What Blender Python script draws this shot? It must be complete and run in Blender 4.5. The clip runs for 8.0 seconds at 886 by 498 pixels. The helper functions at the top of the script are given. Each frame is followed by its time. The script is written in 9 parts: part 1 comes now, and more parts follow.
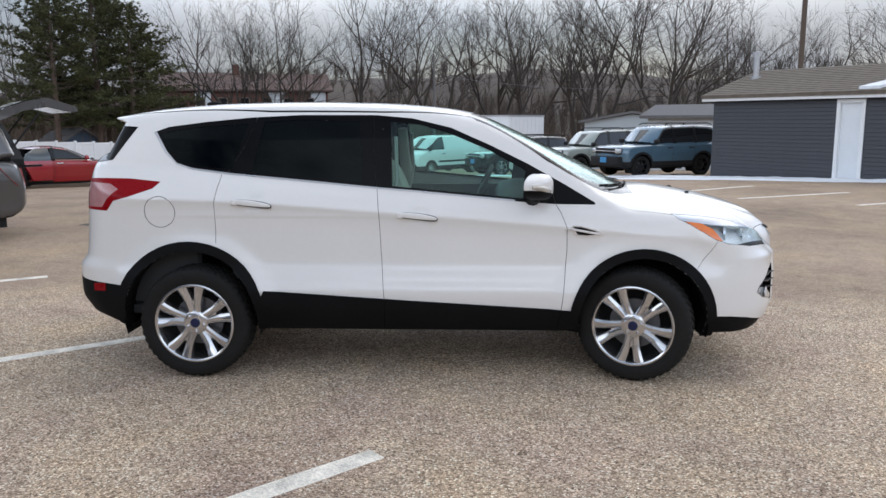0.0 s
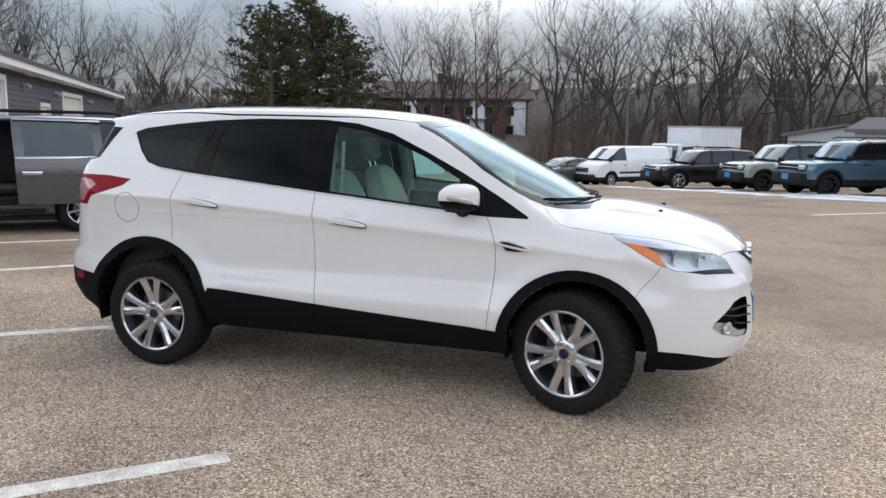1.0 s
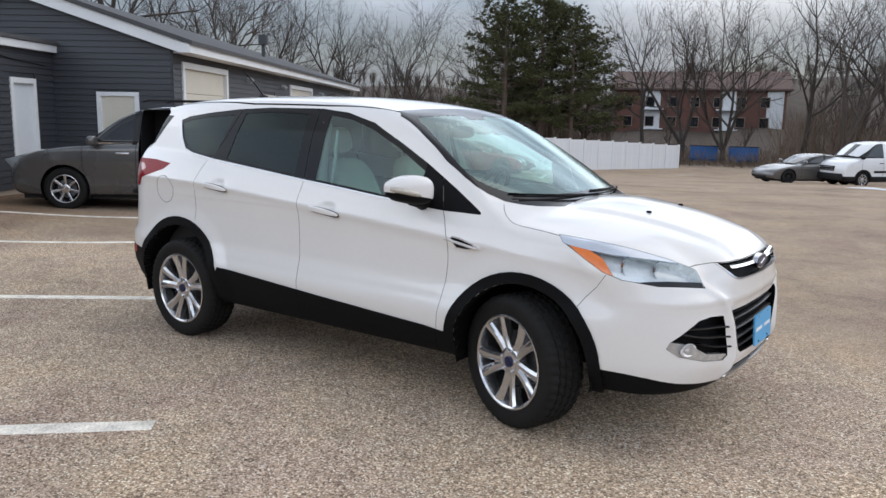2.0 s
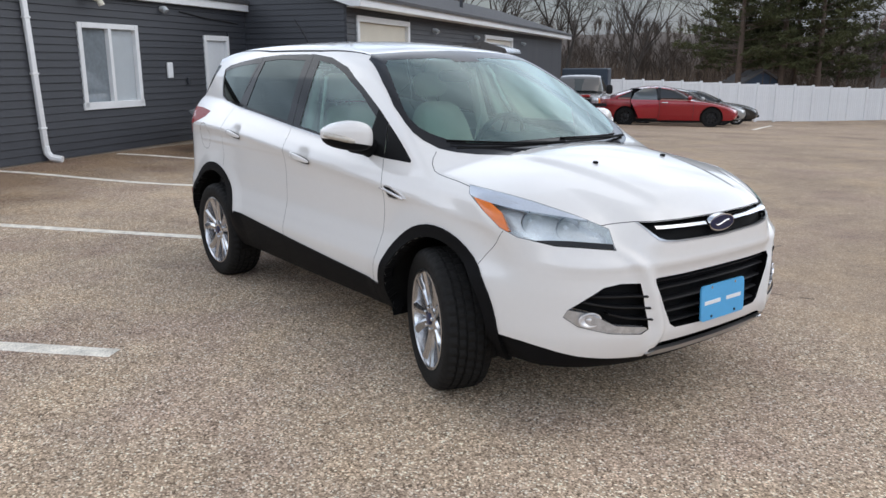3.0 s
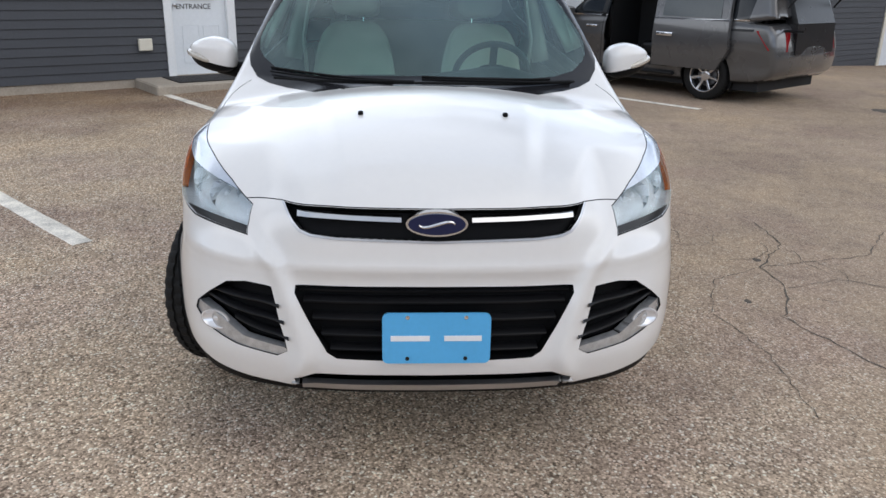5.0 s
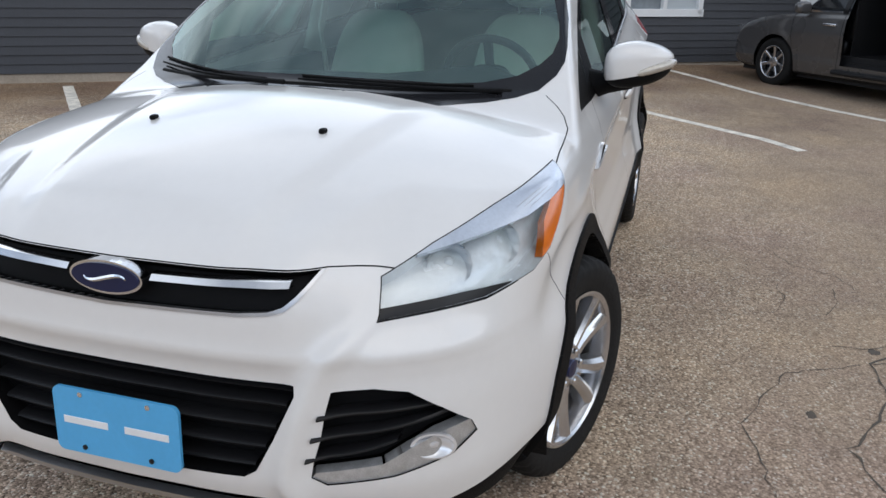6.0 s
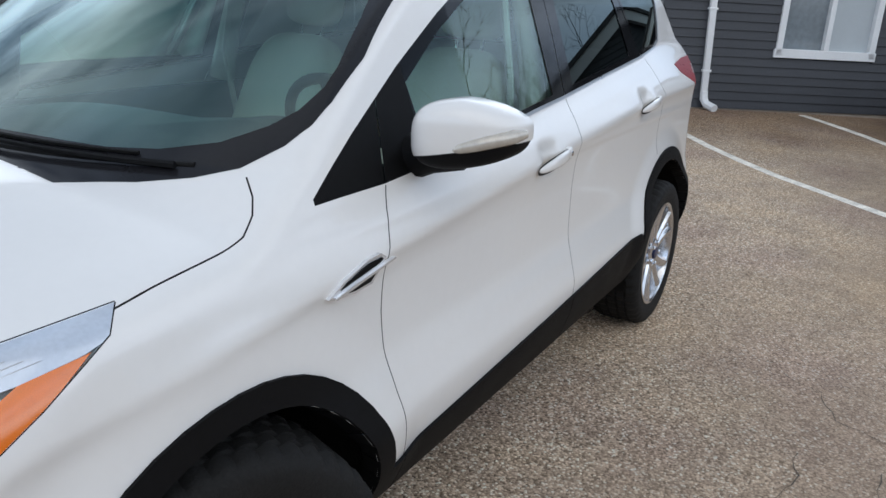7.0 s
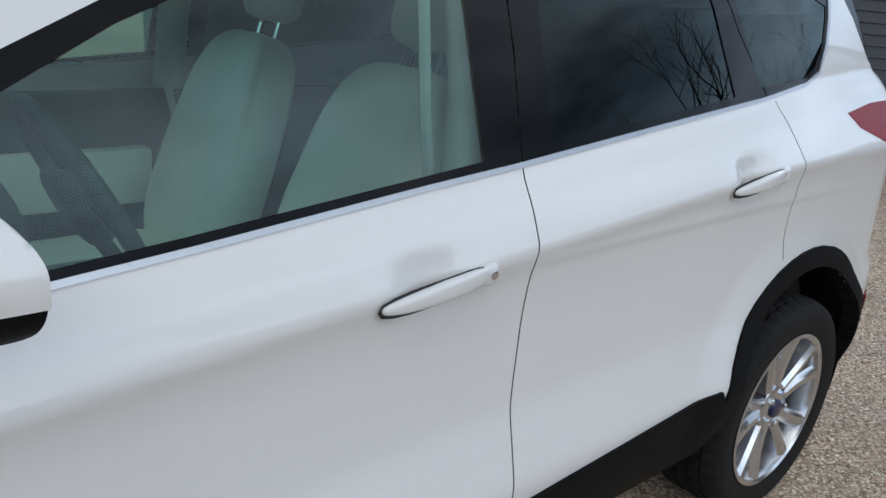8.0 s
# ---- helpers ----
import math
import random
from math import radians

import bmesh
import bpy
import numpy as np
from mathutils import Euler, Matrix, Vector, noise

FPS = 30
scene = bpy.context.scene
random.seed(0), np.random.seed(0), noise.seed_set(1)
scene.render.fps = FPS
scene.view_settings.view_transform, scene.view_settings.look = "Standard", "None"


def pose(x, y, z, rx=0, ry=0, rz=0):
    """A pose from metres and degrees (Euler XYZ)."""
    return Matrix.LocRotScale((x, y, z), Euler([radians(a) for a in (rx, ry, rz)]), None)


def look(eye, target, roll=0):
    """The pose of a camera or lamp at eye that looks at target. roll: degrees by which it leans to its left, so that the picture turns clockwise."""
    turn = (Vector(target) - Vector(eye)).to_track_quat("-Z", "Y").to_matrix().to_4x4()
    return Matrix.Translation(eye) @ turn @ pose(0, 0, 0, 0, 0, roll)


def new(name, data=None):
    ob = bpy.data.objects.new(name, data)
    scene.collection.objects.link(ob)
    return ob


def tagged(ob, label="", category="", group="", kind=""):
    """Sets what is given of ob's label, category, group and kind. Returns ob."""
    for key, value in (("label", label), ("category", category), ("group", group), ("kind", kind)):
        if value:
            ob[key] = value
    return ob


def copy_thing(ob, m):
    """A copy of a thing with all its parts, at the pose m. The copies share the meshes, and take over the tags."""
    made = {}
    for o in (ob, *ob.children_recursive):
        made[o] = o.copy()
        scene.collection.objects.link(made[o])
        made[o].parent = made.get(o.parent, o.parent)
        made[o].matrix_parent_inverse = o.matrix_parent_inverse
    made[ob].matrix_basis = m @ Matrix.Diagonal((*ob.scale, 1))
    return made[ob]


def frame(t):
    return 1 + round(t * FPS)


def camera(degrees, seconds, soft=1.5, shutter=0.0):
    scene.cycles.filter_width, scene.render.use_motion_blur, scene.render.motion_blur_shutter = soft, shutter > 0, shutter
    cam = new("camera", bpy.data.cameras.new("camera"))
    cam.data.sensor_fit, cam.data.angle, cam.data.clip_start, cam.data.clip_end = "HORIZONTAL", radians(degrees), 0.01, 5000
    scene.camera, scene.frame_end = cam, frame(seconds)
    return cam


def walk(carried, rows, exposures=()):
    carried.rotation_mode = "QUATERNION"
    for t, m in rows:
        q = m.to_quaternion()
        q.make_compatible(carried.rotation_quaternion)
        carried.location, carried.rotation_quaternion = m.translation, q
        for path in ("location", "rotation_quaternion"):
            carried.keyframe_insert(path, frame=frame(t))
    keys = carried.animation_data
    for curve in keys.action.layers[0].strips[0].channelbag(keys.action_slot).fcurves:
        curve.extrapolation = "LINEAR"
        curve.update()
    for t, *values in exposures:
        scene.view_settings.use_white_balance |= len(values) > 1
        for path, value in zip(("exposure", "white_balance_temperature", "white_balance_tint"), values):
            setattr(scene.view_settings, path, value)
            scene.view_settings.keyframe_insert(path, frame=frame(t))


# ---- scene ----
cam = camera(59.0, 8.0)
PATH = [
    (0.0, (0.374, -5.448, 1.560), (0.287, -3.476, 1.235), -0.2),
    (0.5, (1.195, -5.239, 1.551), (0.863, -3.289, 1.253), 0.1),
    (1.0, (1.918, -5.006, 1.552), (1.321, -3.121, 1.246), 0.8),
    (1.2, (2.199, -4.857, 1.565), (1.475, -3.018, 1.263), 0.8),
    (2.3, (3.578, -3.832, 1.559), (2.298, -2.341, 1.188), 0.7),
    (2.5, (3.778, -3.589, 1.546), (2.412, -2.182, 1.148), 0.2),
    (3.0, (4.197, -2.957, 1.528), (2.642, -1.786, 1.069), -0.2),
    (3.5, (4.528, -2.233, 1.523), (2.847, -1.290, 0.992), 0.0),
    (4.0, (4.656, -1.532, 1.519), (2.868, -0.850, 0.939), 0.6),
    (5.3, (4.178, 0.310, 1.510), (2.295, 0.236, 0.839), 1.0),
    (5.5, (4.018, 0.573, 1.488), (2.149, 0.367, 0.807), 0.8),
    (6.0, (3.503, 1.080, 1.466), (1.695, 0.548, 0.794), 1.1),
    (6.5, (2.871, 1.498, 1.475), (1.114, 0.774, 0.848), 1.9),
    (7.0, (2.211, 1.728, 1.470), (0.558, 0.797, 0.842), 3.1),
    (7.5, (1.452, 1.770, 1.467), (-0.047, 0.611, 0.830), 4.6),
    (8.0, (0.797, 1.727, 1.466), (-0.467, 0.320, 0.812), 5.0),
]
walk(cam, [(t, look(eye, target, roll)) for t, eye, target, roll in PATH], exposures=[(0.0, 0.2, 6700, 11), (2.5, 0.17, 6810, 11), (4.0, 0.13, 6800, 11), (5.5, 0.0, 6730, 10), (6.5, -0.14, 6580, 9), (7.0, -0.04, 6440, 8), (7.5, -0.16, 6340, 7), (8.0, -0.12, 6310, 6)])

# ---- light: a bright, broken overcast with a weak, wide sun ----
world = bpy.data.worlds.new("sky")
scene.world = world
world.use_nodes = True


def build_sky():
    nt = world.node_tree
    bg = nt.nodes["Background"]
    sky = nt.nodes.new("ShaderNodeTexSky")
    sky.sky_type, sky.sun_disc = "NISHITA", False
    sky.sun_elevation, sky.sun_rotation = SUN_UP, SUN_ROT
    sky.dust_density = 2.0
    coord = nt.nodes.new("ShaderNodeTexCoord")
    stretch = nt.nodes.new("ShaderNodeMapping")
    stretch.inputs["Scale"].default_value = (1.0, 1.0, 2.6)
    noise_a = nt.nodes.new("ShaderNodeTexNoise")
    noise_a.inputs["Scale"].default_value, noise_a.inputs["Detail"].default_value = 2.2, 7
    noise_a.inputs["Roughness"].default_value = 0.55
    ramp = nt.nodes.new("ShaderNodeValToRGB")
    ramp.color_ramp.elements[0].position, ramp.color_ramp.elements[1].position = 0.3, 0.56
    shade = nt.nodes.new("ShaderNodeTexNoise")
    shade.inputs["Scale"].default_value, shade.inputs["Detail"].default_value = 1.3, 5
    tone = nt.nodes.new("ShaderNodeValToRGB")
    tone.color_ramp.elements[0].color = (*[CLOUD * c for c in (0.5, 0.64, 0.88)], 1)
    tone.color_ramp.elements[1].color = (*[CLOUD * c for c in (1.03, 1.1, 1.2)], 1)
    tone.color_ramp.elements[0].position, tone.color_ramp.elements[1].position = 0.35, 0.65
    mix = nt.nodes.new("ShaderNodeMix")
    mix.data_type = "RGBA"
    L = nt.links.new
    # pale haze at the horizon, an added bright band above it to light upright sides, dimmer overhead; brighter towards
    # the sun
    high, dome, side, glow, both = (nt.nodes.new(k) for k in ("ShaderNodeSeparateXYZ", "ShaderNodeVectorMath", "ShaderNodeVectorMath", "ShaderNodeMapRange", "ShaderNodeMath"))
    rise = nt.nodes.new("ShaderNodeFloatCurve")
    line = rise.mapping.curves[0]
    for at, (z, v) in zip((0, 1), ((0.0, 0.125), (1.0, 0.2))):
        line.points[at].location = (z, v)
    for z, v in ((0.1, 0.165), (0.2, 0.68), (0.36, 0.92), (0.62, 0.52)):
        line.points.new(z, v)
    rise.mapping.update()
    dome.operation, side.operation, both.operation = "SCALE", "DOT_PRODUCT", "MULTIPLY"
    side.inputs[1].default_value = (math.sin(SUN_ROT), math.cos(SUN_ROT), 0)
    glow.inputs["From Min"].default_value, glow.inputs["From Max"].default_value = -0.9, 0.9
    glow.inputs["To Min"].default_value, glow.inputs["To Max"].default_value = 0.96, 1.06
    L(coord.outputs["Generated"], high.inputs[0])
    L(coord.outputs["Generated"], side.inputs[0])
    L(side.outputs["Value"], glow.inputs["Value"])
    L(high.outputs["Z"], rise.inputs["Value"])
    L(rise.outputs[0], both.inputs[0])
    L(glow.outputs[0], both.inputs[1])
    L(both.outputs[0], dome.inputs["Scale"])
    L(coord.outputs["Generated"], stretch.inputs["Vector"])
    L(stretch.outputs[0], noise_a.inputs["Vector"])
    L(stretch.outputs[0], shade.inputs["Vector"])
    L(noise_a.outputs["Fac"], ramp.inputs[0])
    L(shade.outputs["Fac"], tone.inputs[0])
    L(ramp.outputs[0], mix.inputs["Factor"])
    clear = nt.nodes.new("ShaderNodeVectorMath")
    clear.operation = "SCALE"
    clear.inputs["Scale"].default_value = 0.5
    L(sky.outputs[0], clear.inputs[0])
    L(clear.outputs[0], mix.inputs["A"])
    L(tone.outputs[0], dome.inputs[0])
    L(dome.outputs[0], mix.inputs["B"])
    L(mix.outputs["Result"], bg.inputs["Color"])
    bg.inputs["Strength"].default_value = 0.155


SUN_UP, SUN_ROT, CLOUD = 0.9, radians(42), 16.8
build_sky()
sun = new("sun", bpy.data.lights.new("sun", "SUN"))
sun.data.energy, sun.data.angle, sun.data.color = 0.5, radians(50), (1.0, 0.95, 0.88)
sun.matrix_basis = look((10 * math.sin(SUN_ROT) * math.cos(SUN_UP), 10 * math.cos(SUN_ROT) * math.cos(SUN_UP), 10 * math.sin(SUN_UP)), (0, 0, 0))


# ---- materials ----
def nodes_of(name):
    m = bpy.data.materials.new(name)
    m.use_nodes = True
    return m, m.node_tree, m.node_tree.nodes["Principled BSDF"]


def material(name, colour, rough=0.5, metal=0.0, coat=0.0, vary=0.12, scale=6.0, bump=0.0, bump_scale=60.0, rough_vary=0.08, each=0.0, spec=0.5):
    """A plain surface with unevenness at two scales. each: how far alike pieces differ."""
    m, nt, bsdf = nodes_of(name)
    L, N = nt.links.new, nt.nodes.new
    coord = N("ShaderNodeTexCoord")
    big, small = N("ShaderNodeTexNoise"), N("ShaderNodeTexNoise")
    big.inputs["Scale"].default_value, small.inputs["Scale"].default_value = scale, scale * 14
    big.inputs["Detail"].default_value = small.inputs["Detail"].default_value = 4
    L(coord.outputs["Object"], big.inputs["Vector"])
    L(coord.outputs["Object"], small.inputs["Vector"])
    add = N("ShaderNodeMath")
    add.operation = "ADD"
    L(big.outputs["Fac"], add.inputs[0])
    L(small.outputs["Fac"], add.inputs[1])
    span = N("ShaderNodeMapRange")
    span.inputs["From Min"].default_value, span.inputs["From Max"].default_value = 0.6, 1.4
    span.inputs["To Min"].default_value, span.inputs["To Max"].default_value = 1 - vary, 1 + vary
    L(add.outputs[0], span.inputs["Value"])
    value = span.outputs[0]
    if each:
        info, spread, times = N("ShaderNodeObjectInfo"), N("ShaderNodeMapRange"), N("ShaderNodeMath")
        spread.inputs["To Min"].default_value, spread.inputs["To Max"].default_value = 1 - each, 1 + each
        times.operation = "MULTIPLY"
        L(info.outputs["Random"], spread.inputs["Value"])
        L(spread.outputs[0], times.inputs[0])
        L(value, times.inputs[1])
        value = times.outputs[0]
    tint = N("ShaderNodeVectorMath")
    tint.operation = "SCALE"
    tint.inputs[0].default_value = colour
    L(value, tint.inputs["Scale"])
    L(tint.outputs[0], bsdf.inputs["Base Color"])
    rr = N("ShaderNodeMapRange")
    rr.inputs["To Min"].default_value, rr.inputs["To Max"].default_value = max(0.0, rough - rough_vary), min(1.0, rough + rough_vary)
    L(big.outputs["Fac"], rr.inputs["Value"])
    L(rr.outputs[0], bsdf.inputs["Roughness"])
    bsdf.inputs["Metallic"].default_value = metal
    bsdf.inputs["Coat Weight"].default_value = coat
    bsdf.inputs["Coat Roughness"].default_value = 0.04
    bsdf.inputs["Specular IOR Level"].default_value = spec
    if bump:
        fine, bp = N("ShaderNodeTexNoise"), N("ShaderNodeBump")
        fine.inputs["Scale"].default_value, fine.inputs["Detail"].default_value = bump_scale, 5
        bp.inputs["Strength"].default_value, bp.inputs["Distance"].default_value = bump, 0.01
        L(coord.outputs["Object"], fine.inputs["Vector"])
        L(fine.outputs["Fac"], bp.inputs["Height"])
        L(bp.outputs[0], bsdf.inputs["Normal"])
    return m


def pane(name, tint, gloss=1.45, rough=0.0, sky_haze=0.0):
    """Thin glass: tinted, clear, with a mirror's gloss that grows at low angles and an uneven teal haze painted in for
    reflected sky.
    """
    m, nt, bsdf = nodes_of(name)
    nt.nodes.remove(bsdf)
    L, N = nt.links.new, nt.nodes.new
    clear, shine, fres, mix = N("ShaderNodeBsdfTransparent"), N("ShaderNodeBsdfGlossy"), N("ShaderNodeFresnel"), N("ShaderNodeMixShader")
    clear.inputs[0].default_value = (*tint, 1)
    shine.inputs["Color"].default_value = (0.86, 1.0, 0.98, 1)
    shine.inputs["Roughness"].default_value = rough
    fres.inputs[0].default_value = gloss
    L(fres.outputs[0], mix.inputs[0])
    seen = clear.outputs[0]
    if sky_haze:
        # teal diffuse layer that paints in the haze of the reflected sky
        film, cloud, much, over = N("ShaderNodeBsdfDiffuse"), N("ShaderNodeTexNoise"), N("ShaderNodeMapRange"), N("ShaderNodeMixShader")
        film.inputs[0].default_value = (0.4, 0.72, 0.69, 1)
        cloud.inputs["Scale"].default_value, cloud.inputs["Detail"].default_value = 3.0, 6
        L(N("ShaderNodeTexCoord").outputs["Object"], cloud.inputs["Vector"])
        much.inputs["From Min"].default_value, much.inputs["From Max"].default_value = 0.3, 0.7
        much.inputs["To Min"].default_value, much.inputs["To Max"].default_value = sky_haze * 0.6, sky_haze * 1.4
        L(cloud.outputs["Fac"], much.inputs["Value"])
        L(much.outputs[0], over.inputs[0])
        L(clear.outputs[0], over.inputs[1])
        L(film.outputs[0], over.inputs[2])
        seen = over.outputs[0]
    L(seen, mix.inputs[1])
    L(shine.outputs[0], mix.inputs[2])
    L(mix.outputs[0], nt.nodes["Material Output"].inputs[0])
    return m


PAINT = material("pearl_paint", (0.765, 0.745, 0.72), 0.3, 0, 0.9, 0.015, 3, rough_vary=0.04, spec=0.3)
PLASTIC = material("black_plastic", (0.0055, 0.0055, 0.006), 0.6, vary=0.25, bump=0.15, bump_scale=500, spec=0.1)
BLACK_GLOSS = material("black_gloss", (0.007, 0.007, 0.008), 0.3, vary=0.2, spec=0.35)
FRIT = material("windscreen_frit", (0.014, 0.014, 0.016), 0.12, vary=0.15, spec=0.3, rough_vary=0.03)
BLACK_GLASS = material("black_glass_edge", (0.0035, 0.0035, 0.004), 0.06, coat=0.0, vary=0.1, spec=0.12, rough_vary=0.02)
RUBBER = material("rubber", (0.006, 0.0058, 0.0056), 0.6, vary=0.35, scale=9, bump=0.3, bump_scale=180, spec=0.13)
TYRE = material("tyre_rubber", (0.013, 0.0125, 0.012), 0.75, vary=0.35, scale=9, bump=0.3, bump_scale=180, spec=0.2)
GRILLE_BLACK = material("grille_black", (0.004, 0.004, 0.0045), 0.6, vary=0.1, spec=0.12)
GAP_AND_SHADE = material("panel_gap_dark", (0.02, 0.02, 0.02), 0.8)
BRIGHT_TRIM = material("bright_trim", (0.82, 0.82, 0.83), 0.22, 0.55, vary=0.04)
CHROME = material("chrome", (0.72, 0.73, 0.75), 0.12, 1.0, vary=0.04, rough_vary=0.04)
SATIN = material("satin_silver", (0.55, 0.55, 0.56), 0.35, 1.0, vary=0.05)
ALLOY = material("alloy", (0.6, 0.6, 0.61), 0.2, 0.95, 0.3, 0.06, 12)
GLASS_FRONT = pane("windscreen_glass", (0.64, 0.93, 0.89), 1.95, sky_haze=0.04)
GLASS_SIDE = pane("side_glass", (0.62, 0.9, 0.84), 1.5, sky_haze=0.006)
GLASS_DARK = pane("privacy_glass", (0.02, 0.022, 0.025), 1.27)
LENS = pane("lamp_lens", (0.92, 0.94, 0.95), 1.5)
LENS_FOG = material("fog_lens", (0.5, 0.505, 0.51), 0.15, 0.5, 1.0, 0.3, 35, bump=0.12, bump_scale=60)
LAMP_METAL = material("lamp_metal", (0.82, 0.83, 0.84), 0.25, 0.25, vary=0.12, scale=9, bump=0.2, bump_scale=40)
LENS_BROW = material("lamp_brow_lens", (0.55, 0.6, 0.68), 0.18, 0.25, 1.0, 0.1, 9, rough_vary=0.05)
STRIP_GREY = material("grey_strip", (0.46, 0.46, 0.47), 0.3, 0.9, vary=0.06)
SIGNAL = material("signal_lens", (0.5, 0.46, 0.4), 0.2, 0.2, 0.8, 0.2, 60)
BOWL = material("lamp_bowl", (0.9, 0.92, 0.95), 0.25, 0.15, vary=0.12, scale=14)
AMBER = material("amber_lens", (0.75, 0.17, 0.01), 0.2, 0, 0.8, 0.12, 40)
RED_LENS = material("red_lens", (0.24, 0.002, 0.006), 0.3, 0, 0.0, 0.15, 40, spec=0.12)
PINK_LENS = material("clear_red_lens", (0.42, 0.2, 0.2), 0.15, 0, 0.4, 0.15, 60)


# ---- tools ----
def link(name, me, material=None, parent=None, label=""):
    """A mesh object, under its parent where one is given."""
    if material:
        for m in (material if isinstance(material, (list, tuple)) else [material]):
            me.materials.append(m)
    ob = new(name, me)
    ob.parent = parent
    return tagged(ob, label)


def part(name, bm, material, parent=None, label="", smooth=None):
    """Links a bmesh as one mesh object. smooth: degrees up to which edges are shaded soft."""
    me = bpy.data.meshes.new(name)
    bmesh.ops.recalc_face_normals(bm, faces=bm.faces)
    if smooth:
        for f in bm.faces:
            f.smooth = True
        lim = radians(smooth)
        for e in bm.edges:
            if len(e.link_faces) == 2 and e.calc_face_angle(0) > lim:
                e.smooth = False
    bm.to_mesh(me)
    bm.free()
    return link(name, me, material, parent, label)


def empty(name, m=None, parent=None):
    ob = new(name)
    ob.empty_display_size = 0.2
    ob.parent = parent
    if m is not None:
        ob.matrix_basis = m
    return ob


def add_box(bm, x0, x1, y0, y1, z0, z1, bevel=0.0, m=None, seg=1):
    """A box, bevelled, added to bm."""
    got = bmesh.ops.create_cube(bm, size=1)["verts"]
    mid, size = Vector(((x0 + x1) / 2, (y0 + y1) / 2, (z0 + z1) / 2)), (x1 - x0, y1 - y0, z1 - z0)
    for v in got:
        v.co = mid + Vector((v.co.x * size[0], v.co.y * size[1], v.co.z * size[2]))
    if bevel:
        edges = list({e for v in got for e in v.link_edges})
        made = bmesh.ops.bevel(bm, geom=edges, offset=bevel, segments=seg, affect="EDGES", profile=0.5)
        got = list({v for f in made["faces"] for v in f.verts})
    if m is not None:
        bmesh.ops.transform(bm, matrix=m, verts=got)
    return got


def box_bm(*a, **k):
    bm = bmesh.new()
    add_box(bm, *a, **k)
    return bm


def add_lathe(bm, profile, n=48, axis="y", m=None):
    """Turns a profile of (radius, along) round an axis."""
    rings, got = [], []
    for r, a in profile:
        ring = []
        for i in range(n):
            c, s = math.cos(2 * math.pi * i / n) * r, math.sin(2 * math.pi * i / n) * r
            co = {"y": (c, a, s), "z": (c, s, a), "x": (a, c, s)}[axis]
            ring.append(bm.verts.new(m @ Vector(co) if m is not None else co))
        rings.append(ring)
        got += ring
    for p, q in zip(rings, rings[1:]):
        for i in range(n):
            bm.faces.new((p[i], p[(i + 1) % n], q[(i + 1) % n], q[i]))
    return got, rings


def add_tube(bm, pts, radius, n=8, cap=True):
    """A tube along points; radius: one number or one for each point."""
    pts = [Vector(p) for p in pts]
    rad = radius if isinstance(radius, (list, tuple)) else [radius] * len(pts)
    rings, side = [], None
    for i, p in enumerate(pts):
        d = (pts[min(i + 1, len(pts) - 1)] - pts[max(i - 1, 0)]).normalized()
        ref = side if side is not None else (Vector((0, 0, 1)) if abs(d.z) < 0.9 else Vector((1, 0, 0)))
        side = (ref - d * ref.dot(d)).normalized()
        up = d.cross(side)
        rings.append([bm.verts.new(p + rad[i] * (math.cos(2 * math.pi * k / n) * side + math.sin(2 * math.pi * k / n) * up)) for k in range(n)])
    for a, b in zip(rings, rings[1:]):
        for k in range(n):
            bm.faces.new((a[k], a[(k + 1) % n], b[(k + 1) % n], b[k]))
    if cap and n > 2:
        bm.faces.new(rings[0][::-1])
        bm.faces.new(rings[-1])


def add_prism(bm, poly, h0, h1, place):
    """A flat outline, given as 2D points, made thick from h0 to h1; place(a, b, h) gives the 3D point."""
    lo = [bm.verts.new(place(a, b, h0)) for a, b in poly]
    hi = [bm.verts.new(place(a, b, h1)) for a, b in poly]
    n = len(poly)
    bm.faces.new(lo[::-1])
    bm.faces.new(hi)
    for i in range(n):
        bm.faces.new((lo[i], lo[(i + 1) % n], hi[(i + 1) % n], hi[i]))


def add_blob(bm, centre, size, power=2.6, nu=24, nv=14):
    """A rounded block (a superellipsoid)."""
    def s(v, p):
        return math.copysign(abs(v) ** (2 / p), v)
    rings = []
    for j in range(1, nv):
        a = math.pi * (j / nv - 0.5)
        rings.append([bm.verts.new((centre[0] + size[0] * s(math.cos(a), power) * s(math.cos(b), power), centre[1] + size[1] * s(math.cos(a), power) * s(math.sin(b), power), centre[2] + size[2] * s(math.sin(a), power))) for b in (2 * math.pi * i / nu for i in range(nu))])
    lo, hi = bm.verts.new((centre[0], centre[1], centre[2] - size[2])), bm.verts.new((centre[0], centre[1], centre[2] + size[2]))
    for p, q in zip(rings, rings[1:]):
        for i in range(nu):
            bm.faces.new((p[i], p[(i + 1) % nu], q[(i + 1) % nu], q[i]))
    for i in range(nu):
        bm.faces.new((lo, rings[0][(i + 1) % nu], rings[0][i]))
        bm.faces.new((hi, rings[-1][i], rings[-1][(i + 1) % nu]))
    return [v for r in rings for v in r] + [lo, hi]


# ---- the place: ground, buildings, fence ----
def gz(x, y):
    """The lot's height: level round the car, falling away towards the fence, a little raised along the office wall."""
    d = min(max(-0.35 * x + 0.94 * y - 10, 0), 35)
    z = -(0.04 * d + 0.0004 * d * d)
    off, along = 0.829 * (x + 9.1) + 0.559 * (y + 0.4), -0.559 * (x + 9.1) + 0.829 * (y + 0.4)
    rise = max(0, 1 - max(off, 0) / 3.0)
    return z + 0.1 * rise * rise * (3 - 2 * rise) * max(0, 1 - (along / 4.2) ** 2)


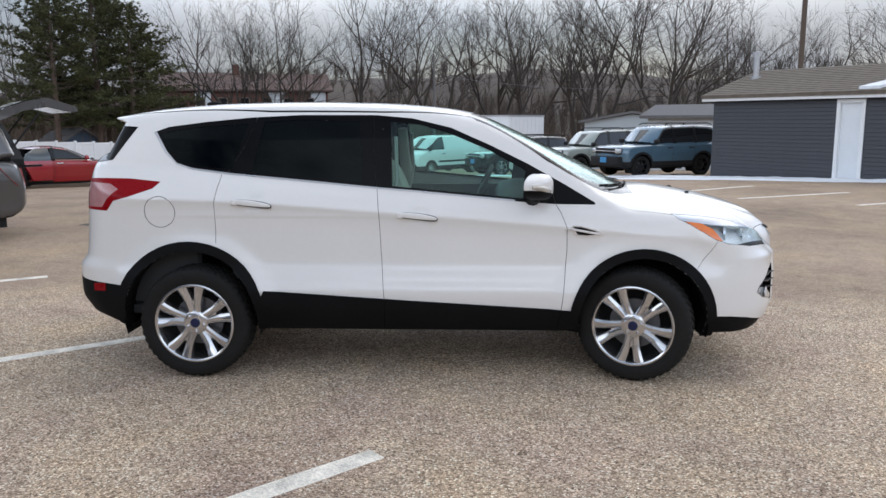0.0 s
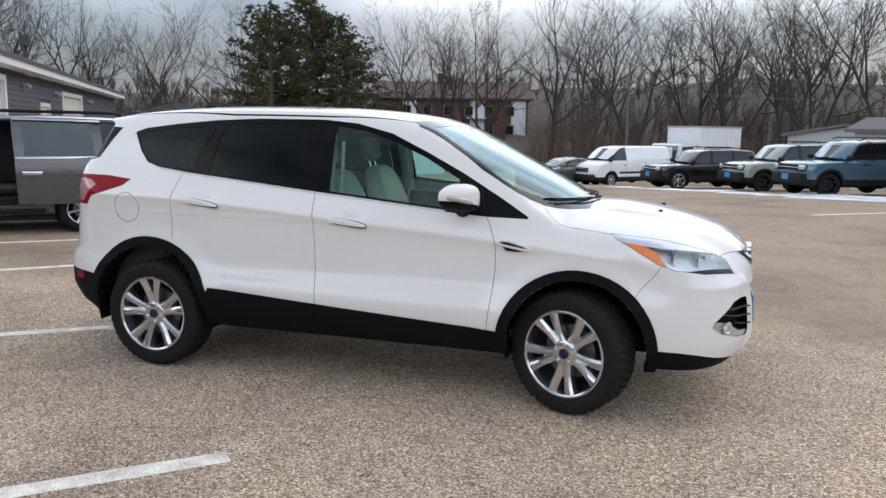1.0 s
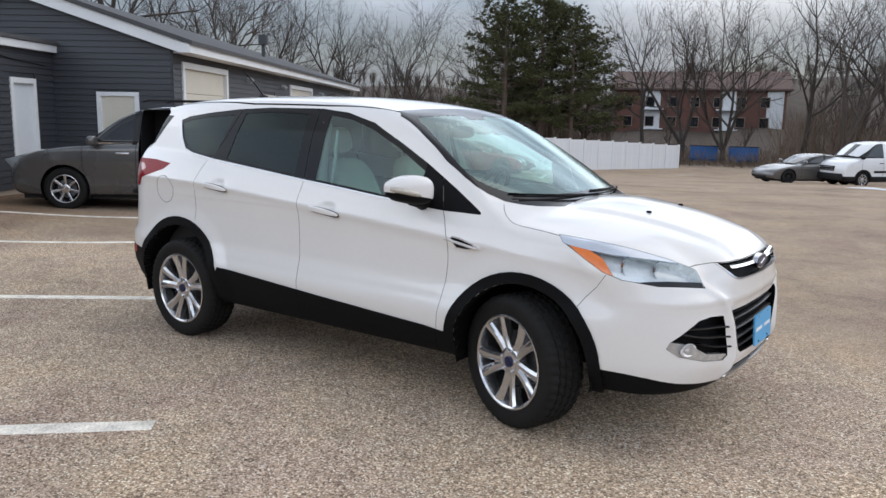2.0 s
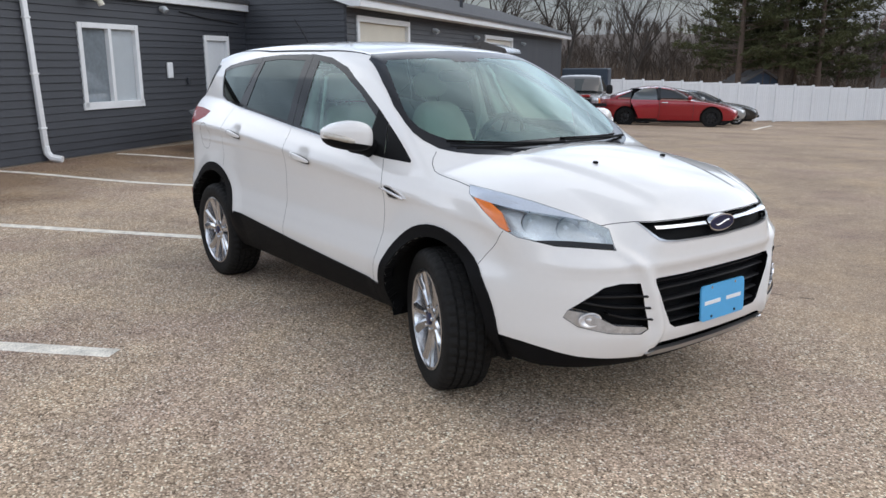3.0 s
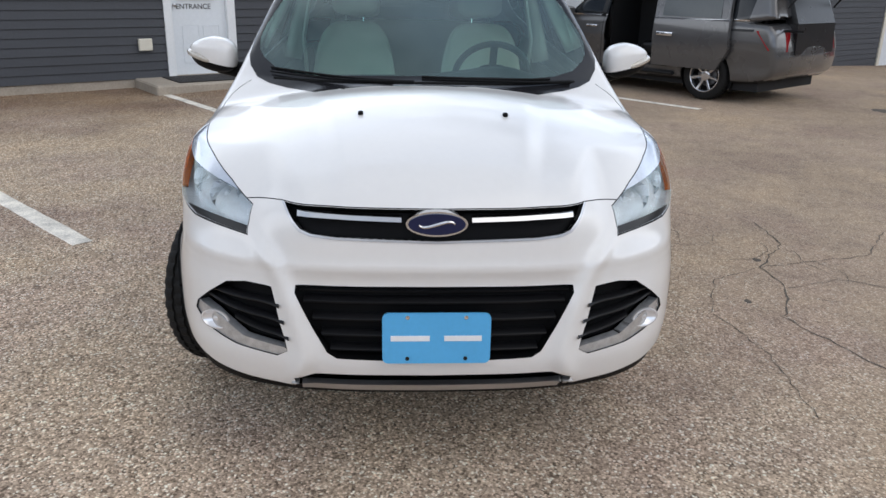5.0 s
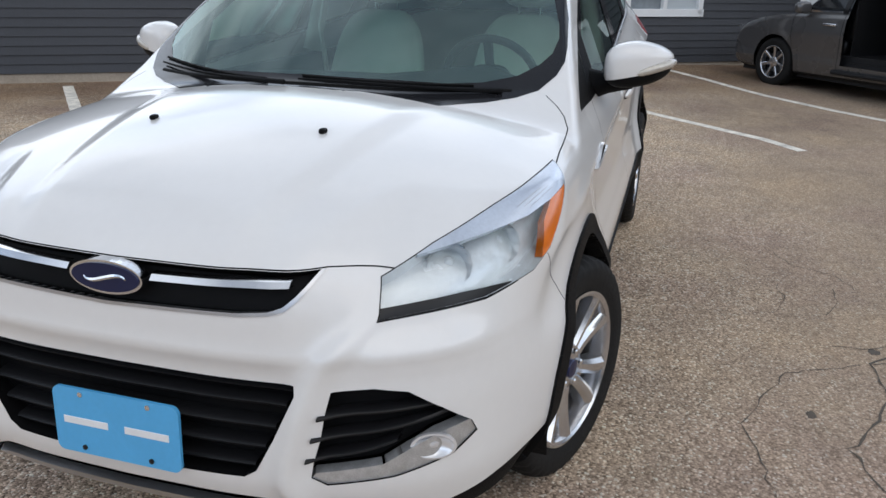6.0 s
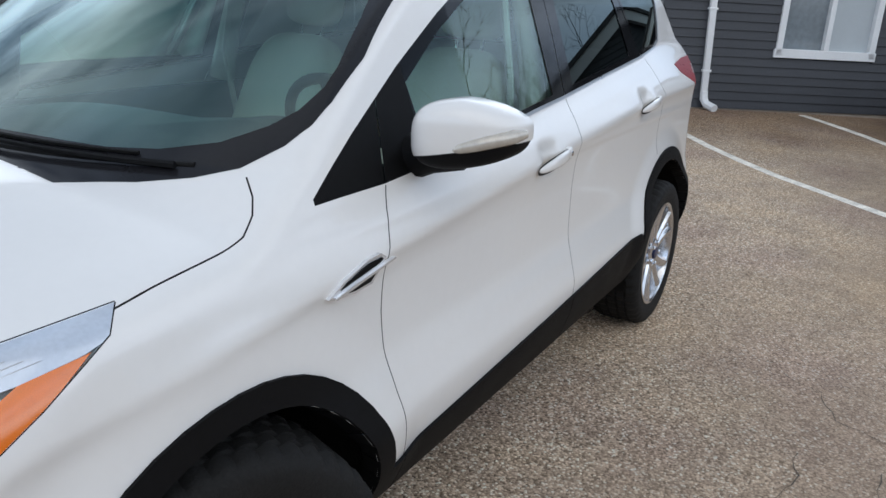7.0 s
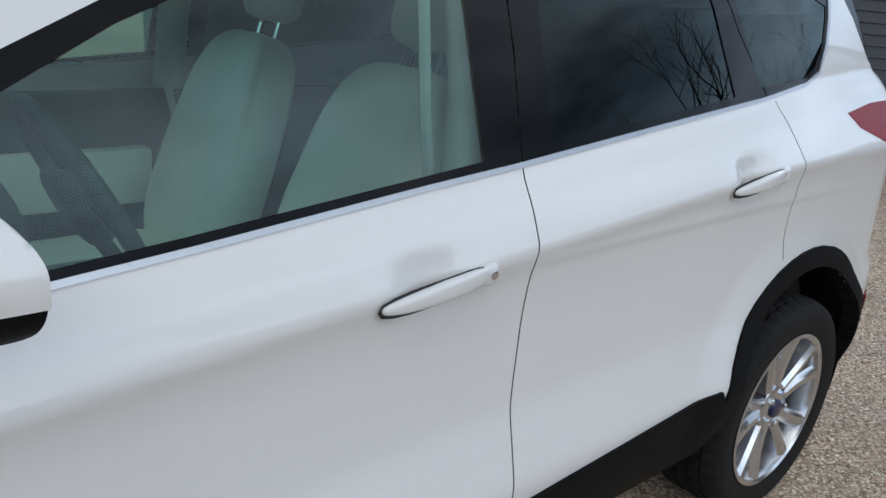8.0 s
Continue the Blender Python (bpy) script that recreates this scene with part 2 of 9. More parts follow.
def asphalt():
    """Worn asphalt: pale stones in a grey binder, with stains and patches."""
    m, nt, bsdf = nodes_of("asphalt")
    L, N = nt.links.new, nt.nodes.new
    co = N("ShaderNodeTexCoord").outputs["Object"]

    def noise_tex(scale, detail=4, rough=0.5):
        n = N("ShaderNodeTexNoise")
        n.inputs["Scale"].default_value, n.inputs["Detail"].default_value, n.inputs["Roughness"].default_value = scale, detail, rough
        L(co, n.inputs["Vector"])
        return n.outputs["Fac"]

    def ramp(fac, *stops):
        r = N("ShaderNodeValToRGB")
        r.color_ramp.elements[0].position, r.color_ramp.elements[0].color = stops[0][0], (*stops[0][1], 1)
        r.color_ramp.elements[1].position, r.color_ramp.elements[1].color = stops[-1][0], (*stops[-1][1], 1)
        for p, c in stops[1:-1]:
            r.color_ramp.elements.new(p).color = (*c, 1)
        L(fac, r.inputs[0])
        return r.outputs[0]

    def mix(kind, a, b, fac):
        x = N("ShaderNodeMix")
        x.data_type, x.blend_type = "RGBA", kind
        x.inputs["Factor"].default_value = fac
        L(a, x.inputs["A"])
        L(b, x.inputs["B"])
        return x.outputs["Result"]

    stones = N("ShaderNodeTexVoronoi")
    stones.inputs["Scale"].default_value = 118
    L(co, stones.inputs["Vector"])
    grey = N("ShaderNodeSeparateColor")
    L(stones.outputs["Color"], grey.inputs[0])
    base = ramp(grey.outputs[0], (0, (0.15, 0.113, 0.086)), (0.22, (0.385, 0.3, 0.232)), (0.62, (0.6, 0.478, 0.374)), (0.86, (0.86, 0.7, 0.556)), (1, (1.0, 1.0, 0.9)))
    # beside the car, towards the office, the stones are worn down and clogged with dirt
    apart, worn_at, worn, smooth_over = N("ShaderNodeSeparateXYZ"), N("ShaderNodeMath"), N("ShaderNodeMapRange"), N("ShaderNodeMix")
    L(co, apart.inputs[0])
    worn_at.operation, smooth_over.data_type = "MULTIPLY_ADD", "RGBA"
    L(noise_tex(0.7, 4, 0.6), worn_at.inputs[0])
    worn_at.inputs[1].default_value = 2.4
    L(apart.outputs["Y"], worn_at.inputs[2])
    worn.interpolation_type = "SMOOTHSTEP"
    worn.inputs["From Min"].default_value, worn.inputs["From Max"].default_value = 1.6, 3.4
    worn.inputs["To Max"].default_value = 0.68
    L(worn_at.outputs[0], worn.inputs["Value"])
    L(worn.outputs[0], smooth_over.inputs["Factor"])
    L(base, smooth_over.inputs["A"])
    smooth_over.inputs["B"].default_value = (0.41, 0.322, 0.249, 1)
    base = smooth_over.outputs["Result"]
    joint = ramp(stones.outputs["Distance"], (0.25, (1, 1, 1)), (0.62, (0.66, 0.64, 0.62)))
    base = mix("MULTIPLY", base, joint, 0.65)
    base = mix("MULTIPLY", base, ramp(noise_tex(90, 5, 0.65), (0.3, (0.68, 0.67, 0.66)), (0.7, (1.27, 1.27, 1.27))), 1.0)
    base = mix("MULTIPLY", base, ramp(noise_tex(0.45, 6, 0.62), (0.3, (0.68, 0.66, 0.65)), (0.5, (1.0, 0.985, 0.965)), (0.72, (1.18, 1.15, 1.12))), 1.0)
    base = mix("MULTIPLY", base, ramp(noise_tex(3.2, 5, 0.65), (0.28, (0.78, 0.78, 0.8)), (0.5, (1.0, 1.0, 1.0)), (0.75, (1.12, 1.1, 1.06))), 0.8)
    base = mix("MULTIPLY", base, ramp(noise_tex(14, 5, 0.7), (0.3, (0.8, 0.79, 0.78)), (0.5, (1.0, 1.0, 1.0)), (0.72, (1.12, 1.11, 1.1))), 0.8)
    base = mix("MULTIPLY", base, ramp(noise_tex(0.9, 4, 0.55), (0.34, (1.02, 0.975, 0.99)), (0.5, (1.0, 0.985, 0.95)), (0.66, (1.03, 0.995, 0.91))), 1.0)
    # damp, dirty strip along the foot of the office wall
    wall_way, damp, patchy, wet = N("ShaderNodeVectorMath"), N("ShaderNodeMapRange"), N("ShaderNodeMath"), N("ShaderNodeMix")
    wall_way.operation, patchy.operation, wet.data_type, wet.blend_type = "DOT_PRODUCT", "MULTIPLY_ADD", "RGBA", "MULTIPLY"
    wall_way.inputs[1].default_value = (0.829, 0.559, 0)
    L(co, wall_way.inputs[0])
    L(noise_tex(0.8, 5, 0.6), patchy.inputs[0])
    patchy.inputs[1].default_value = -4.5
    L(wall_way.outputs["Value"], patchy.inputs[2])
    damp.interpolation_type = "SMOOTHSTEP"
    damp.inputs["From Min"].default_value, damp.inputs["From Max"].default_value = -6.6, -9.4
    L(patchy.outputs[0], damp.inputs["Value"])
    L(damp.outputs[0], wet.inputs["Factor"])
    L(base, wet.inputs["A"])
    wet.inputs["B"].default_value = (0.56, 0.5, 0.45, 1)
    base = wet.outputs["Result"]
    # beyond the lot the ground is leaf litter and dead grass
    far, edge, litter = N("ShaderNodeVectorMath"), N("ShaderNodeMapRange"), N("ShaderNodeMix")
    far.operation = "LENGTH"
    L(co, far.inputs[0])
    edge.inputs["From Min"].default_value, edge.inputs["From Max"].default_value = 56, 62
    L(far.outputs["Value"], edge.inputs["Value"])
    litter.data_type = "RGBA"
    litter.inputs["B"].default_value = (0.13, 0.1, 0.075, 1)
    L(edge.outputs[0], litter.inputs["Factor"])
    L(base, litter.inputs["A"])
    L(litter.outputs["Result"], bsdf.inputs["Base Color"])
    bsdf.inputs["Roughness"].default_value = 0.86
    bsdf.inputs["Specular IOR Level"].default_value = 0.15
    bump = N("ShaderNodeBump")
    bump.inputs["Strength"].default_value, bump.inputs["Distance"].default_value = 0.7, 0.005
    inv = N("ShaderNodeMath")
    inv.operation = "SUBTRACT"
    inv.inputs[0].default_value = 1.0
    L(stones.outputs["Distance"], inv.inputs[1])
    L(inv.outputs[0], bump.inputs["Height"])
    L(bump.outputs[0], bsdf.inputs["Normal"])
    return m


ASPHALT = asphalt()
LINE_PAINT = material("line_paint", (0.78, 0.73, 0.64), 0.8, vary=0.5, scale=8, bump=0.5, bump_scale=60)
SIDING = material("slate_siding", (0.0416, 0.0448, 0.0528), 0.55, vary=0.14, scale=2.5, each=0.05, bump=0.12, bump_scale=40)
TRIM = material("white_trim", (0.78, 0.79, 0.79), 0.5, vary=0.06, scale=3)
DOOR_WHITE = material("door_white", (0.72, 0.75, 0.77), 0.45, vary=0.05, scale=2)
CREAM = material("cream_panel", (0.66, 0.62, 0.52), 0.55, vary=0.07, scale=2)
CONCRETE = material("concrete", (0.36, 0.31, 0.25), 0.9, vary=0.22, scale=3, bump=0.4, bump_scale=40)
SHINGLE = material("roof_shingle", (0.075, 0.075, 0.078), 0.9, vary=0.3, scale=4, bump=0.6, bump_scale=18)
SHINGLE_BROWN = material("roof_shingle_brown", (0.15, 0.125, 0.1), 0.9, vary=0.35, scale=5, bump=0.6, bump_scale=18)
SNOW = material("old_snow", (0.8, 0.82, 0.85), 0.8, vary=0.1, scale=3, bump=0.6, bump_scale=14)
FENCE_WHITE = material("fence_vinyl", (0.76, 0.77, 0.78), 0.5, vary=0.05, scale=1.5, each=0.03)
WINDOW_GLASS = material("window_pane", (0.2, 0.23, 0.25), 0.08, coat=0.5, vary=0.2, scale=1.2)
BLIND = material("window_blind", (0.5, 0.54, 0.56), 0.5, vary=0.05)
INK = material("black_ink", (0.012, 0.012, 0.012), 0.6)
MAT_DARK = material("door_mat", (0.03, 0.028, 0.027), 0.95, vary=0.3, scale=20, bump=0.6, bump_scale=200)
CRACK = material("crack_dark", (0.1, 0.082, 0.065), 0.95, vary=0.3, scale=12)


def build_ground():
    near = np.concatenate([np.arange(-16, 16, 0.5), 16 * 1.09 ** np.arange(0, 52)])
    axis = np.unique(np.round(np.concatenate([-near, near]), 3))
    bm = bmesh.new()
    grid = [[bm.verts.new((x, y, gz(x, y))) for y in axis] for x in axis]
    for i in range(len(axis) - 1):
        for j in range(len(axis) - 1):
            bm.faces.new((grid[i][j], grid[i + 1][j], grid[i + 1][j + 1], grid[i][j + 1]))
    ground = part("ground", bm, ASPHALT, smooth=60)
    tagged(ground, "worn pale grey asphalt car park with stones and stains", "ground", kind="structure")
    return ground


def ground_strip(name, pts, wide, material, lift=0.004, ragged=0.004, thick=True, label="", seed=1):
    """A flat band on the ground along points, with slightly uneven edges."""
    rnd = random.Random(seed)
    bm = bmesh.new()
    rows = []
    for (x0, y0), (x1, y1) in zip(pts, pts[1:]):
        far = math.hypot(x1 - x0, y1 - y0)
        n = max(2, int(far / 0.15))
        nx, ny = -(y1 - y0) / far, (x1 - x0) / far
        for i in range(n + 1):
            t = i / n
            x, y = x0 + (x1 - x0) * t, y0 + (y1 - y0) * t
            w = wide(len(rows)) if callable(wide) else wide
            rows.append([bm.verts.new((x + nx * d, y + ny * d, gz(x, y) + h)) for d, h in ((-w / 2 - rnd.random() * ragged, 0.0005), (-w / 2 + 0.004, lift), (w / 2 - 0.004, lift), (w / 2 + rnd.random() * ragged, 0.0005))])
    for p, q in zip(rows, rows[1:]):
        for k in range(3):
            bm.faces.new((p[k], p[k + 1], q[k + 1], q[k]))
    return part(name, bm, material, label=label)


def build_lines():
    lines = [((-4.7, -6.3), (-0.1, -1.96), 0.115), ((-6.55, -3.45), (-4.5, -1.9), (-2.0, 0.03), 0.105), ((-8.5, -1.5), (-7.15, -0.47), (-5.5, 0.85), (-4.45, 1.9), (-4.0, 2.2), 0.1), ((-9.55, 0.6), (-8.5, 1.47), (-6.58, 2.83), (-5.5, 3.75), 0.1), ((4.1, 11.3), (6.9, 13.4), 0.1), ((5.55, 10.3), (8.3, 11.65), 0.1), ((7.3, 9.1), (9.5, 10.2), 0.1), ((-10.2, 20.5), (-14.0, 28.0), 0.12), ((-16.0, 42.0), (-13.0, 46.0), 0.12)]
    for k, (*pts, w) in enumerate(lines):
        ob = ground_strip("parking_line", pts, w, LINE_PAINT, ragged=0.008, seed=k)
        tagged(ob, "worn white painted parking line on asphalt", "line", "parking lines", "structure")
    rnd = random.Random(5)

    def crack(pts, w):
        out = []
        for (x0, y0), (x1, y1) in zip(pts, pts[1:]):
            n = max(2, int(math.hypot(x1 - x0, y1 - y0) / 0.05))
            out += [(x0 + (x1 - x0) * i / n + rnd.uniform(-0.012, 0.012), y0 + (y1 - y0) * i / n + rnd.uniform(-0.012, 0.012)) for i in range(n)]
        out.append(pts[-1])
        bm = bmesh.new()
        rows = []
        for (a, b), (c, d) in zip(out, out[1:]):
            far = math.hypot(c - a, d - b) or 1
            nx, ny = -(d - b) / far, (c - a) / far
            ww = w * rnd.uniform(0.15, 0.85)
            rows.append([bm.verts.new((a + nx * s * ww, b + ny * s * ww, gz(a, b) + 0.0025)) for s in (-1, 1)])
        for p, q in zip(rows, rows[1:]):
            bm.faces.new((p[0], p[1], q[1], q[0]))
        tagged(part("asphalt_crack", bm, CRACK), "thin dark crack in the asphalt", "crack", "cracks", "structure")
    crack([(1.7, 2.0), (1.0, 1.75), (0.62, 1.95), (0.3, 1.95), (-0.1, 2.25), (-0.6, 2.3)], 0.007)
    crack([(0.62, 1.95), (0.5, 2.3), (0.75, 2.7), (0.7, 3.4)], 0.006)
    crack([(0.3, 1.95), (0.1, 2.7), (-0.4, 3.1)], 0.005)
    crack([(1.9, 1.45), (1.35, 1.5), (0.95, 1.42), (0.5, 1.6), (0.3, 1.95)], 0.004)
    crack([(2.2, 2.4), (1.7, 2.0)], 0.003)
    # a web of finer ones round them
    for _ in range(11):
        x, y, a = rnd.uniform(-0.7, 1.2), rnd.uniform(1.5, 3.0), rnd.uniform(0, 6.3)
        way = [(x, y)]
        for _ in range(rnd.randint(2, 4)):
            a += rnd.uniform(-0.8, 0.8)
            x, y = x + 0.22 * math.cos(a), y + 0.22 * math.sin(a)
            way.append((x, y))
        crack(way, 0.003)


def pit(x, y, r, seed):
    """A shallow broken patch."""
    rnd = random.Random(seed)
    bm = bmesh.new()
    ring = [(x + r * (0.7 + 0.5 * rnd.random()) * math.cos(a), y + r * 0.7 * (0.7 + 0.5 * rnd.random()) * math.sin(a)) for a in (2 * math.pi * i / 18 for i in range(18))]
    mid = bm.verts.new((x, y, gz(x, y) + 0.003))
    vs = [bm.verts.new((a, b, gz(a, b) + 0.001)) for a, b in ring]
    for i in range(18):
        bm.faces.new((mid, vs[i], vs[(i + 1) % 18]))
    tagged(part("pothole", bm, CRACK), "small dark crumbled patch in the asphalt", "pothole", "patches", "structure")


class Wall:
    """A wall plane: origin, direction along, and the outward normal; place(s, off, z) gives a world point."""

    def __init__(self, origin, along):
        d = Vector((along[0], along[1], 0)).normalized()
        self.o, self.u = Vector((*origin, 0)), d
        self.n = Vector((d.y, -d.x, 0))

    def at(self, s, off, z):
        return self.o + self.u * s + self.n * off + Vector((0, 0, z))

    def matrix(self):
        return Matrix(((self.u.x, self.n.x, 0, self.o.x), (self.u.y, self.n.y, 0, self.o.y), (0, 0, 1, 0), (0, 0, 0, 1)))

    def box(self, name, s0, s1, o0, o1, z0, z1, material, parent=None, bevel=0.004, label=""):
        bm = box_bm(s0, s1, o0, o1, z0, z1, bevel=bevel)
        bmesh.ops.transform(bm, matrix=self.matrix(), verts=bm.verts)
        return part(name, bm, material, parent, label)


def sided_wall(name, w, s0, s1, z0, z1, holes, label, top=None, step_z=0.115, back=0.16):
    """A wall with lap siding: a core in pieces round the openings, and one board for each course between them."""
    core = bmesh.new()
    cuts = sorted({s0, s1, *[h[0] for h in holes], *[h[1] for h in holes]})
    for a, b in zip(cuts, cuts[1:]):
        mid = (a + b) / 2
        spans = sorted((h[2], h[3]) for h in holes if h[0] <= mid <= h[1])
        lo = z0
        ceiling = z1 if top is None else min(top(a), top(b))
        for h0, h1 in spans + [(ceiling, None)]:
            if h0 - lo > 0.02:
                add_box(core, a, b, -back, -0.012, lo, h0)
            lo = h1 if h1 else lo
    bmesh.ops.transform(core, matrix=w.matrix(), verts=core.verts)
    ob = part(name, core, SIDING)
    tagged(ob, label, "wall", kind="structure")
    shared = {}
    z = z0
    while z < z1 - 0.02:
        zt = min(z + step_z, z1)
        a0, b0 = s0, s1
        if top is not None:
            inside = [s for s in np.arange(s0, s1 + 0.01, 0.05) if top(s) >= zt - 0.02]
            if not inside:
                break
            a0, b0 = min(inside), max(inside)
        blocks = sorted((max(h[0], a0), min(h[1], b0)) for h in holes if h[2] < zt - 0.01 and h[3] > z + 0.01)
        free, at = [], a0
        for h0, h1 in blocks:
            if h0 - at > 0.03:
                free.append((at, h0))
            at = max(at, h1)
        if b0 - at > 0.03:
            free.append((at, b0))
        for a, b in free:
            key = (round(b - a, 3), round(zt - z, 3))
            if key not in shared:
                bm = bmesh.new()
                ln, hh = key
                prof = [(-0.012, 0.0), (0.016, 0.0), (0.018, 0.004), (0.016, 0.012), (0.002, hh), (-0.012, hh)]
                lo = [bm.verts.new((0, y, zz)) for y, zz in prof]
                hi = [bm.verts.new((ln, y, zz)) for y, zz in prof]
                for i in range(6):
                    bm.faces.new((lo[i], lo[(i + 1) % 6], hi[(i + 1) % 6], hi[i]))
                bm.faces.new(lo[::-1])
                bm.faces.new(hi)
                bmesh.ops.recalc_face_normals(bm, faces=bm.faces)
                me = bpy.data.meshes.new("siding_board")
                bm.to_mesh(me)
                me.materials.append(SIDING)
                shared[key] = me
            board = new("siding_board", shared[key])
            board.parent = ob
            board.matrix_basis = w.matrix() @ Matrix.Translation((a, 0, z))
        z += step_z
    return ob


def framed(name, w, s0, s1, z0, z1, label, sliding=True):
    """A white window with a frame, sill and two panes, one behind a blind."""
    win = empty(name)
    tagged(win, label, "window", kind="structure")
    t = 0.085
    for nm, box in (("window_frame", (s0, s0 + t, z0, z1)), ("window_frame", (s1 - t, s1, z0, z1)), ("window_frame", (s0 + t, s1 - t, z1 - t, z1)), ("window_sill", (s0 - 0.02, s1 + 0.02, z0 - 0.03, z0 + t)), ("window_mullion", ((s0 + s1) / 2 - 0.035, (s0 + s1) / 2 + 0.035, z0 + t, z1 - t))):
        w.box(nm, box[0], box[1], -0.08, 0.04, box[2], box[3], TRIM, win)
    mid = (s0 + s1) / 2
    w.box("pane", s0 + t, mid - 0.035, -0.05, -0.04, z0 + t, z1 - t, WINDOW_GLASS, win, 0)
    w.box("pane", mid + 0.035, s1 - t, -0.05, -0.04, z0 + t, z1 - t, BLIND, win, 0)
    n = int((z1 - z0 - 2 * t) / 0.035)
    for i in range(n):
        z = z0 + t + 0.01 + i * 0.035
        w.box("blind_slat", mid + 0.04, s1 - t - 0.005, -0.04, -0.034, z, z + 0.026, BLIND, win, 0)
    return win


def office():
    w = Wall((-9.1, -0.4), (-0.559, 0.829))
    w.n = Vector((0.829, 0.559, 0))
    holes = [(0.63, 2.02, 0.86, 2.2), (3.9, 4.74, 0.0, 2.1), (-3.57, -2.54, 0.1, 2.22)]
    sided_wall("wall_office", w, -10.5, 5.4, 0.12, 2.64, holes, "dark slate grey lap siding wall of a low office")
    tagged(w.box("foundation", -10.5, 5.4, -0.16, -0.004, -0.3, 0.118, CONCRETE), "stained concrete footing under the grey siding", "footing", kind="structure")
    tagged(w.box("fascia", -10.5, 5.45, -0.02, 0.12, 2.62, 2.76, TRIM), "white painted roof edge board", "fascia", kind="structure")
    roof = w.box("roof_office", -10.6, 5.4, -4.5, 0.16, 2.762, 2.83, SHINGLE)
    tagged(roof, "low dark flat roof of the office", "roof", kind="structure")
    tagged(w.box("wall_office_end", -10.5, -10.34, -4.5, -0.2, -0.3, 2.64, SIDING), "dark slate grey end wall of the office", "wall", kind="structure")
    framed("window_1", w, 0.63, 2.02, 0.86, 2.2, "white framed sliding window with a half lowered blind")
    # plain white door
    d = empty("door_1")
    tagged(d, "plain white side door in a white frame", "door", kind="structure")
    for s0, s1, z0, z1 in ((3.9, 3.99, 0.12, 2.1), (4.65, 4.74, 0.12, 2.1), (3.99, 4.65, 2.0, 2.1)):
        w.box("door_frame", s0, s1, -0.1, 0.035, z0, z1, TRIM, d)
    w.box("door_leaf", 3.99, 4.65, -0.07, -0.03, 0.12, 2.0, DOOR_WHITE, d)
    q = Wall((-9.044, -0.483), (-0.559, 0.829))
    q.n = w.n.copy()
    # entrance door with its half window and word
    e = empty("door_2")
    tagged(e, "white entrance door with a divided window and black lettering", "door", kind="structure")
    for s0, s1, z0, z1 in ((-3.47, -3.36, 0.1, 2.22), (-2.56, -2.44, 0.1, 2.22), (-3.36, -2.56, 2.12, 2.22)):
        q.box("door_frame", s0, s1, -0.1, 0.035, z0, z1, TRIM, e)
    leaf = q.box("door_leaf", -3.36, -2.56, -0.07, -0.03, 0.14, 2.12, DOOR_WHITE, e)
    q.box("door_sill", -3.36, -2.56, -0.08, 0.05, 0.1, 0.14, CONCRETE, e)
    q.box("pane", -3.24, -2.72, -0.035, -0.022, 1.2, 1.95, WINDOW_GLASS, e)
    for s in (-3.25, -3.07, -2.89, -2.73):
        q.box("glazing_bar", s - 0.012, s + 0.012, -0.03, -0.012, 1.17, 1.98, TRIM, e)
    for z in (1.17, 1.57, 1.96):
        q.box("glazing_bar", -3.26, -2.71, -0.03, -0.014, z - 0.015, z + 0.015, TRIM, e)
    for s in (-3.22, -2.92):
        q.box("door_panel", s, s + 0.24, -0.032, -0.024, 0.3, 0.82, DOOR_WHITE, e, 0.01)
    bm = bmesh.new()
    add_blob(bm, (-3.31, 0.02, 1.1), (0.03, 0.03, 0.03), 2.2, 16, 8)
    bmesh.ops.transform(bm, matrix=q.matrix(), verts=bm.verts)
    part("door_knob", bm, SATIN, e, smooth=60)
    font = bpy.data.curves.new("lettering", "FONT")
    font.body, font.size, font.align_x, font.extrude = "ENTRANCE", 0.098, "CENTER", 0.002
    font.materials.append(INK)
    word = new("lettering", font)
    word.parent = e
    n, u = q.n, q.u
    word.matrix_basis = Matrix(((u.x, 0, n.x, 0), (u.y, 0, n.y, 0), (0, 1, 0, 0), (0, 0, 0, 1)))
    word.matrix_basis.translation = q.at(-3.03, -0.026, 1.045)
    # step, mat, sign, meter box, lamp, pipe, downspout
    tagged(q.box("entrance_step", -3.95, -1.95, 0.0, 0.95, -0.1, 0.13, CONCRETE, bevel=0.02), "low concrete step before the entrance", "step")
    tagged(q.box("door_mat", -3.6, -2.3, 0.1, 0.8, 0.131, 0.145, MAT_DARK), "dark rubber mat on the concrete step", "mat")
    sign = empty("wall_sign")
    tagged(sign, "small white sign with a black double arrow on siding", "sign")
    q.box("sign_plate", -1.49, -1.28, 0.016, 0.024, 1.48, 1.83, TRIM, sign)
    q.box("sign_mark", -1.45, -1.32, 0.024, 0.027, 1.527, 1.54, INK, sign, 0)
    for s, k in ((-1.455, 1), (-1.315, -1)):
        bm = bmesh.new()
        add_prism(bm, [(s, 1.5335), (s + 0.035 * k, 1.556), (s + 0.035 * k, 1.511)], 0.0242, 0.0272, lambda a, b, h: q.at(a, h, b))
        part("sign_arrow", bm, INK, sign)
    for z in (1.6, 1.64, 1.7, 1.74):
        q.box("sign_line", -1.44, -1.33, 0.024, 0.0265, z, z + 0.012, BLIND, sign, 0)
    tagged(q.box("switch_box", -3.86, -3.68, 0.016, 0.08, 0.5, 0.66, CREAM, bevel=0.01), "small cream electric box on siding", "box")
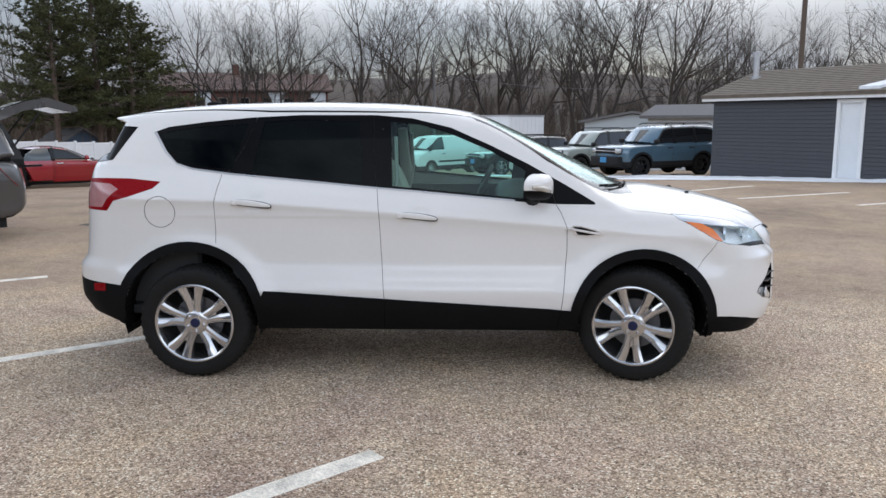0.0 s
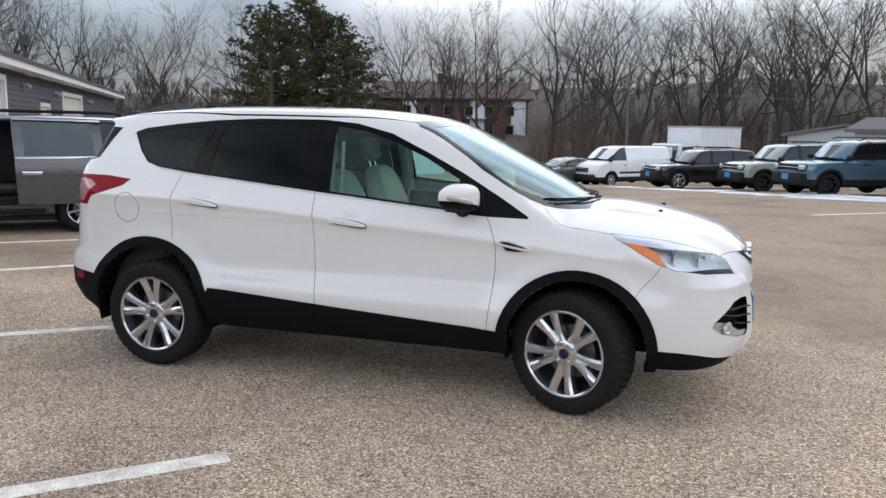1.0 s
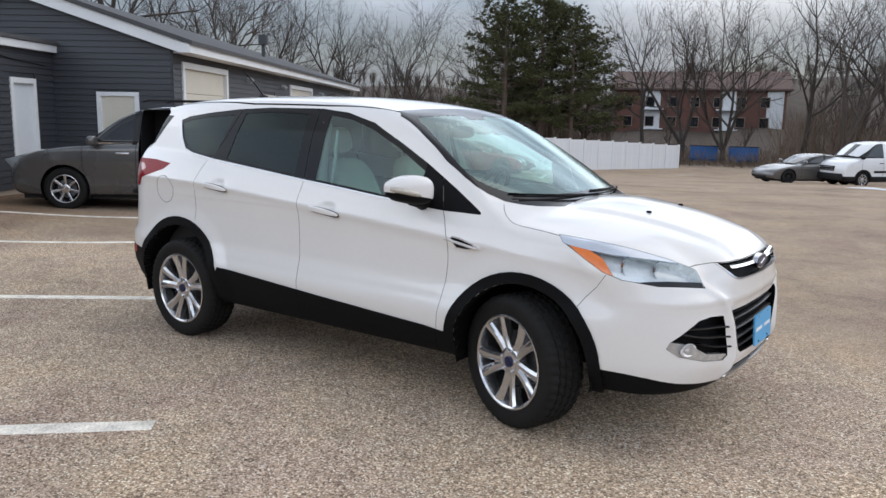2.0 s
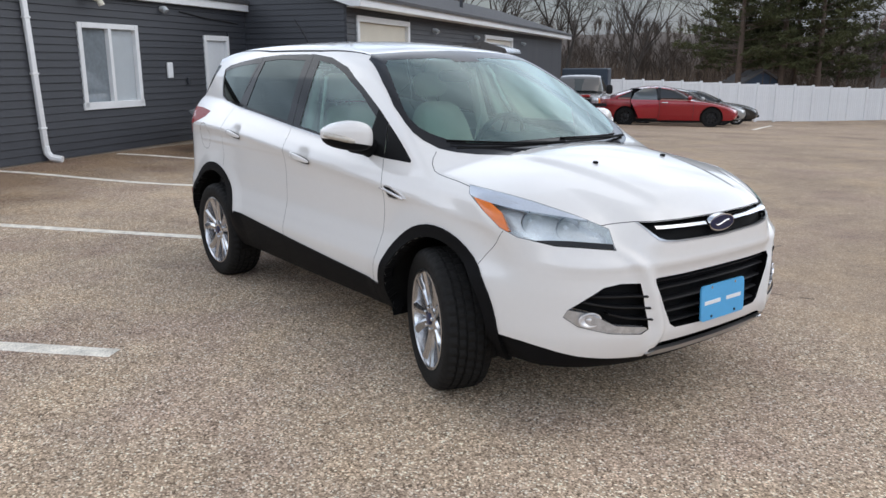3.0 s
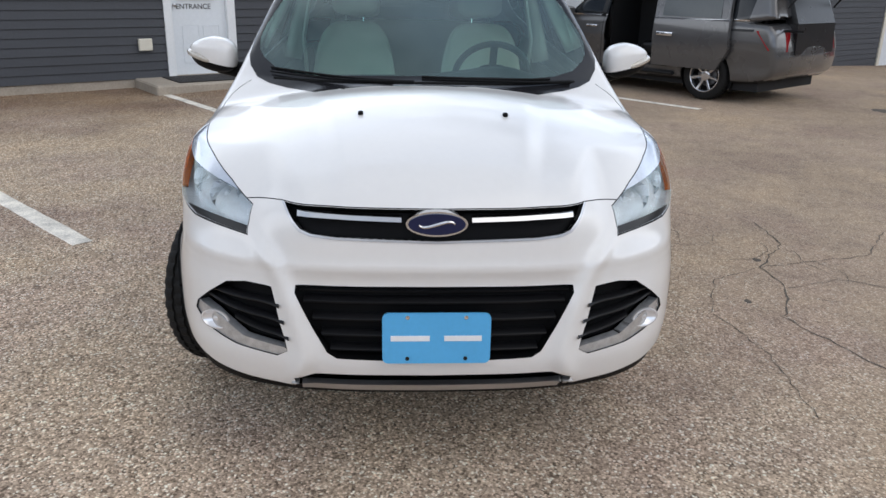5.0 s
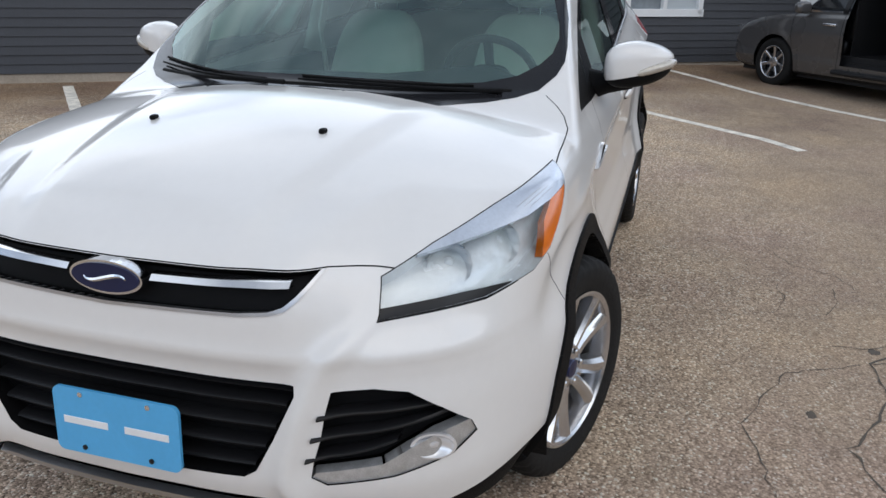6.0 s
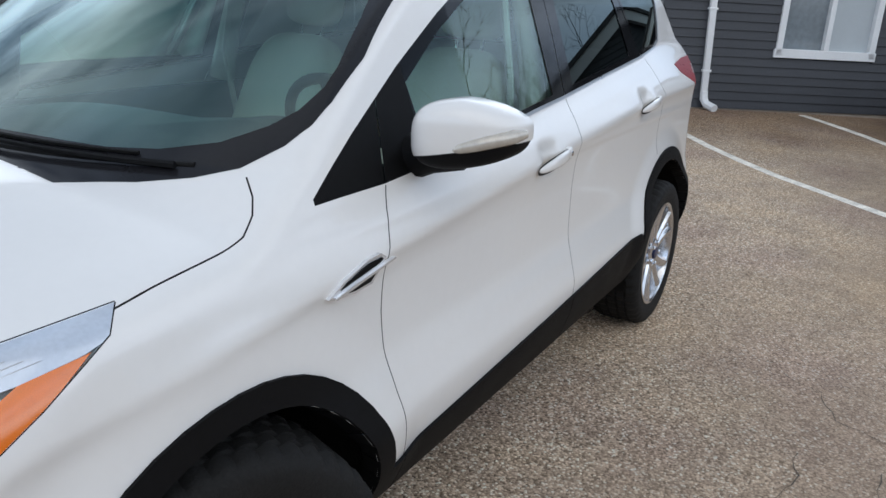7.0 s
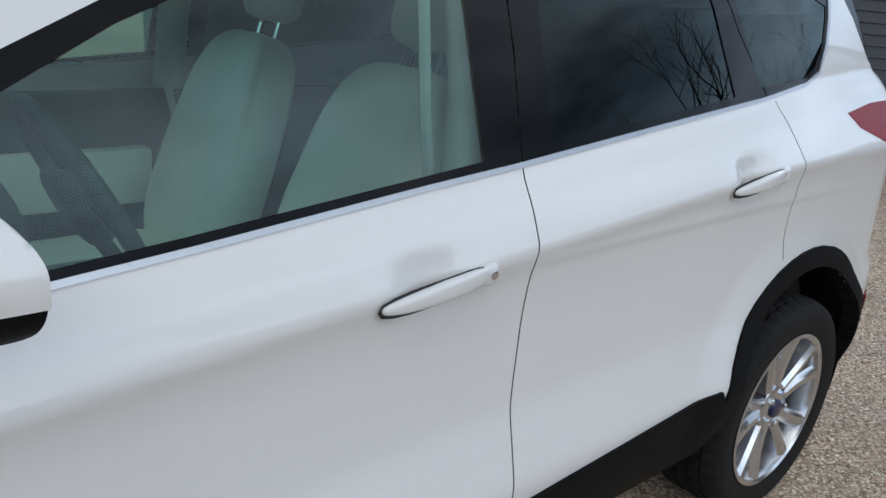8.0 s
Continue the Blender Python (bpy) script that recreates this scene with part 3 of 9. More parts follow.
    tagged(w.box("meter_box", 2.72, 2.87, 0.016, 0.05, 1.3, 1.58, TRIM, bevel=0.008), "flat white box on the siding", "box")
    tagged(w.box("outlet_box", 3.28, 3.36, 0.016, 0.06, 1.18, 1.3, SIDING, bevel=0.008), "small grey outlet cover on the siding", "box")
    bm = bmesh.new()
    add_tube(bm, [w.at(2.7, 0.01, 2.52), w.at(2.7, 0.09, 2.52), w.at(2.7, 0.12, 2.47)], [0.05, 0.05, 0.06], 12)
    tagged(part("wall_lamp", bm, BLIND, smooth=50), "small grey outdoor lamp under the roof edge", "lamp")
    bm = bmesh.new()
    add_tube(bm, [w.at(0.86, 0.0, 2.62), w.at(0.88, 0.1, 2.62), w.at(0.97, 0.2, 2.55), w.at(1.0, 0.22, 2.46)], 0.05, 12)
    tagged(part("vent_pipe", bm, CREAM, smooth=50), "cream plastic vent elbow on the siding", "pipe")
    bm = bmesh.new()
    add_tube(bm, [w.at(3.2, 0.03, 2.5), w.at(4.0, 0.03, 2.42), w.at(5.1, 0.03, 2.36)], 0.01, 6)
    tagged(part("wall_cable", bm, INK), "black cable sagging along the siding", "cable")
    q = Wall((-8.944, -0.631), (-0.559, 0.829))
    q.n = w.n
    spout = empty("downspout")
    tagged(spout, "white metal downspout with an elbow at its foot", "downspout")
    for a, b, o0, o1, z0, z1 in ((-0.045, 0.045, 0.016, 0.08, 0.28, 2.62),):
        bm = bmesh.new()
        add_box(bm, a, b, o0, o1, z0, z1, 0.012, seg=2)
        for v in bm.verts:
            v.co.x += -0.1 * (v.co.z - 0.3) / 2.3
        bmesh.ops.transform(bm, matrix=q.matrix(), verts=bm.verts)
        part("spout_pipe", bm, TRIM, spout, smooth=30)
    bm = bmesh.new()
    add_tube(bm, [q.at(0.0, 0.05, 0.34), q.at(0.01, 0.055, 0.24), q.at(0.04, 0.1, 0.17), q.at(0.1, 0.25, 0.135)], [0.052, 0.055, 0.055, 0.055], 8)
    part("spout_elbow", bm, TRIM, spout, smooth=40)
    for z in (0.6, 1.4, 2.2):
        q.box("spout_strap", -0.06 - 0.1 * (z - 0.3) / 2.3, 0.06 - 0.1 * (z - 0.3) / 2.3, 0.016, 0.084, z, z + 0.03, TRIM, spout)


def garage():
    u, g = Vector((-0.559, 0.829, 0)), Vector((0.829, 0.559, 0))
    c = Vector((-12.12, 4.08, 0))
    # gable wall, seen above the office roof
    w = Wall((c.x, c.y), (g.x, g.y))
    ridge = -0.7

    def top(s):
        return 3.9 - 0.325 * abs(s - ridge)
    holes = [(0.86, 1.7, 1.05, 1.9)]
    sided_wall("wall_garage_gable", w, -3.8, 2.38, -0.12, 4.0, holes, "dark slate grey siding gable of the garage", top)
    win = empty("window_2")
    tagged(win, "white framed small window with a cream panel", "window", kind="structure")
    for s0, s1, z0, z1 in ((0.86, 0.95, 1.05, 1.9), (1.61, 1.7, 1.05, 1.9), (0.95, 1.61, 1.82, 1.9), (0.95, 1.61, 1.05, 1.13)):
        w.box("window_frame", s0, s1, -0.05, 0.04, z0, z1, TRIM, win)
    w.box("pane", 0.95, 1.61, -0.03, 0.0, 1.13, 1.82, CREAM, win, 0)
    for sg in (1, -1):
        bm = bmesh.new()
        end = 3.35
        add_prism(bm, [(ridge, 3.95), (ridge + sg * end, 3.95 - 0.325 * end), (ridge + sg * end, 3.73 - 0.325 * end), (ridge, 3.73)], 0.0, 0.14, lambda a, b, h: w.at(a, h + 0.02, b))
        tagged(part("rake_board", bm, TRIM), "white board along the garage roof slope", "trim", kind="structure")
    # long side with its doors
    k = c + g * 2.38
    v = Wall((k.x, k.y), (u.x, u.y))
    v.n = g.copy()
    holes = [(0.45, 3.45, -0.2, 2.53), (6.9, 8.15, -0.3, 2.05), (10.1, 13.75, -0.5, 2.45)]
    sided_wall("wall_garage_side", v, 0.0, 23.4, -0.62, 2.66, holes, "dark slate grey siding side wall of the garage", step_z=0.115)
    tagged(v.box("footing_garage", 0, 23.4, -0.15, 0.03, -1.4, -0.625, CONCRETE), "concrete footing under the garage wall", "footing", kind="structure")
    for n, (s0, s1, z0, z1) in enumerate(((0.45, 3.45, -0.08, 2.53), (10.1, 13.75, -0.46, 2.45))):
        d = empty("garage_door")
        tagged(d, "cream sectional garage door in a white frame", "garage door", "garage doors")
        for a, b, p, q in ((s0, s0 + 0.12, z0, z1), (s1 - 0.12, s1, z0, z1), (s0 + 0.12, s1 - 0.12, z1 - 0.12, z1)):
            v.box("door_frame", a, b, -0.1, 0.045, p, q, TRIM, d)
        rows = 5
        hh = (z1 - 0.12 - z0) / rows
        for i in range(rows):
            v.box("door_section", s0 + 0.12, s1 - 0.12, -0.09, -0.04, z0 + i * hh + 0.004, z0 + (i + 1) * hh - 0.004, CREAM, d, 0.008)
    d = empty("door_3")
    tagged(d, "white service door with a cream frame", "door", kind="structure")
    for a, b, p, q in ((6.9, 7.02, -0.25, 2.05), (8.03, 8.15, -0.25, 2.05), (7.02, 8.03, 1.95, 2.05)):
        v.box("door_frame", a, b, -0.1, 0.04, p, q, CREAM, d)
    v.box("door_leaf", 7.02, 8.03, -0.08, -0.03, -0.25, 1.95, DOOR_WHITE, d)
    for s, z in ((5.2, 2.4), (15.2, 2.3), (9.0, 2.35)):
        bm = bmesh.new()
        add_tube(bm, [v.at(s, 0.0, z), v.at(s, 0.1, z), v.at(s, 0.15, z - 0.06)], [0.05, 0.05, 0.07], 10)
        tagged(part("wall_lamp", bm, BLIND, smooth=50), "small grey outdoor lamp on the garage wall", "lamp", "garage lamps")
    # roof: two slopes with white eaves
    for sg in (1, -1):
        bm = bmesh.new()
        end = 3.55
        pts = [(ridge, 3.96), (ridge + sg * end, 3.96 - 0.325 * end), (ridge + sg * end, 4.04 - 0.325 * end), (ridge, 4.04)]
        add_prism(bm, pts, -23.7, 0.22, lambda a, b, h: w.at(a, h, b))
        tagged(part("roof_garage", bm, SHINGLE), "dark shingle roof slope of the garage", "roof", kind="structure")
    tagged(v.box("fascia_garage", -0.2, 23.7, 0.25, 0.42, 2.66, 2.85, TRIM), "white roof edge and gutter of the garage", "fascia", kind="structure")
    tagged(v.box("soffit_garage", 0.0, 23.4, 0.02, 0.26, 2.665, 2.69, TRIM), "white board under the garage eaves", "soffit", kind="structure")
    bm = bmesh.new()
    p = v.at(10.8, -1.0, 0)
    add_tube(bm, [p + Vector((0, 0, 3.3)), p + Vector((0, 0, 3.9))], 0.06, 10)
    add_tube(bm, [p + Vector((0, 0, 3.75)), p + Vector((0, 0, 4.05))], 0.16, 10)
    tagged(part("roof_vent", bm, SIDING, smooth=40), "dark metal vent pipe on the garage roof", "vent")


def shed():
    w = Wall((7.75, 19.75), (0.588, -0.809))
    w.n = Vector((-0.809, -0.588, 0))
    holes = [(4.0, 4.78, -0.3, 2.08)]
    sided_wall("wall_shed", w, 0, 9.0, -0.22, 2.14, holes, "dark blue grey lap siding wall of a shed", step_z=0.11)
    d = empty("door_4")
    tagged(d, "white shed door in a white frame", "door", kind="structure")
    for a, b, p, q in ((4.0, 4.1, -0.15, 2.08), (4.68, 4.78, -0.15, 2.08), (4.1, 4.68, 1.98, 2.08)):
        w.box("door_frame", a, b, -0.1, 0.04, p, q, TRIM, d)
    w.box("door_leaf", 4.1, 4.68, -0.08, -0.03, -0.15, 1.98, DOOR_WHITE, d)
    tagged(w.box("wall_shed_end", -0.02, 0.13, -5.0, -0.17, -0.4, 2.14, SIDING), "dark grey end wall of the shed", "wall", kind="structure")
    tagged(w.box("fascia_shed", -0.3, 9.0, 0.1, 0.22, 2.1, 2.22, TRIM), "white roof edge of the shed", "fascia", kind="structure")
    bm = bmesh.new()
    add_prism(bm, [(0.25, 2.18), (-2.6, 3.05), (-2.6, 3.13), (0.25, 2.26)], -0.3, 9.0, lambda a, b, h: w.at(h, a, b))
    add_prism(bm, [(-2.6, 3.05), (-5.3, 2.18), (-5.3, 2.26), (-2.6, 3.13)], -0.3, 9.0, lambda a, b, h: w.at(h, a, b))
    tagged(part("roof_shed", bm, SHINGLE_BROWN), "brown shingle roof of the shed", "roof", kind="structure")
    for r in range(14):
        s = r * 0.2
        z0, o0 = 2.275 + s * 0.305, 0.25 - s
        bm = bmesh.new()
        add_prism(bm, [(o0 + 0.012, z0 - 0.012), (o0 - 0.2, z0 + 0.056), (o0 - 0.2, z0 + 0.062), (o0 + 0.012, z0 + 0.012)], -0.3, 9.0, lambda a, b, h: w.at(h, a, b))
        ob = part("shingle_course", bm, SHINGLE_BROWN)
        ob.parent = bpy.data.objects["roof_shed"]
    bm = bmesh.new()
    add_prism(bm, [(0, 2.3), (0.55, 2.3), (2.2, 2.98), (1.9, 3.04)], 0, 1, lambda a, b, h: w.at(4.6 + a, 0.24 - (b - 2.26) / 0.305 + 0.0, b + 0.02 + 0.08 * h))
    tagged(part("roof_snow", bm, SNOW), "strip of old snow in the shed roof valley", "snow", kind="stuff")
    bm = bmesh.new()
    p = w.at(0.3, -1.6, 0)
    add_tube(bm, [p + Vector((0, 0, 2.6)), p + Vector((0, 0, 3.5))], 0.09, 12)
    add_tube(bm, [p + Vector((0, 0, 3.5)), p + Vector((0, 0, 3.66))], 0.14, 12)
    add_tube(bm, [p + Vector((0, 0, 2.7)), p + Vector((0, 0, 2.9))], 0.16, 12)
    tagged(part("flue_pipe", bm, SATIN, smooth=40), "grey metal flue pipe on the shed roof", "pipe")
    rnd = random.Random(3)
    bm = bmesh.new()
    rows = []
    for i in range(60):
        s = -3.5 + 12.5 * i / 59
        wide = 1.3 + 0.35 * math.sin(s * 1.7) + rnd.uniform(-0.15, 0.15)
        row = []
        for k in range(7):
            t = k / 6
            p = w.at(s, 0.02 + t * wide, 0)
            row.append(bm.verts.new((p.x, p.y, gz(p.x, p.y) + 0.002 + (0.07 + rnd.uniform(-0.02, 0.02)) * math.sin(math.pi * min(1, 0.15 + 0.85 * (1 - t)))**0.7 * (1 - t * t))))
        rows.append(row)
    for p, q in zip(rows, rows[1:]):
        for k in range(6):
            bm.faces.new((p[k], p[k + 1], q[k + 1], q[k]))
    tagged(part("snow_bank", bm, SNOW, smooth=80), "low bank of old snow along the shed", "snow", kind="stuff")


def fence_foot(x, y):
    d = min(-0.35 * x + 0.94 * y - 10, 45)
    return -0.02 - 0.02 * d - 0.00057 * d * d


def fence():
    a, b = Vector((-29.5, 26.5)), Vector((-16.2, 52.0))
    n = 24
    fen = empty("fence")
    tagged(fen, "white vinyl panel fence behind the parked cars", "fence")
    d = (b - a).normalized()
    step_l = (b - a).length / n
    ang = math.degrees(math.atan2(d.y, d.x))
    wide = (step_l - 0.13) / 8
    board = part("board", box_bm(0, wide - 0.003, -0.02, 0.02, -0.35, 1.62, bevel=0.008), FENCE_WHITE, fen)
    post = part("post", box_bm(-0.065, 0.065, -0.065, 0.065, -0.6, 1.86, bevel=0.012), FENCE_WHITE, fen)
    rail = part("rail", box_bm(0.06, step_l - 0.06, -0.035, 0.035, 1.62, 1.76, bevel=0.01), FENCE_WHITE, fen)
    for i in range(n + 1):
        p = a + d * step_l * i
        for k in range(8 if i < n else 0):
            o = board if i == k == 0 else board.copy()
            if i or k:
                scene.collection.objects.link(o)
            o.parent = fen
            x = 0.065 + wide * k
            o.matrix_basis = pose(p.x + d.x * x, p.y + d.y * x, fence_foot(p.x, p.y), 0, 0, ang)
        for ob in ((post, rail) if i < n else (post,)):
            o = ob if i == 0 else ob.copy()
            if i:
                scene.collection.objects.link(o)
            o.parent = fen
            o.matrix_basis = pose(p.x, p.y, fence_foot(p.x, p.y), 0, 0, ang)


build_ground()
build_lines()
pit(0.8, 1.66, 0.028, 4)
pit(0.18, 1.98, 0.035, 8)
pit(-8.2, 8.3, 0.3, 2)
pit(-5.5, 6.2, 0.22, 9)
office()
garage()
shed()
fence()


# ---- the white car ----
def curve(xs, ys):
    """A smooth line through a few knots (monotone cubic), for arrays."""
    xs, ys = np.array(xs, float), np.array(ys, float)
    h, d = np.diff(xs), np.diff(ys) / np.diff(xs)
    m = np.zeros(len(xs))
    m[0], m[-1] = d[0], d[-1]
    for i in range(1, len(xs) - 1):
        if d[i - 1] * d[i] > 0:
            w1, w2 = 2 * h[i] + h[i - 1], h[i] + 2 * h[i - 1]
            m[i] = (w1 + w2) / (w1 / d[i - 1] + w2 / d[i])

    def at(x):
        x = np.clip(x, xs[0], xs[-1])
        i = np.clip(np.searchsorted(xs, x) - 1, 0, len(xs) - 2)
        t = (x - xs[i]) / h[i]
        return (2 * t**3 - 3 * t**2 + 1) * ys[i] + (t**3 - 2 * t**2 + t) * h[i] * m[i] + (3 * t**2 - 2 * t**3) * ys[i + 1] + (t**3 - t**2) * h[i] * m[i + 1]
    return at


def step(x, a, b):
    t = np.clip((x - a) / (b - a), 0, 1)
    return t * t * (3 - 2 * t)


def smax(a, b, k):
    h = np.maximum(k - np.abs(a - b), 0) / k
    return np.maximum(a, b) + h * h * k * 0.25


BELT = curve([-1.9, -1.36, -1.12, -0.67, -0.2, 0.6, 0.84, 1.07, 1.3, 1.55, 1.9, 2.2], [1.29, 1.269, 1.237, 1.197, 1.152, 1.085, 1.068, 1.055, 1.035, 1.0, 0.95, 0.9])
CREASE = curve([-2.2, -1.57, -1.13, -0.2, 0.9, 1.5, 2.2], [1.1, 1.096, 1.085, 1.021, 0.934, 0.88, 0.8])
WIDE = curve([-2.3, -1.9, -1.345, -0.6, 0.2, 0.9, 1.345, 1.75, 2.0, 2.3], [0.84, 0.872, 0.886, 0.887, 0.888, 0.887, 0.889, 0.868, 0.83, 0.74])
LOW = curve([0.1, 0.3, 0.38, 0.46, 0.54, 0.62, 0.72, 0.88], [-0.14, -0.055, -0.02, 0.002, 0.01, -0.01, -0.036, -0.044])
FANG = curve([0.3, 0.36, 0.46, 0.56, 0.66, 0.7, 0.79, 0.85], [0.43, 0.415, 0.388, 0.408, 0.438, 0.455, 0.525, 0.57])
HOOD = curve([1.0, 1.33, 1.634, 1.895, 2.05, 2.157, 2.23, 2.29], [1.152, 1.133, 1.1, 1.05, 1.006, 0.965, 0.918, 0.86])
NOSE = curve([0, 0.2, 0.4, 0.55, 0.65, 0.74, 0.82, 0.88, 0.94], [2.285, 2.28, 2.258, 2.212, 2.155, 2.065, 1.915, 1.72, 1.45])
NOSE_Z = curve([0.2, 0.28, 0.36, 0.45, 0.6, 0.7, 0.74, 0.8, 0.86, 0.91, 0.97, 1.1], [-0.16, -0.07, -0.02, 0.004, 0.0, -0.012, 0.0, -0.004, -0.02, -0.05, -0.11, -0.26])
TAIL = curve([0, 0.4, 0.6, 0.72, 0.8, 0.87, 0.93], [0, 0.025, 0.075, 0.14, 0.24, 0.42, 0.62])
TAIL_Z = curve([0.25, 0.4, 0.5, 0.66, 0.74, 0.9, 1.1, 1.3], [-2.06, -2.18, -2.235, -2.238, -2.19, -2.17, -2.155, -2.1])
ROOF = curve([-2.3, -2.0, -1.9, -1.64, -1.23, -0.83, -0.3, 0.0, 0.2, 0.4, 0.7], [1.53, 1.595, 1.613, 1.65, 1.677, 1.684, 1.676, 1.658, 1.636, 1.6, 1.52])
HUBS = (-1.345, 1.345)
CUPS = ((-0.955, 1.078), (0.035, 1.003))


def car_field(x, y, z):
    """Below zero inside the car's shell: the lower body and the glasshouse, each bounded by its side, top, front and rear."""
    a = np.abs(y)
    belt, cr, wide = BELT(x), CREASE(x), WIDE(x)
    soft = 0.005 * np.logaddexp(0, (z - cr) / 0.005)
    up = np.clip(soft / np.maximum(belt - cr, 0.03), 0, 3)
    near = np.exp((z - cr - soft) / 0.045) * 0.021
    edge = 0.801 - 0.40 * (belt - 1.12) - 0.05 * np.clip((-1.1 - x) / 0.9, 0, 1) ** 2 - 0.02 * np.clip((x - 0.4) / 0.6, 0, 1)
    side = wide + LOW(np.minimum(z, 0.88)) + near - (wide - 0.023 - edge) * up**1.08
    for hx, hz in CUPS:
        side = side - 0.02 * np.exp(-(((x - hx) / 0.06) ** 2) ** 1.5 - (((z - hz) / 0.042) ** 2) ** 1.5)
    for hx in HUBS:
        r = np.hypot(x - hx, z - 0.36)
        side = side + 0.02 * (1 - step(r, 0.43, 0.58)) * step(z, 0.3, 0.5)
    hood = HOOD(np.clip(x, 1.0, 2.3)) - 0.17 * a**2 + 0.012 * (1 - step(a - 0.42 + 0.17 * (x - 1.3), -0.03, 0.05)) * step(x, 1.34, 1.54)
    hood = np.where(x < 1.0, belt + 0.094 - 0.17 * a**2, hood)
    lamp = step(a, 0.36, 0.54) * curve([0.7, 0.78, 0.86, 0.95, 1.1], [0, -0.045, -0.075, -0.13, -0.22])(z)
    fang = 0.022 * np.exp(-(((a - FANG(z)) / 0.034) ** 2)) * step(z, 0.3, 0.4) * (1 - step(z, 0.74, 0.84))
    cheek = 0.012 * step(a, 0.45, 0.56) * np.exp(-(((z - 0.735) / 0.03) ** 2)) * (1 - step(a, 0.7, 0.8))
    lip = 0.01 * np.exp(-(((z - 0.715) / 0.03) ** 2)) * (1 - step(a, 0.38, 0.46))
    front = NOSE(a) + NOSE_Z(z) + lamp + fang + cheek + lip
    rear = TAIL_Z(z) + TAIL(a)
    low = smax(a - side, z - hood, 0.05)
    low = smax(low, x - front, 0.045)
    low = smax(low, rear - x, 0.06)
    low = smax(low, 0.27 + 0.035 * step(x, -1.1, -0.9) * (1 - step(x, 0.9, 1.1)) + 0.1 * step(-x, 1.6, 2.0) - z, 0.03)
    glass_side = 0.797 - 0.40 * (z - 1.12) - 0.12 * np.maximum(z - 1.45, 0) - 0.05 * np.clip((-1.1 - x) / 0.9, 0, 1) ** 2 - 0.02 * np.clip((x - 0.4) / 0.6, 0, 1)
    roof = ROOF(x) - 0.115 * a**2
    t = np.clip((z - 1.13) / 0.47, 0, 1)
    screen = 1.335 - 2.03 * (z - 1.135) + 0.1 * t * (1 - t) - (0.235 - 0.13 * t) * (a / 0.72) ** 2
    back = -2.13 + 0.62 * np.maximum(z - 1.2, 0) + 0.16 * (a / 0.7) ** 3 - 0.1 * step(z, 1.545, 1.585)
    top = smax(a - glass_side, z - roof, 0.07)
    top = smax(top, (x - screen) * 0.45, 0.03)
    top = smax(top, (back - x) * 0.9, 0.03)
    top = smax(top, 1.0 - z, 0.02)
    k = 0.02
    h = np.maximum(k - np.abs(low - top), 0) / k
    return np.minimum(low, top) - h * h * k * 0.25


FIELD, REACH = [car_field], [(-2.33, 2.37, 1.01, 0.2, 1.76)]


def car_grad(p, e=0.002):
    g = np.empty_like(p)
    for i in range(3):
        d = np.zeros(3)
        d[i] = e
        q, r = p + d, p - d
        g[:, i] = (FIELD[0](q[:, 0], q[:, 1], q[:, 2]) - FIELD[0](r[:, 0], r[:, 1], r[:, 2])) / (2 * e)
    return g


def unit(g):
    return g / np.maximum(np.linalg.norm(g, axis=1), 1e-9)[:, None]


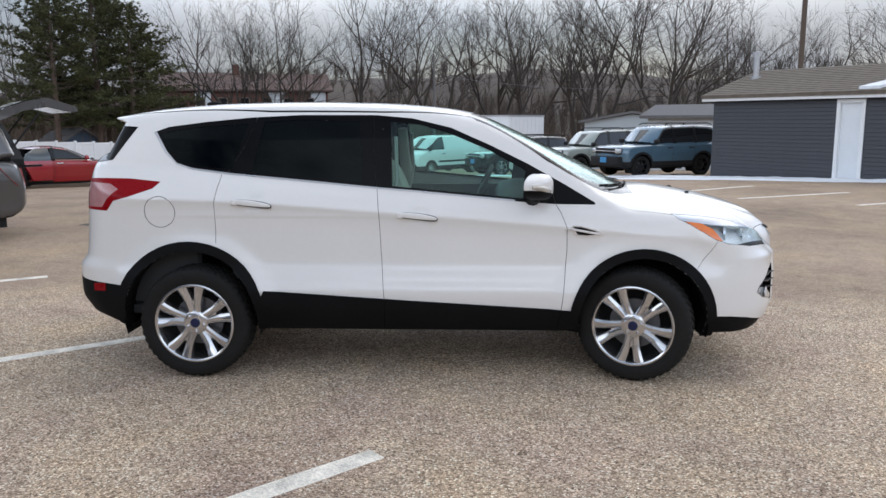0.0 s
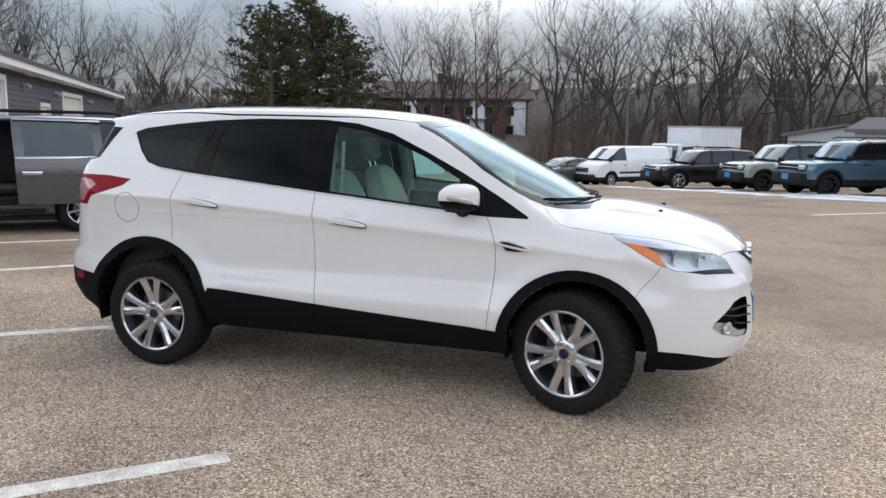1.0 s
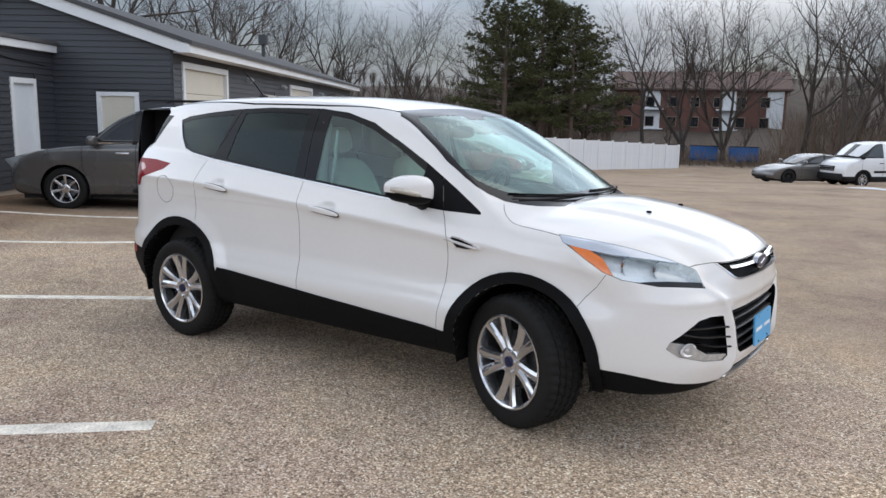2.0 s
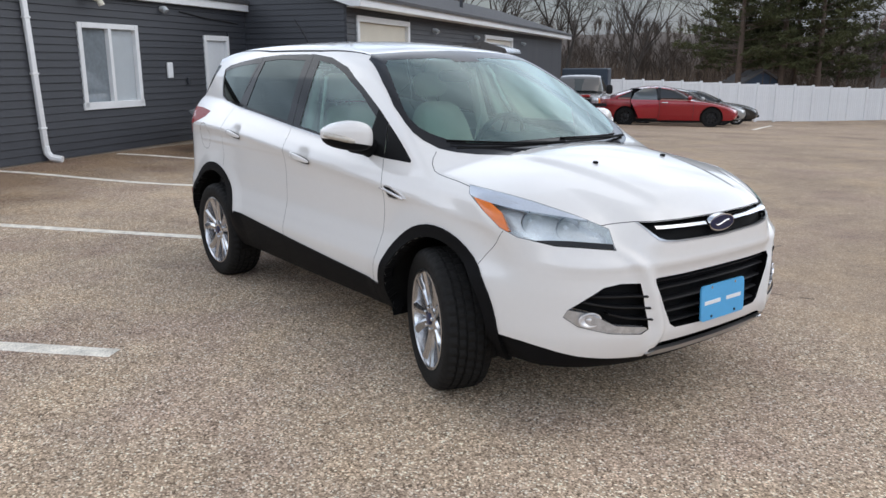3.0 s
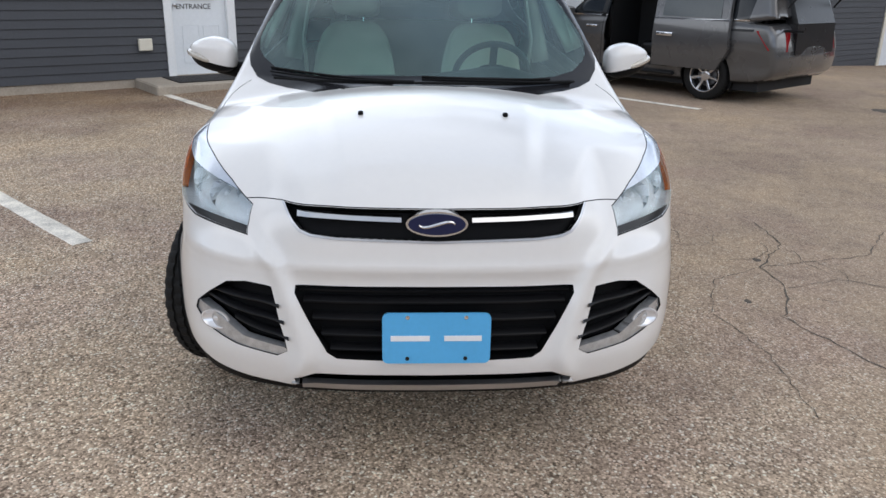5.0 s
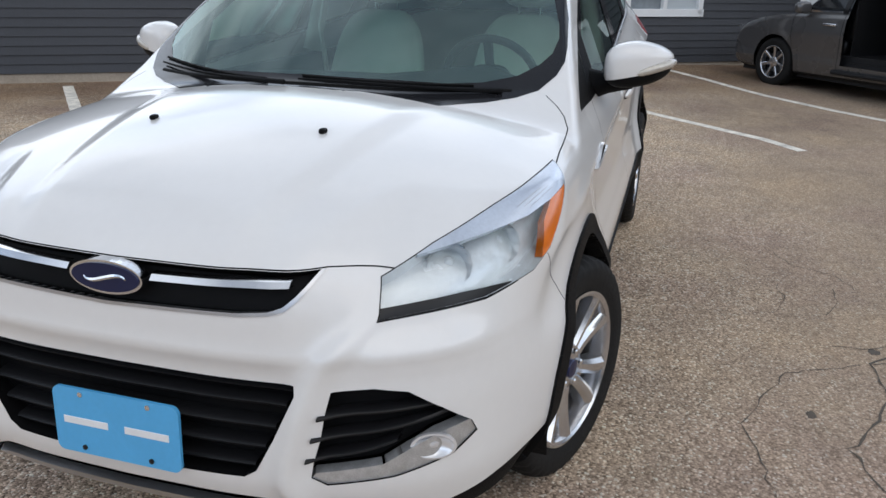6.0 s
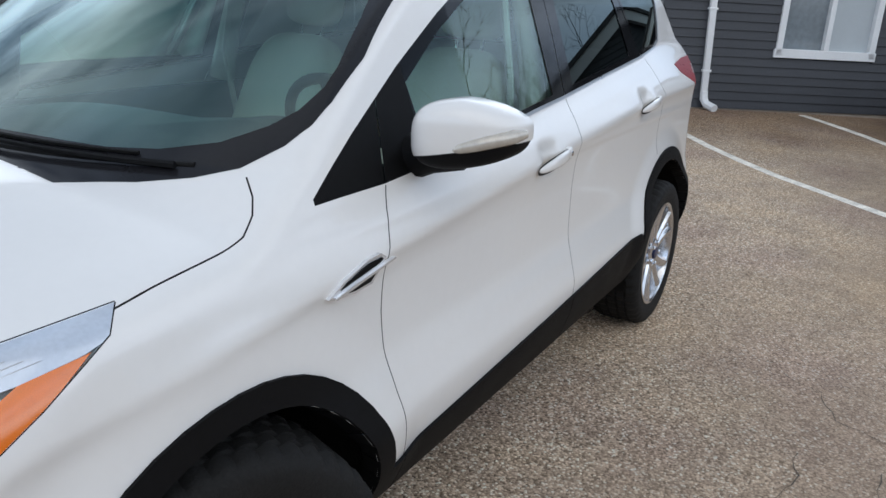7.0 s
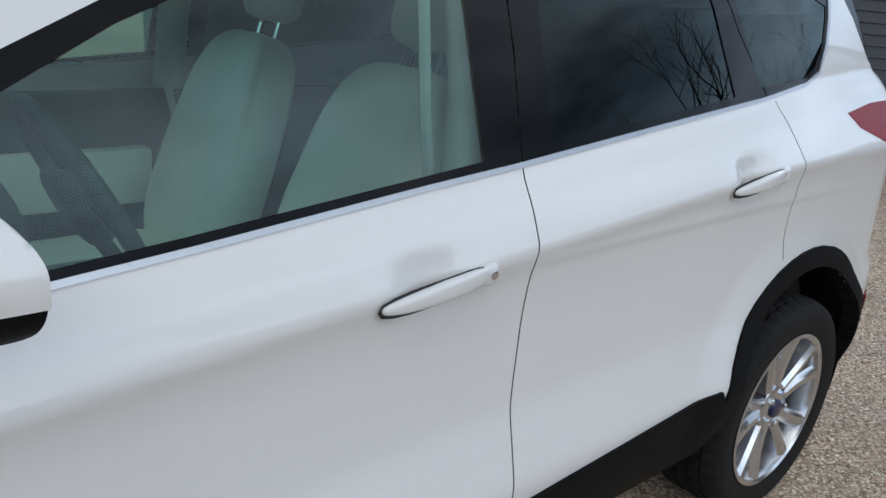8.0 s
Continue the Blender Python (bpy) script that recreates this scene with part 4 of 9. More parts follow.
def shell(cell=0.0145):
    """The field's zero surface as quads (surface nets), drawn onto it."""
    x0, x1, half, z0, z1 = REACH[0]
    ax = [np.arange(x0, x1, cell), np.arange(-int(half / cell), int(half / cell) + 1) * cell, np.arange(z0, z1, cell)]
    vals = np.stack([FIELD[0](x, *np.meshgrid(ax[1], ax[2], indexing="ij")) for x in ax[0]])
    ins = vals < 0
    corners = [(i, j, k) for i in (0, 1) for j in (0, 1) for k in (0, 1)]
    n = [s - 1 for s in vals.shape]
    def sub(arr, c):
        return arr[c[0] : c[0] + n[0], c[1] : c[1] + n[1], c[2] : c[2] + n[2]]
    count = sum(sub(ins, c).astype(np.int8) for c in corners)
    cells = np.argwhere((count > 0) & (count < 8))
    number = -np.ones(n, int)
    number[tuple(cells.T)] = np.arange(len(cells))
    acc, w = np.zeros((len(cells), 3)), np.zeros(len(cells))
    for c in corners:
        for axis in range(3):
            if c[axis]:
                continue
            d = list(c)
            d[axis] = 1
            va, vb = vals[tuple((cells + c).T)], vals[tuple((cells + d).T)]
            cross = (va < 0) != (vb < 0)
            t = np.where(cross, va / np.where(cross, va - vb, 1), 0)
            pt = np.tile(np.array(c, float), (len(cells), 1))
            pt[:, axis] = t
            acc += pt * cross[:, None]
            w += cross
    p = np.array([ax[0][0], ax[1][0], ax[2][0]]) + (cells + acc / w[:, None]) * cell
    quads = []
    for axis in range(3):
        b, c = (axis + 1) % 3, (axis + 2) % 3
        lo = ins[tuple(slice(0, s - 1) if i == axis else slice(1, s - 1) for i, s in enumerate(ins.shape))]
        hi = ins[tuple(slice(1, s) if i == axis else slice(1, s - 1) for i, s in enumerate(ins.shape))]
        at = np.argwhere(lo != hi)
        flip = lo[tuple(at.T)]
        off = np.ones(3, int)
        off[axis] = 0
        at = at + off
        eb, ec = np.eye(3, dtype=int)[b], np.eye(3, dtype=int)[c]
        q = np.stack([number[tuple((at - o).T)] for o in (eb + ec, ec, 0 * eb, eb)], 1)
        q[~flip] = q[~flip][:, ::-1]
        quads.append(q)
    for _ in range(4):
        g = car_grad(p)
        f = FIELD[0](p[:, 0], p[:, 1], p[:, 2])
        p -= np.clip(f / np.maximum((g * g).sum(1), 0.05), -0.01, 0.01)[:, None] * g
    return p, np.concatenate(quads)


def on_shell(pts, view):
    """Where lines along -view through the points first meet the shell."""
    pts, view = np.atleast_2d(np.array(pts, float)), np.array(view, float) / np.linalg.norm(view)
    lo = pts + 0.3 * view
    far = np.zeros(len(pts))
    for _ in range(34):
        p = lo - far[:, None] * view
        far = far + np.clip(FIELD[0](p[:, 0], p[:, 1], p[:, 2]) * 0.8, -0.02, 0.1)
    return lo - far[:, None] * view, far < 1.0


class Skin:
    """The shell, which outlines are cut out of, part by part."""

    def __init__(self, cell=0.0145):
        p, q = shell(cell)
        self.co = [tuple(v) for v in p.tolist()]
        a, b, c = p[q[:, 0]], p[q[:, 1]], p[q[:, 2]]
        nrm = unit(np.cross(b - a, c - a))
        self.names, self.set = ["body"], {0: {}}
        for ring, n in zip(q.tolist(), nrm.tolist()):
            self.put(0, (tuple(ring), tuple(n)))

    def put(self, tag, f):
        self.set[tag].setdefault(int(self.co[f[0][0]][0] * 10 + 100), set()).add(f)

    def number(self, name):
        if name not in self.names:
            self.names.append(name)
            self.set[len(self.names) - 1] = {}
        return self.names.index(name)

    def split(self, faces, co, no):
        """Cuts faces by a plane: those behind it and those before it."""
        dist, made, behind, before = {}, {}, [], []
        k = co[0] * no[0] + co[1] * no[1] + co[2] * no[2]
        for ring, n in faces:
            for v in ring:
                if v not in dist:
                    p = self.co[v]
                    d = p[0] * no[0] + p[1] * no[1] + p[2] * no[2] - k
                    dist[v] = 0.0 if abs(d) < 2e-5 else d
            ds = [dist[v] for v in ring]
            if max(ds) <= 0:
                behind.append((ring, n))
                continue
            if min(ds) >= 0:
                before.append((ring, n))
                continue
            one, two = [], []
            for i, v in enumerate(ring):
                w = ring[(i + 1) % len(ring)]
                dv, dw = ds[i], ds[(i + 1) % len(ring)]
                if dv <= 0:
                    one.append(v)
                if dv >= 0:
                    two.append(v)
                if dv * dw < 0:
                    key = (min(v, w), max(v, w))
                    if key not in made:
                        t, p, q = dv / (dv - dw), self.co[v], self.co[w]
                        made[key] = len(self.co)
                        self.co.append(tuple(p[m] + t * (q[m] - p[m]) for m in range(3)))
                    one.append(made[key])
                    two.append(made[key])
            if len(one) > 2:
                behind.append((tuple(one), n))
            if len(two) > 2:
                before.append((tuple(two), n))
        return behind, before

    def cut(self, poly, view, name, source=("body",), facing=0.05, where=None):
        """Cuts the outline poly (3D points), seen along -view, out of the source parts and gives it to the part name."""
        view = Vector(view).normalized()
        e1 = view.orthogonal().normalized()
        e2 = view.cross(e1)
        flat = [Vector((p.dot(e1), p.dot(e2), 0)) for p in (Vector(p) for p in poly)]
        turns = [(flat[i - 1] - flat[i - 2]).cross(flat[i] - flat[i - 1]).z for i in range(len(flat))]
        whole = min(turns) >= 0 or max(turns) <= 0
        tris = [tuple(range(len(flat)))] if whole else mathutils_tess(flat)
        xs = [p[0] for p in poly]
        keys = range(int(min(xs) * 10 + 99), int(max(xs) * 10 + 102)) if abs(view.x) < 1e-6 else range(60, 140)
        dst = self.number(name)
        vx, vy, vz = view
        for tri in tris:
            ring = [flat[i] for i in tri]
            area = sum(p.x * q.y - p.y * q.x for p, q in zip(ring, ring[1:] + ring[:1]))
            if abs(area) < 1e-9:
                continue
            if area < 0:
                ring.reverse()
            lo0, hi0 = min(p.x for p in ring) - 0.04, max(p.x for p in ring) + 0.04
            lo1, hi1 = min(p.y for p in ring) - 0.04, max(p.y for p in ring) + 0.04
            for src in (self.number(w) for w in source):
                near = []
                for key in keys:
                    got = []
                    for f in self.set[src].get(key, ()):
                        n, m = f[1], self.co[f[0][0]]
                        if n[0] * vx + n[1] * vy + n[2] * vz < facing:
                            continue
                        if lo0 < m[0] * e1.x + m[1] * e1.y + m[2] * e1.z < hi0 and lo1 < m[0] * e2.x + m[1] * e2.y + m[2] * e2.z < hi1 and (where is None or where(m)):
                            got.append(f)
                    if got:
                        self.set[src][key].difference_update(got)
                        near += got
                for p, q in zip(ring, ring[1:] + ring[:1]):
                    d = q - p
                    near, rest = self.split(near, p.x * e1 + p.y * e2, (d.y * e1 - d.x * e2).normalized())
                    for f in rest:
                        self.put(src, f)
                for f in near:
                    self.put(dst, f)

    def both(self, poly, view, name, source=("body",), **k):
        """The same on either side; the side's name is put before the part's."""
        for s, sgn in (("l", 1), ("r", -1)):
            src = [v if v == "body" or v in self.names and not v.startswith("?") else v for v in (w.replace("?", s) for w in source)]
            self.cut([(x, y * sgn, z) for x, y, z in poly], (view[0], view[1] * sgn, view[2]), name.replace("?", s), src, where=lambda m, g=sgn: m[1] * g > -0.02, **k)

    def seam(self, pts, view, name="gap", width=0.005, source=("body",), both=True):
        view = Vector(view).normalized()
        for p, q in zip(pts, pts[1:]):
            p, q = Vector(p), Vector(q)
            d = (q - p).normalized()
            n = d.cross(view).normalized() * width / 2
            quad = [p - n - d * 0.001, q - n + d * 0.001, q + n + d * 0.001, p + n - d * 0.001]
            (self.both if both else self.cut)([tuple(v) for v in quad], tuple(view), name, source)

    def wall(self, poly, view, depth, material, parent, name="recess_wall"):
        """The side wall of a recess: from the outline on the shell inwards."""
        view = np.array(Vector(view).normalized())
        pts = np.array(poly, float)
        ring = np.concatenate([a + (b - a) * np.linspace(0, 1, 12, endpoint=False)[:, None] for a, b in zip(pts, np.roll(pts, -1, 0))])
        ring, on = on_shell(ring, view)
        n = unit(car_grad(ring))
        m = len(ring)
        me = bpy.data.meshes.new(name)
        me.from_pydata(np.concatenate([ring + 0.001 * n, ring - depth * n]).tolist(), [], [(i, (i + 1) % m, m + (i + 1) % m, m + i) for i in range(m)])
        return link(name, me, material, parent)

    def take(self, name, label_name, material, parent, push=0.0, rim=0.0, label="", flip=False):
        """The faces of a part as an object of its own. push: how far proud of the shell; rim: how far its edge is turned in."""
        faces = [f for some in self.set[self.number(name)].values() for f in some]
        if not faces:
            return None
        index, cos, polys = {}, [], []
        for ring, _ in faces:
            for v in ring:
                if v not in index:
                    index[v] = len(cos)
                    cos.append(self.co[v])
            polys.append([index[v] for v in ring])
        p = np.array(cos)
        nrm = unit(car_grad(p, 0.006))
        p = p + push * nrm
        normals = nrm
        if rim:
            edges = {}
            for ring in polys:
                for a, b in zip(ring, ring[1:] + ring[:1]):
                    edges[(a, b)] = 1
            loops = [(a, b) for a, b in edges if (b, a) not in edges]
            again, extra, extra_n = {}, [], []
            for a, b in loops:
                out = np.cross(nrm[a], p[b] - p[a])
                out = -out / max(np.linalg.norm(out), 1e-9) * (1 if rim > 0 else -1)
                for v in (a, b):
                    if v not in again:
                        again[v] = (len(p) + len(extra), len(p) + len(extra) + 1)
                        extra += [p[v], p[v] - rim * nrm[v]]
                        extra_n += [out, out]
            for a, b in loops:
                polys.append([again[a][0], again[a][1], again[b][1], again[b][0]])
            if extra:
                p = np.concatenate([p, np.array(extra)])
                normals = np.concatenate([nrm, np.array(extra_n)])
        me = bpy.data.meshes.new(label_name)
        me.from_pydata(p.tolist(), [], polys)
        me.polygons.foreach_set("use_smooth", [True] * len(me.polygons))
        me.normals_split_custom_set_from_vertices(normals.tolist())
        return link(label_name, me, material, parent, label)


def mathutils_tess(flat):
    from mathutils.geometry import tessellate_polygon
    return tessellate_polygon([flat])


def arc(cx, cz, r, a0, a1, n, sx=1.0):
    return [(cx + sx * r * math.cos(radians(a0 + (a1 - a0) * i / n)), cz + r * math.sin(radians(a0 + (a1 - a0) * i / n))) for i in range(n + 1)]


def strip(outer, inner):
    """An outline from an outer line and an inner one."""
    return list(outer) + list(inner)[::-1]


SIDE, FRONT, TOP, REAR = (0, 1, 0), (1, 0, 0), (0, 0, 1), (-1, 0, 0)


def side_poly(pts):
    return [(x, 0.9, z) for x, z in pts]


def front_poly(pts):
    return [(2.3, y, z) for y, z in pts]


def mirror_y(half):
    """Half an outline, from the middle out and back, made whole."""
    return half + [(-y, z) for y, z in half[::-1] if y > 0]


def build_car():
    car = empty("car")
    tagged(car, "pearl white compact SUV with black lower cladding, parked on asphalt", "car")
    skin = Skin()
    # Wheel openings and their black lips.
    lips = {"rear": (-1.365, 0.375, 0.468, -0.855), "front": (1.36, 0.372, 0.438, 0.92)}
    for end, (cx, cz, r, _) in lips.items():
        ri = r - 0.058
        hole = arc(cx, cz, ri, -35, 215, 28)
        skin.both(side_poly(hole), SIDE, "hole", facing=-1)
        ring_o, ring_i = arc(cx, cz, r, -18, 198, 28), arc(cx, cz, ri, -18, 198, 28)
        for i in range(28):
            skin.both(side_poly([ring_o[i], ring_o[i + 1], ring_i[i + 1], ring_i[i]]), SIDE, "?_%s_lip" % end)
    # Glass band: black outline, panes, sail and pillars.
    low = [(1.072, 1.063), (0.843, 1.066), (0.596, 1.083), (0.0, 1.137), (-0.205, 1.153), (-0.672, 1.197), (-1.122, 1.238), (-1.362, 1.268), (-1.461, 1.297), (-1.542, 1.366), (-1.6, 1.455), (-1.626, 1.492)]
    high = [(1.072, 1.075), (0.902, 1.176), (0.677, 1.3), (0.448, 1.412), (0.215, 1.514), (-0.022, 1.571), (-0.25, 1.592), (-0.706, 1.594), (-1.016, 1.58), (-1.299, 1.554), (-1.537, 1.524), (-1.626, 1.492)]
    band = low + high[::-1][1:]
    skin.both(side_poly(band), SIDE, "?_band")
    trim_lo = [(x, z + 0.0) for x, z in low[2:]]
    trim_hi = [(x + (0.012 if x < -1.5 else 0.0), z + 0.009) for x, z in low[2:]]
    for i in range(len(trim_lo) - 1):
        skin.both(side_poly([trim_lo[i], trim_lo[i + 1], trim_hi[i + 1], trim_hi[i]]), SIDE, "?_trim", ("?_band",))
    skin.both(side_poly([(0.645, 1.1), (0.66, 1.262), (0.448, 1.378), (0.216, 1.476), (0.03, 1.532), (-0.155, 1.553), (-0.135, 1.172)]), SIDE, "?_front_glass", ("?_band",))
    skin.both(side_poly([(-0.318, 1.19), (-0.345, 1.556), (-0.706, 1.566), (-0.935, 1.553), (-0.99, 1.252)]), SIDE, "?_rear_glass", ("?_band",))
    skin.both(side_poly([(-1.115, 1.27), (-1.035, 1.54), (-1.299, 1.526), (-1.5, 1.502), (-1.585, 1.478), (-1.52, 1.378), (-1.44, 1.315), (-1.36, 1.288)]), SIDE, "?_quarter_glass", ("?_band",))
    skin.both(side_poly([(1.09, 1.05), (0.662, 1.07), (0.662, 1.32), (1.09, 1.09)]), SIDE, "?_sail", ("?_band",))
    # black corner of the rear window, beside the spoiler
    skin.both(side_poly([(-2.05, 1.3), (-1.875, 1.325), (-1.735, 1.525), (-1.9, 1.535)]), SIDE, "?_rear_corner", facing=0.02)
    # Windscreen with its dark edge, rear glass, roof ditches.
    skin.cut(front_poly(mirror_y([(0, 1.1), (0.3, 1.1), (0.453, 1.1), (0.54, 1.103), (0.619, 1.113), (0.675, 1.129), (0.714, 1.166), (0.727, 1.2), (0.722, 1.24), (0.7, 1.321), (0.65, 1.443), (0.585, 1.555), (0.535, 1.585), (0.3, 1.6), (0, 1.607)])), FRONT, "screen_edge", facing=0.125, where=lambda m: m[0] < 1.42 and m[2] > 1.08)
    skin.cut(front_poly(mirror_y([(0, 1.158), (0.262, 1.153), (0.42, 1.147), (0.515, 1.15), (0.605, 1.166), (0.66, 1.196), (0.685, 1.224), (0.692, 1.265), (0.68, 1.305), (0.63, 1.4), (0.545, 1.53), (0.5, 1.552), (0.2, 1.565), (0.1, 1.56), (0.09, 1.542), (0, 1.542)])), FRONT, "screen", ("screen_edge",), facing=0.05)
    skin.cut([(-2.2, y, z) for y, z in [(-0.62, 1.2), (0.62, 1.2), (0.55, 1.53), (-0.55, 1.53)]], REAR, "back_glass", facing=0.1)
    skin.seam([(0.33, 0.545, 1.6), (-0.2, 0.57, 1.63), (-0.9, 0.57, 1.63), (-1.6, 0.53, 1.6), (-1.86, 0.5, 1.6)], TOP, "ditch", 0.011)
    # Lower cladding, between the wheels, and the black ends below the bumpers.
    skin.both(side_poly([(-1.0, 0.2), (-0.98, 0.4), (-0.905, 0.552), (-0.158, 0.505), (0.0, 0.495), (0.955, 0.44), (1.02, 0.2)]), SIDE, "?_sill", facing=-0.6)
    skin.both([(-1.745, 0.9, 0.2), (-1.765, 0.9, 0.575), (-2.02, 0.9, 0.59), (-2.35, 0.9, 0.62), (-2.35, 0.9, 0.2)], SIDE, "rear_valance", facing=-1.0)
    skin.both(side_poly([(1.74, 0.2), (1.77, 0.405), (1.9, 0.395), (2.0, 0.38), (2.1, 0.355), (2.2, 0.335), (2.3, 0.322), (2.3, 0.2)]), SIDE, "front_valance", facing=-1.0)
    skin.cut([(-2.3, -0.95, 0), (2.3, -0.95, 0), (2.3, 0.95, 0), (-2.3, 0.95, 0)], (0, 0, -1), "under", facing=0.6, where=lambda m: m[2] < 0.42)
    # Front: grilles, fog pockets, headlamps, chin.
    half = [(0, 0.806), (0.30, 0.814), (0.36, 0.82), (0.39, 0.83), (0.41, 0.848), (0.425, 0.87), (0.444, 0.898), (0.2, 0.896), (0, 0.895)]
    upper = half[:-1] + [(0, 0.895)] + [(-y, z) for y, z in half[1:-1][::-1]]
    skin.cut(front_poly(upper), FRONT, "upper_rim", facing=0.1)
    skin.cut(front_poly([(y * 0.986, z + (0.007 if z < 0.86 else 0.003)) for y, z in upper]), FRONT, "upper_mesh", ("upper_rim",), facing=0.1)
    mouth = [(-0.405, 0.672), (0, 0.674), (0.405, 0.672), (0.408, 0.65), (0.36, 0.545), (0.318, 0.465), (0.29, 0.447), (0, 0.438), (-0.29, 0.447), (-0.318, 0.465), (-0.36, 0.545), (-0.408, 0.65)]
    skin.cut(front_poly(mouth), FRONT, "lower_mesh", facing=0.1)
    pocket = [(2.228, 0.474, 0.66), (2.198, 0.557, 0.664), (2.169, 0.62, 0.652), (2.131, 0.682, 0.605), (2.083, 0.735, 0.555), (2.07, 0.745, 0.525), (2.111, 0.704, 0.488), (2.19, 0.601, 0.458), (2.246, 0.468, 0.443), (2.255, 0.436, 0.462), (2.253, 0.442, 0.5), (2.248, 0.456, 0.551), (2.241, 0.466, 0.615)]
    view = (0.92, 0.38, 0)
    skin.both(pocket, view, "?_pocket", facing=0.1)
    skin.both([(2.085, 0.737, 0.556), (2.07, 0.747, 0.525), (2.111, 0.706, 0.486), (2.19, 0.601, 0.456), (2.246, 0.468, 0.441), (2.255, 0.437, 0.46), (2.252, 0.445, 0.47), (2.2, 0.575, 0.488), (2.17, 0.625, 0.518), (2.131, 0.678, 0.545)], view, "?_fog", ("?_pocket",), facing=0.1)
    lamp = [(2.14, 0.53, 0.79), (2.13, 0.565, 0.88), (2.02, 0.635, 0.926), (1.85, 0.72, 0.972), (1.70, 0.77, 0.996), (1.53, 0.80, 1.012), (1.56, 0.825, 0.98), (1.67, 0.83, 0.915), (1.77, 0.83, 0.862), (1.86, 0.81, 0.832), (2.0, 0.73, 0.812)]
    view = (0.62, 0.74, 0.25)
    skin.both(lamp, view, "?_lamp", facing=0.05)
    skin.seam(lamp + lamp[:1], view, "gasket", 0.0045, ("body",))
    skin.both([(2.145, 0.525, 0.785), (2.138, 0.54, 0.815), (2.03, 0.69, 0.83), (1.975, 0.745, 0.83), (1.91, 0.785, 0.822), (2.0, 0.73, 0.806)], view, "?_lamp_foot", ("body", "?_lamp"), facing=0.05)
    skin.both([(1.59, 0.825, 0.966), (1.69, 0.81, 0.952), (1.76, 0.81, 0.92), (1.81, 0.81, 0.845), (1.77, 0.83, 0.858), (1.67, 0.83, 0.912)], view, "?_amber", ("?_lamp",), facing=0.05)
    skin.both([(2.06, 0.608, 0.909), (2.02, 0.64, 0.934), (1.85, 0.725, 0.98), (1.70, 0.775, 1.004), (1.52, 0.80, 1.02), (1.56, 0.83, 0.978), (1.6, 0.825, 0.966), (1.69, 0.81, 0.952), (1.79, 0.772, 0.936), (1.9, 0.712, 0.926)], view, "?_brow", ("?_lamp",), facing=0.02)
    skin.cut(front_poly([(-0.43, 0.352), (0.43, 0.352), (0.405, 0.319), (-0.405, 0.319)]), FRONT, "chin", facing=-0.3)
    skin.cut(front_poly([(-0.42, 0.372), (-0.36, 0.388), (0.36, 0.388), (0.42, 0.372), (0.42, 0.352), (-0.42, 0.352)]), FRONT, "chin_slot", facing=-0.3)
    skin.cut(front_poly([(-0.8, 0.26), (-0.8, 0.36), (-0.5, 0.325), (-0.4, 0.318), (0.4, 0.318), (0.5, 0.325), (0.8, 0.36), (0.8, 0.26)]), FRONT, "front_valance", facing=-0.9, where=lambda m: m[0] > 1.7)
    # Tail lamps.
    tail = [(-2.06, 0.70, 1.215), (-1.738, 0.79, 1.218), (-1.548, 0.81, 1.2), (-1.58, 0.81, 1.158), (-1.72, 0.82, 1.107), (-1.815, 0.82, 1.084), (-1.87, 0.82, 1.025), (-2.08, 0.72, 1.03)]
    skin.both(tail, (-0.35, 0.93, 0.1), "?_tail", facing=0.05)
    skin.both([(-2.08, 0.72, 1.2), (-1.85, 0.78, 1.185), (-1.78, 0.78, 1.15), (-1.86, 0.80, 1.09), (-1.9, 0.80, 1.045), (-2.08, 0.72, 1.045)], (-0.35, 0.93, 0.1), "?_tail_clear", ("?_tail",), facing=0.05)
    # Gaps between panels.
    seam_b = [(-0.226, 1.153), (-0.21, 1.021), (-0.2, 0.8), (-0.188, 0.6), (-0.18, 0.5), (-0.182, 0.29)]
    seam_a = [(0.84, 1.062), (0.868, 1.02), (0.903, 0.93), (0.906, 0.8), (0.89, 0.6), (0.872, 0.44), (0.85, 0.29)]
    seam_c = [(-1.175, 1.236), (-1.19, 1.13), (-1.2, 1.05), (-1.198, 0.835)]
    for line in (seam_b, seam_a, seam_c):
        skin.seam(side_poly(line), SIDE, "gap", 0.0032, ("body", "?_sill"))
    skin.seam(side_poly([(-0.226, 1.153), (-0.252, 1.35), (-0.262, 1.594)]), SIDE, "gap", 0.0042, ("?_band",))
    skin.seam(side_poly([(-1.15, 1.236), (-1.05, 1.4), (-0.98, 1.58)]), SIDE, "gap", 0.005, ("?_band",))
    skin.seam(side_poly([(0.84, 1.062), (0.79, 1.235)]), SIDE, "gap", 0.0042, ("?_band", "?_sail"))
    skin.seam([(x, -0.9, z) for x, z in arc(-1.535, 1.021, 0.094, 0, 360, 26)], (0, -1, 0), "gap", 0.0035, both=False)
    skin.seam(side_poly([(1.668, 0.688), (1.7, 0.735), (1.75, 0.79), (1.79, 0.85)]), SIDE, "gap", 0.0025)
    skin.seam(side_poly([(0.98, 1.115), (1.06, 1.07), (1.07, 1.065)]), SIDE, "gap", 0.003)
    hood_edge = [(1.15, 0.7), (1.176, 0.739), (1.206, 0.766), (1.25, 0.785), (1.36, 0.79), (1.45, 0.793), (1.53, 0.798)]
    skin.seam([(x, y, 1.1) for x, y in hood_edge], TOP, "gap", 0.0034)
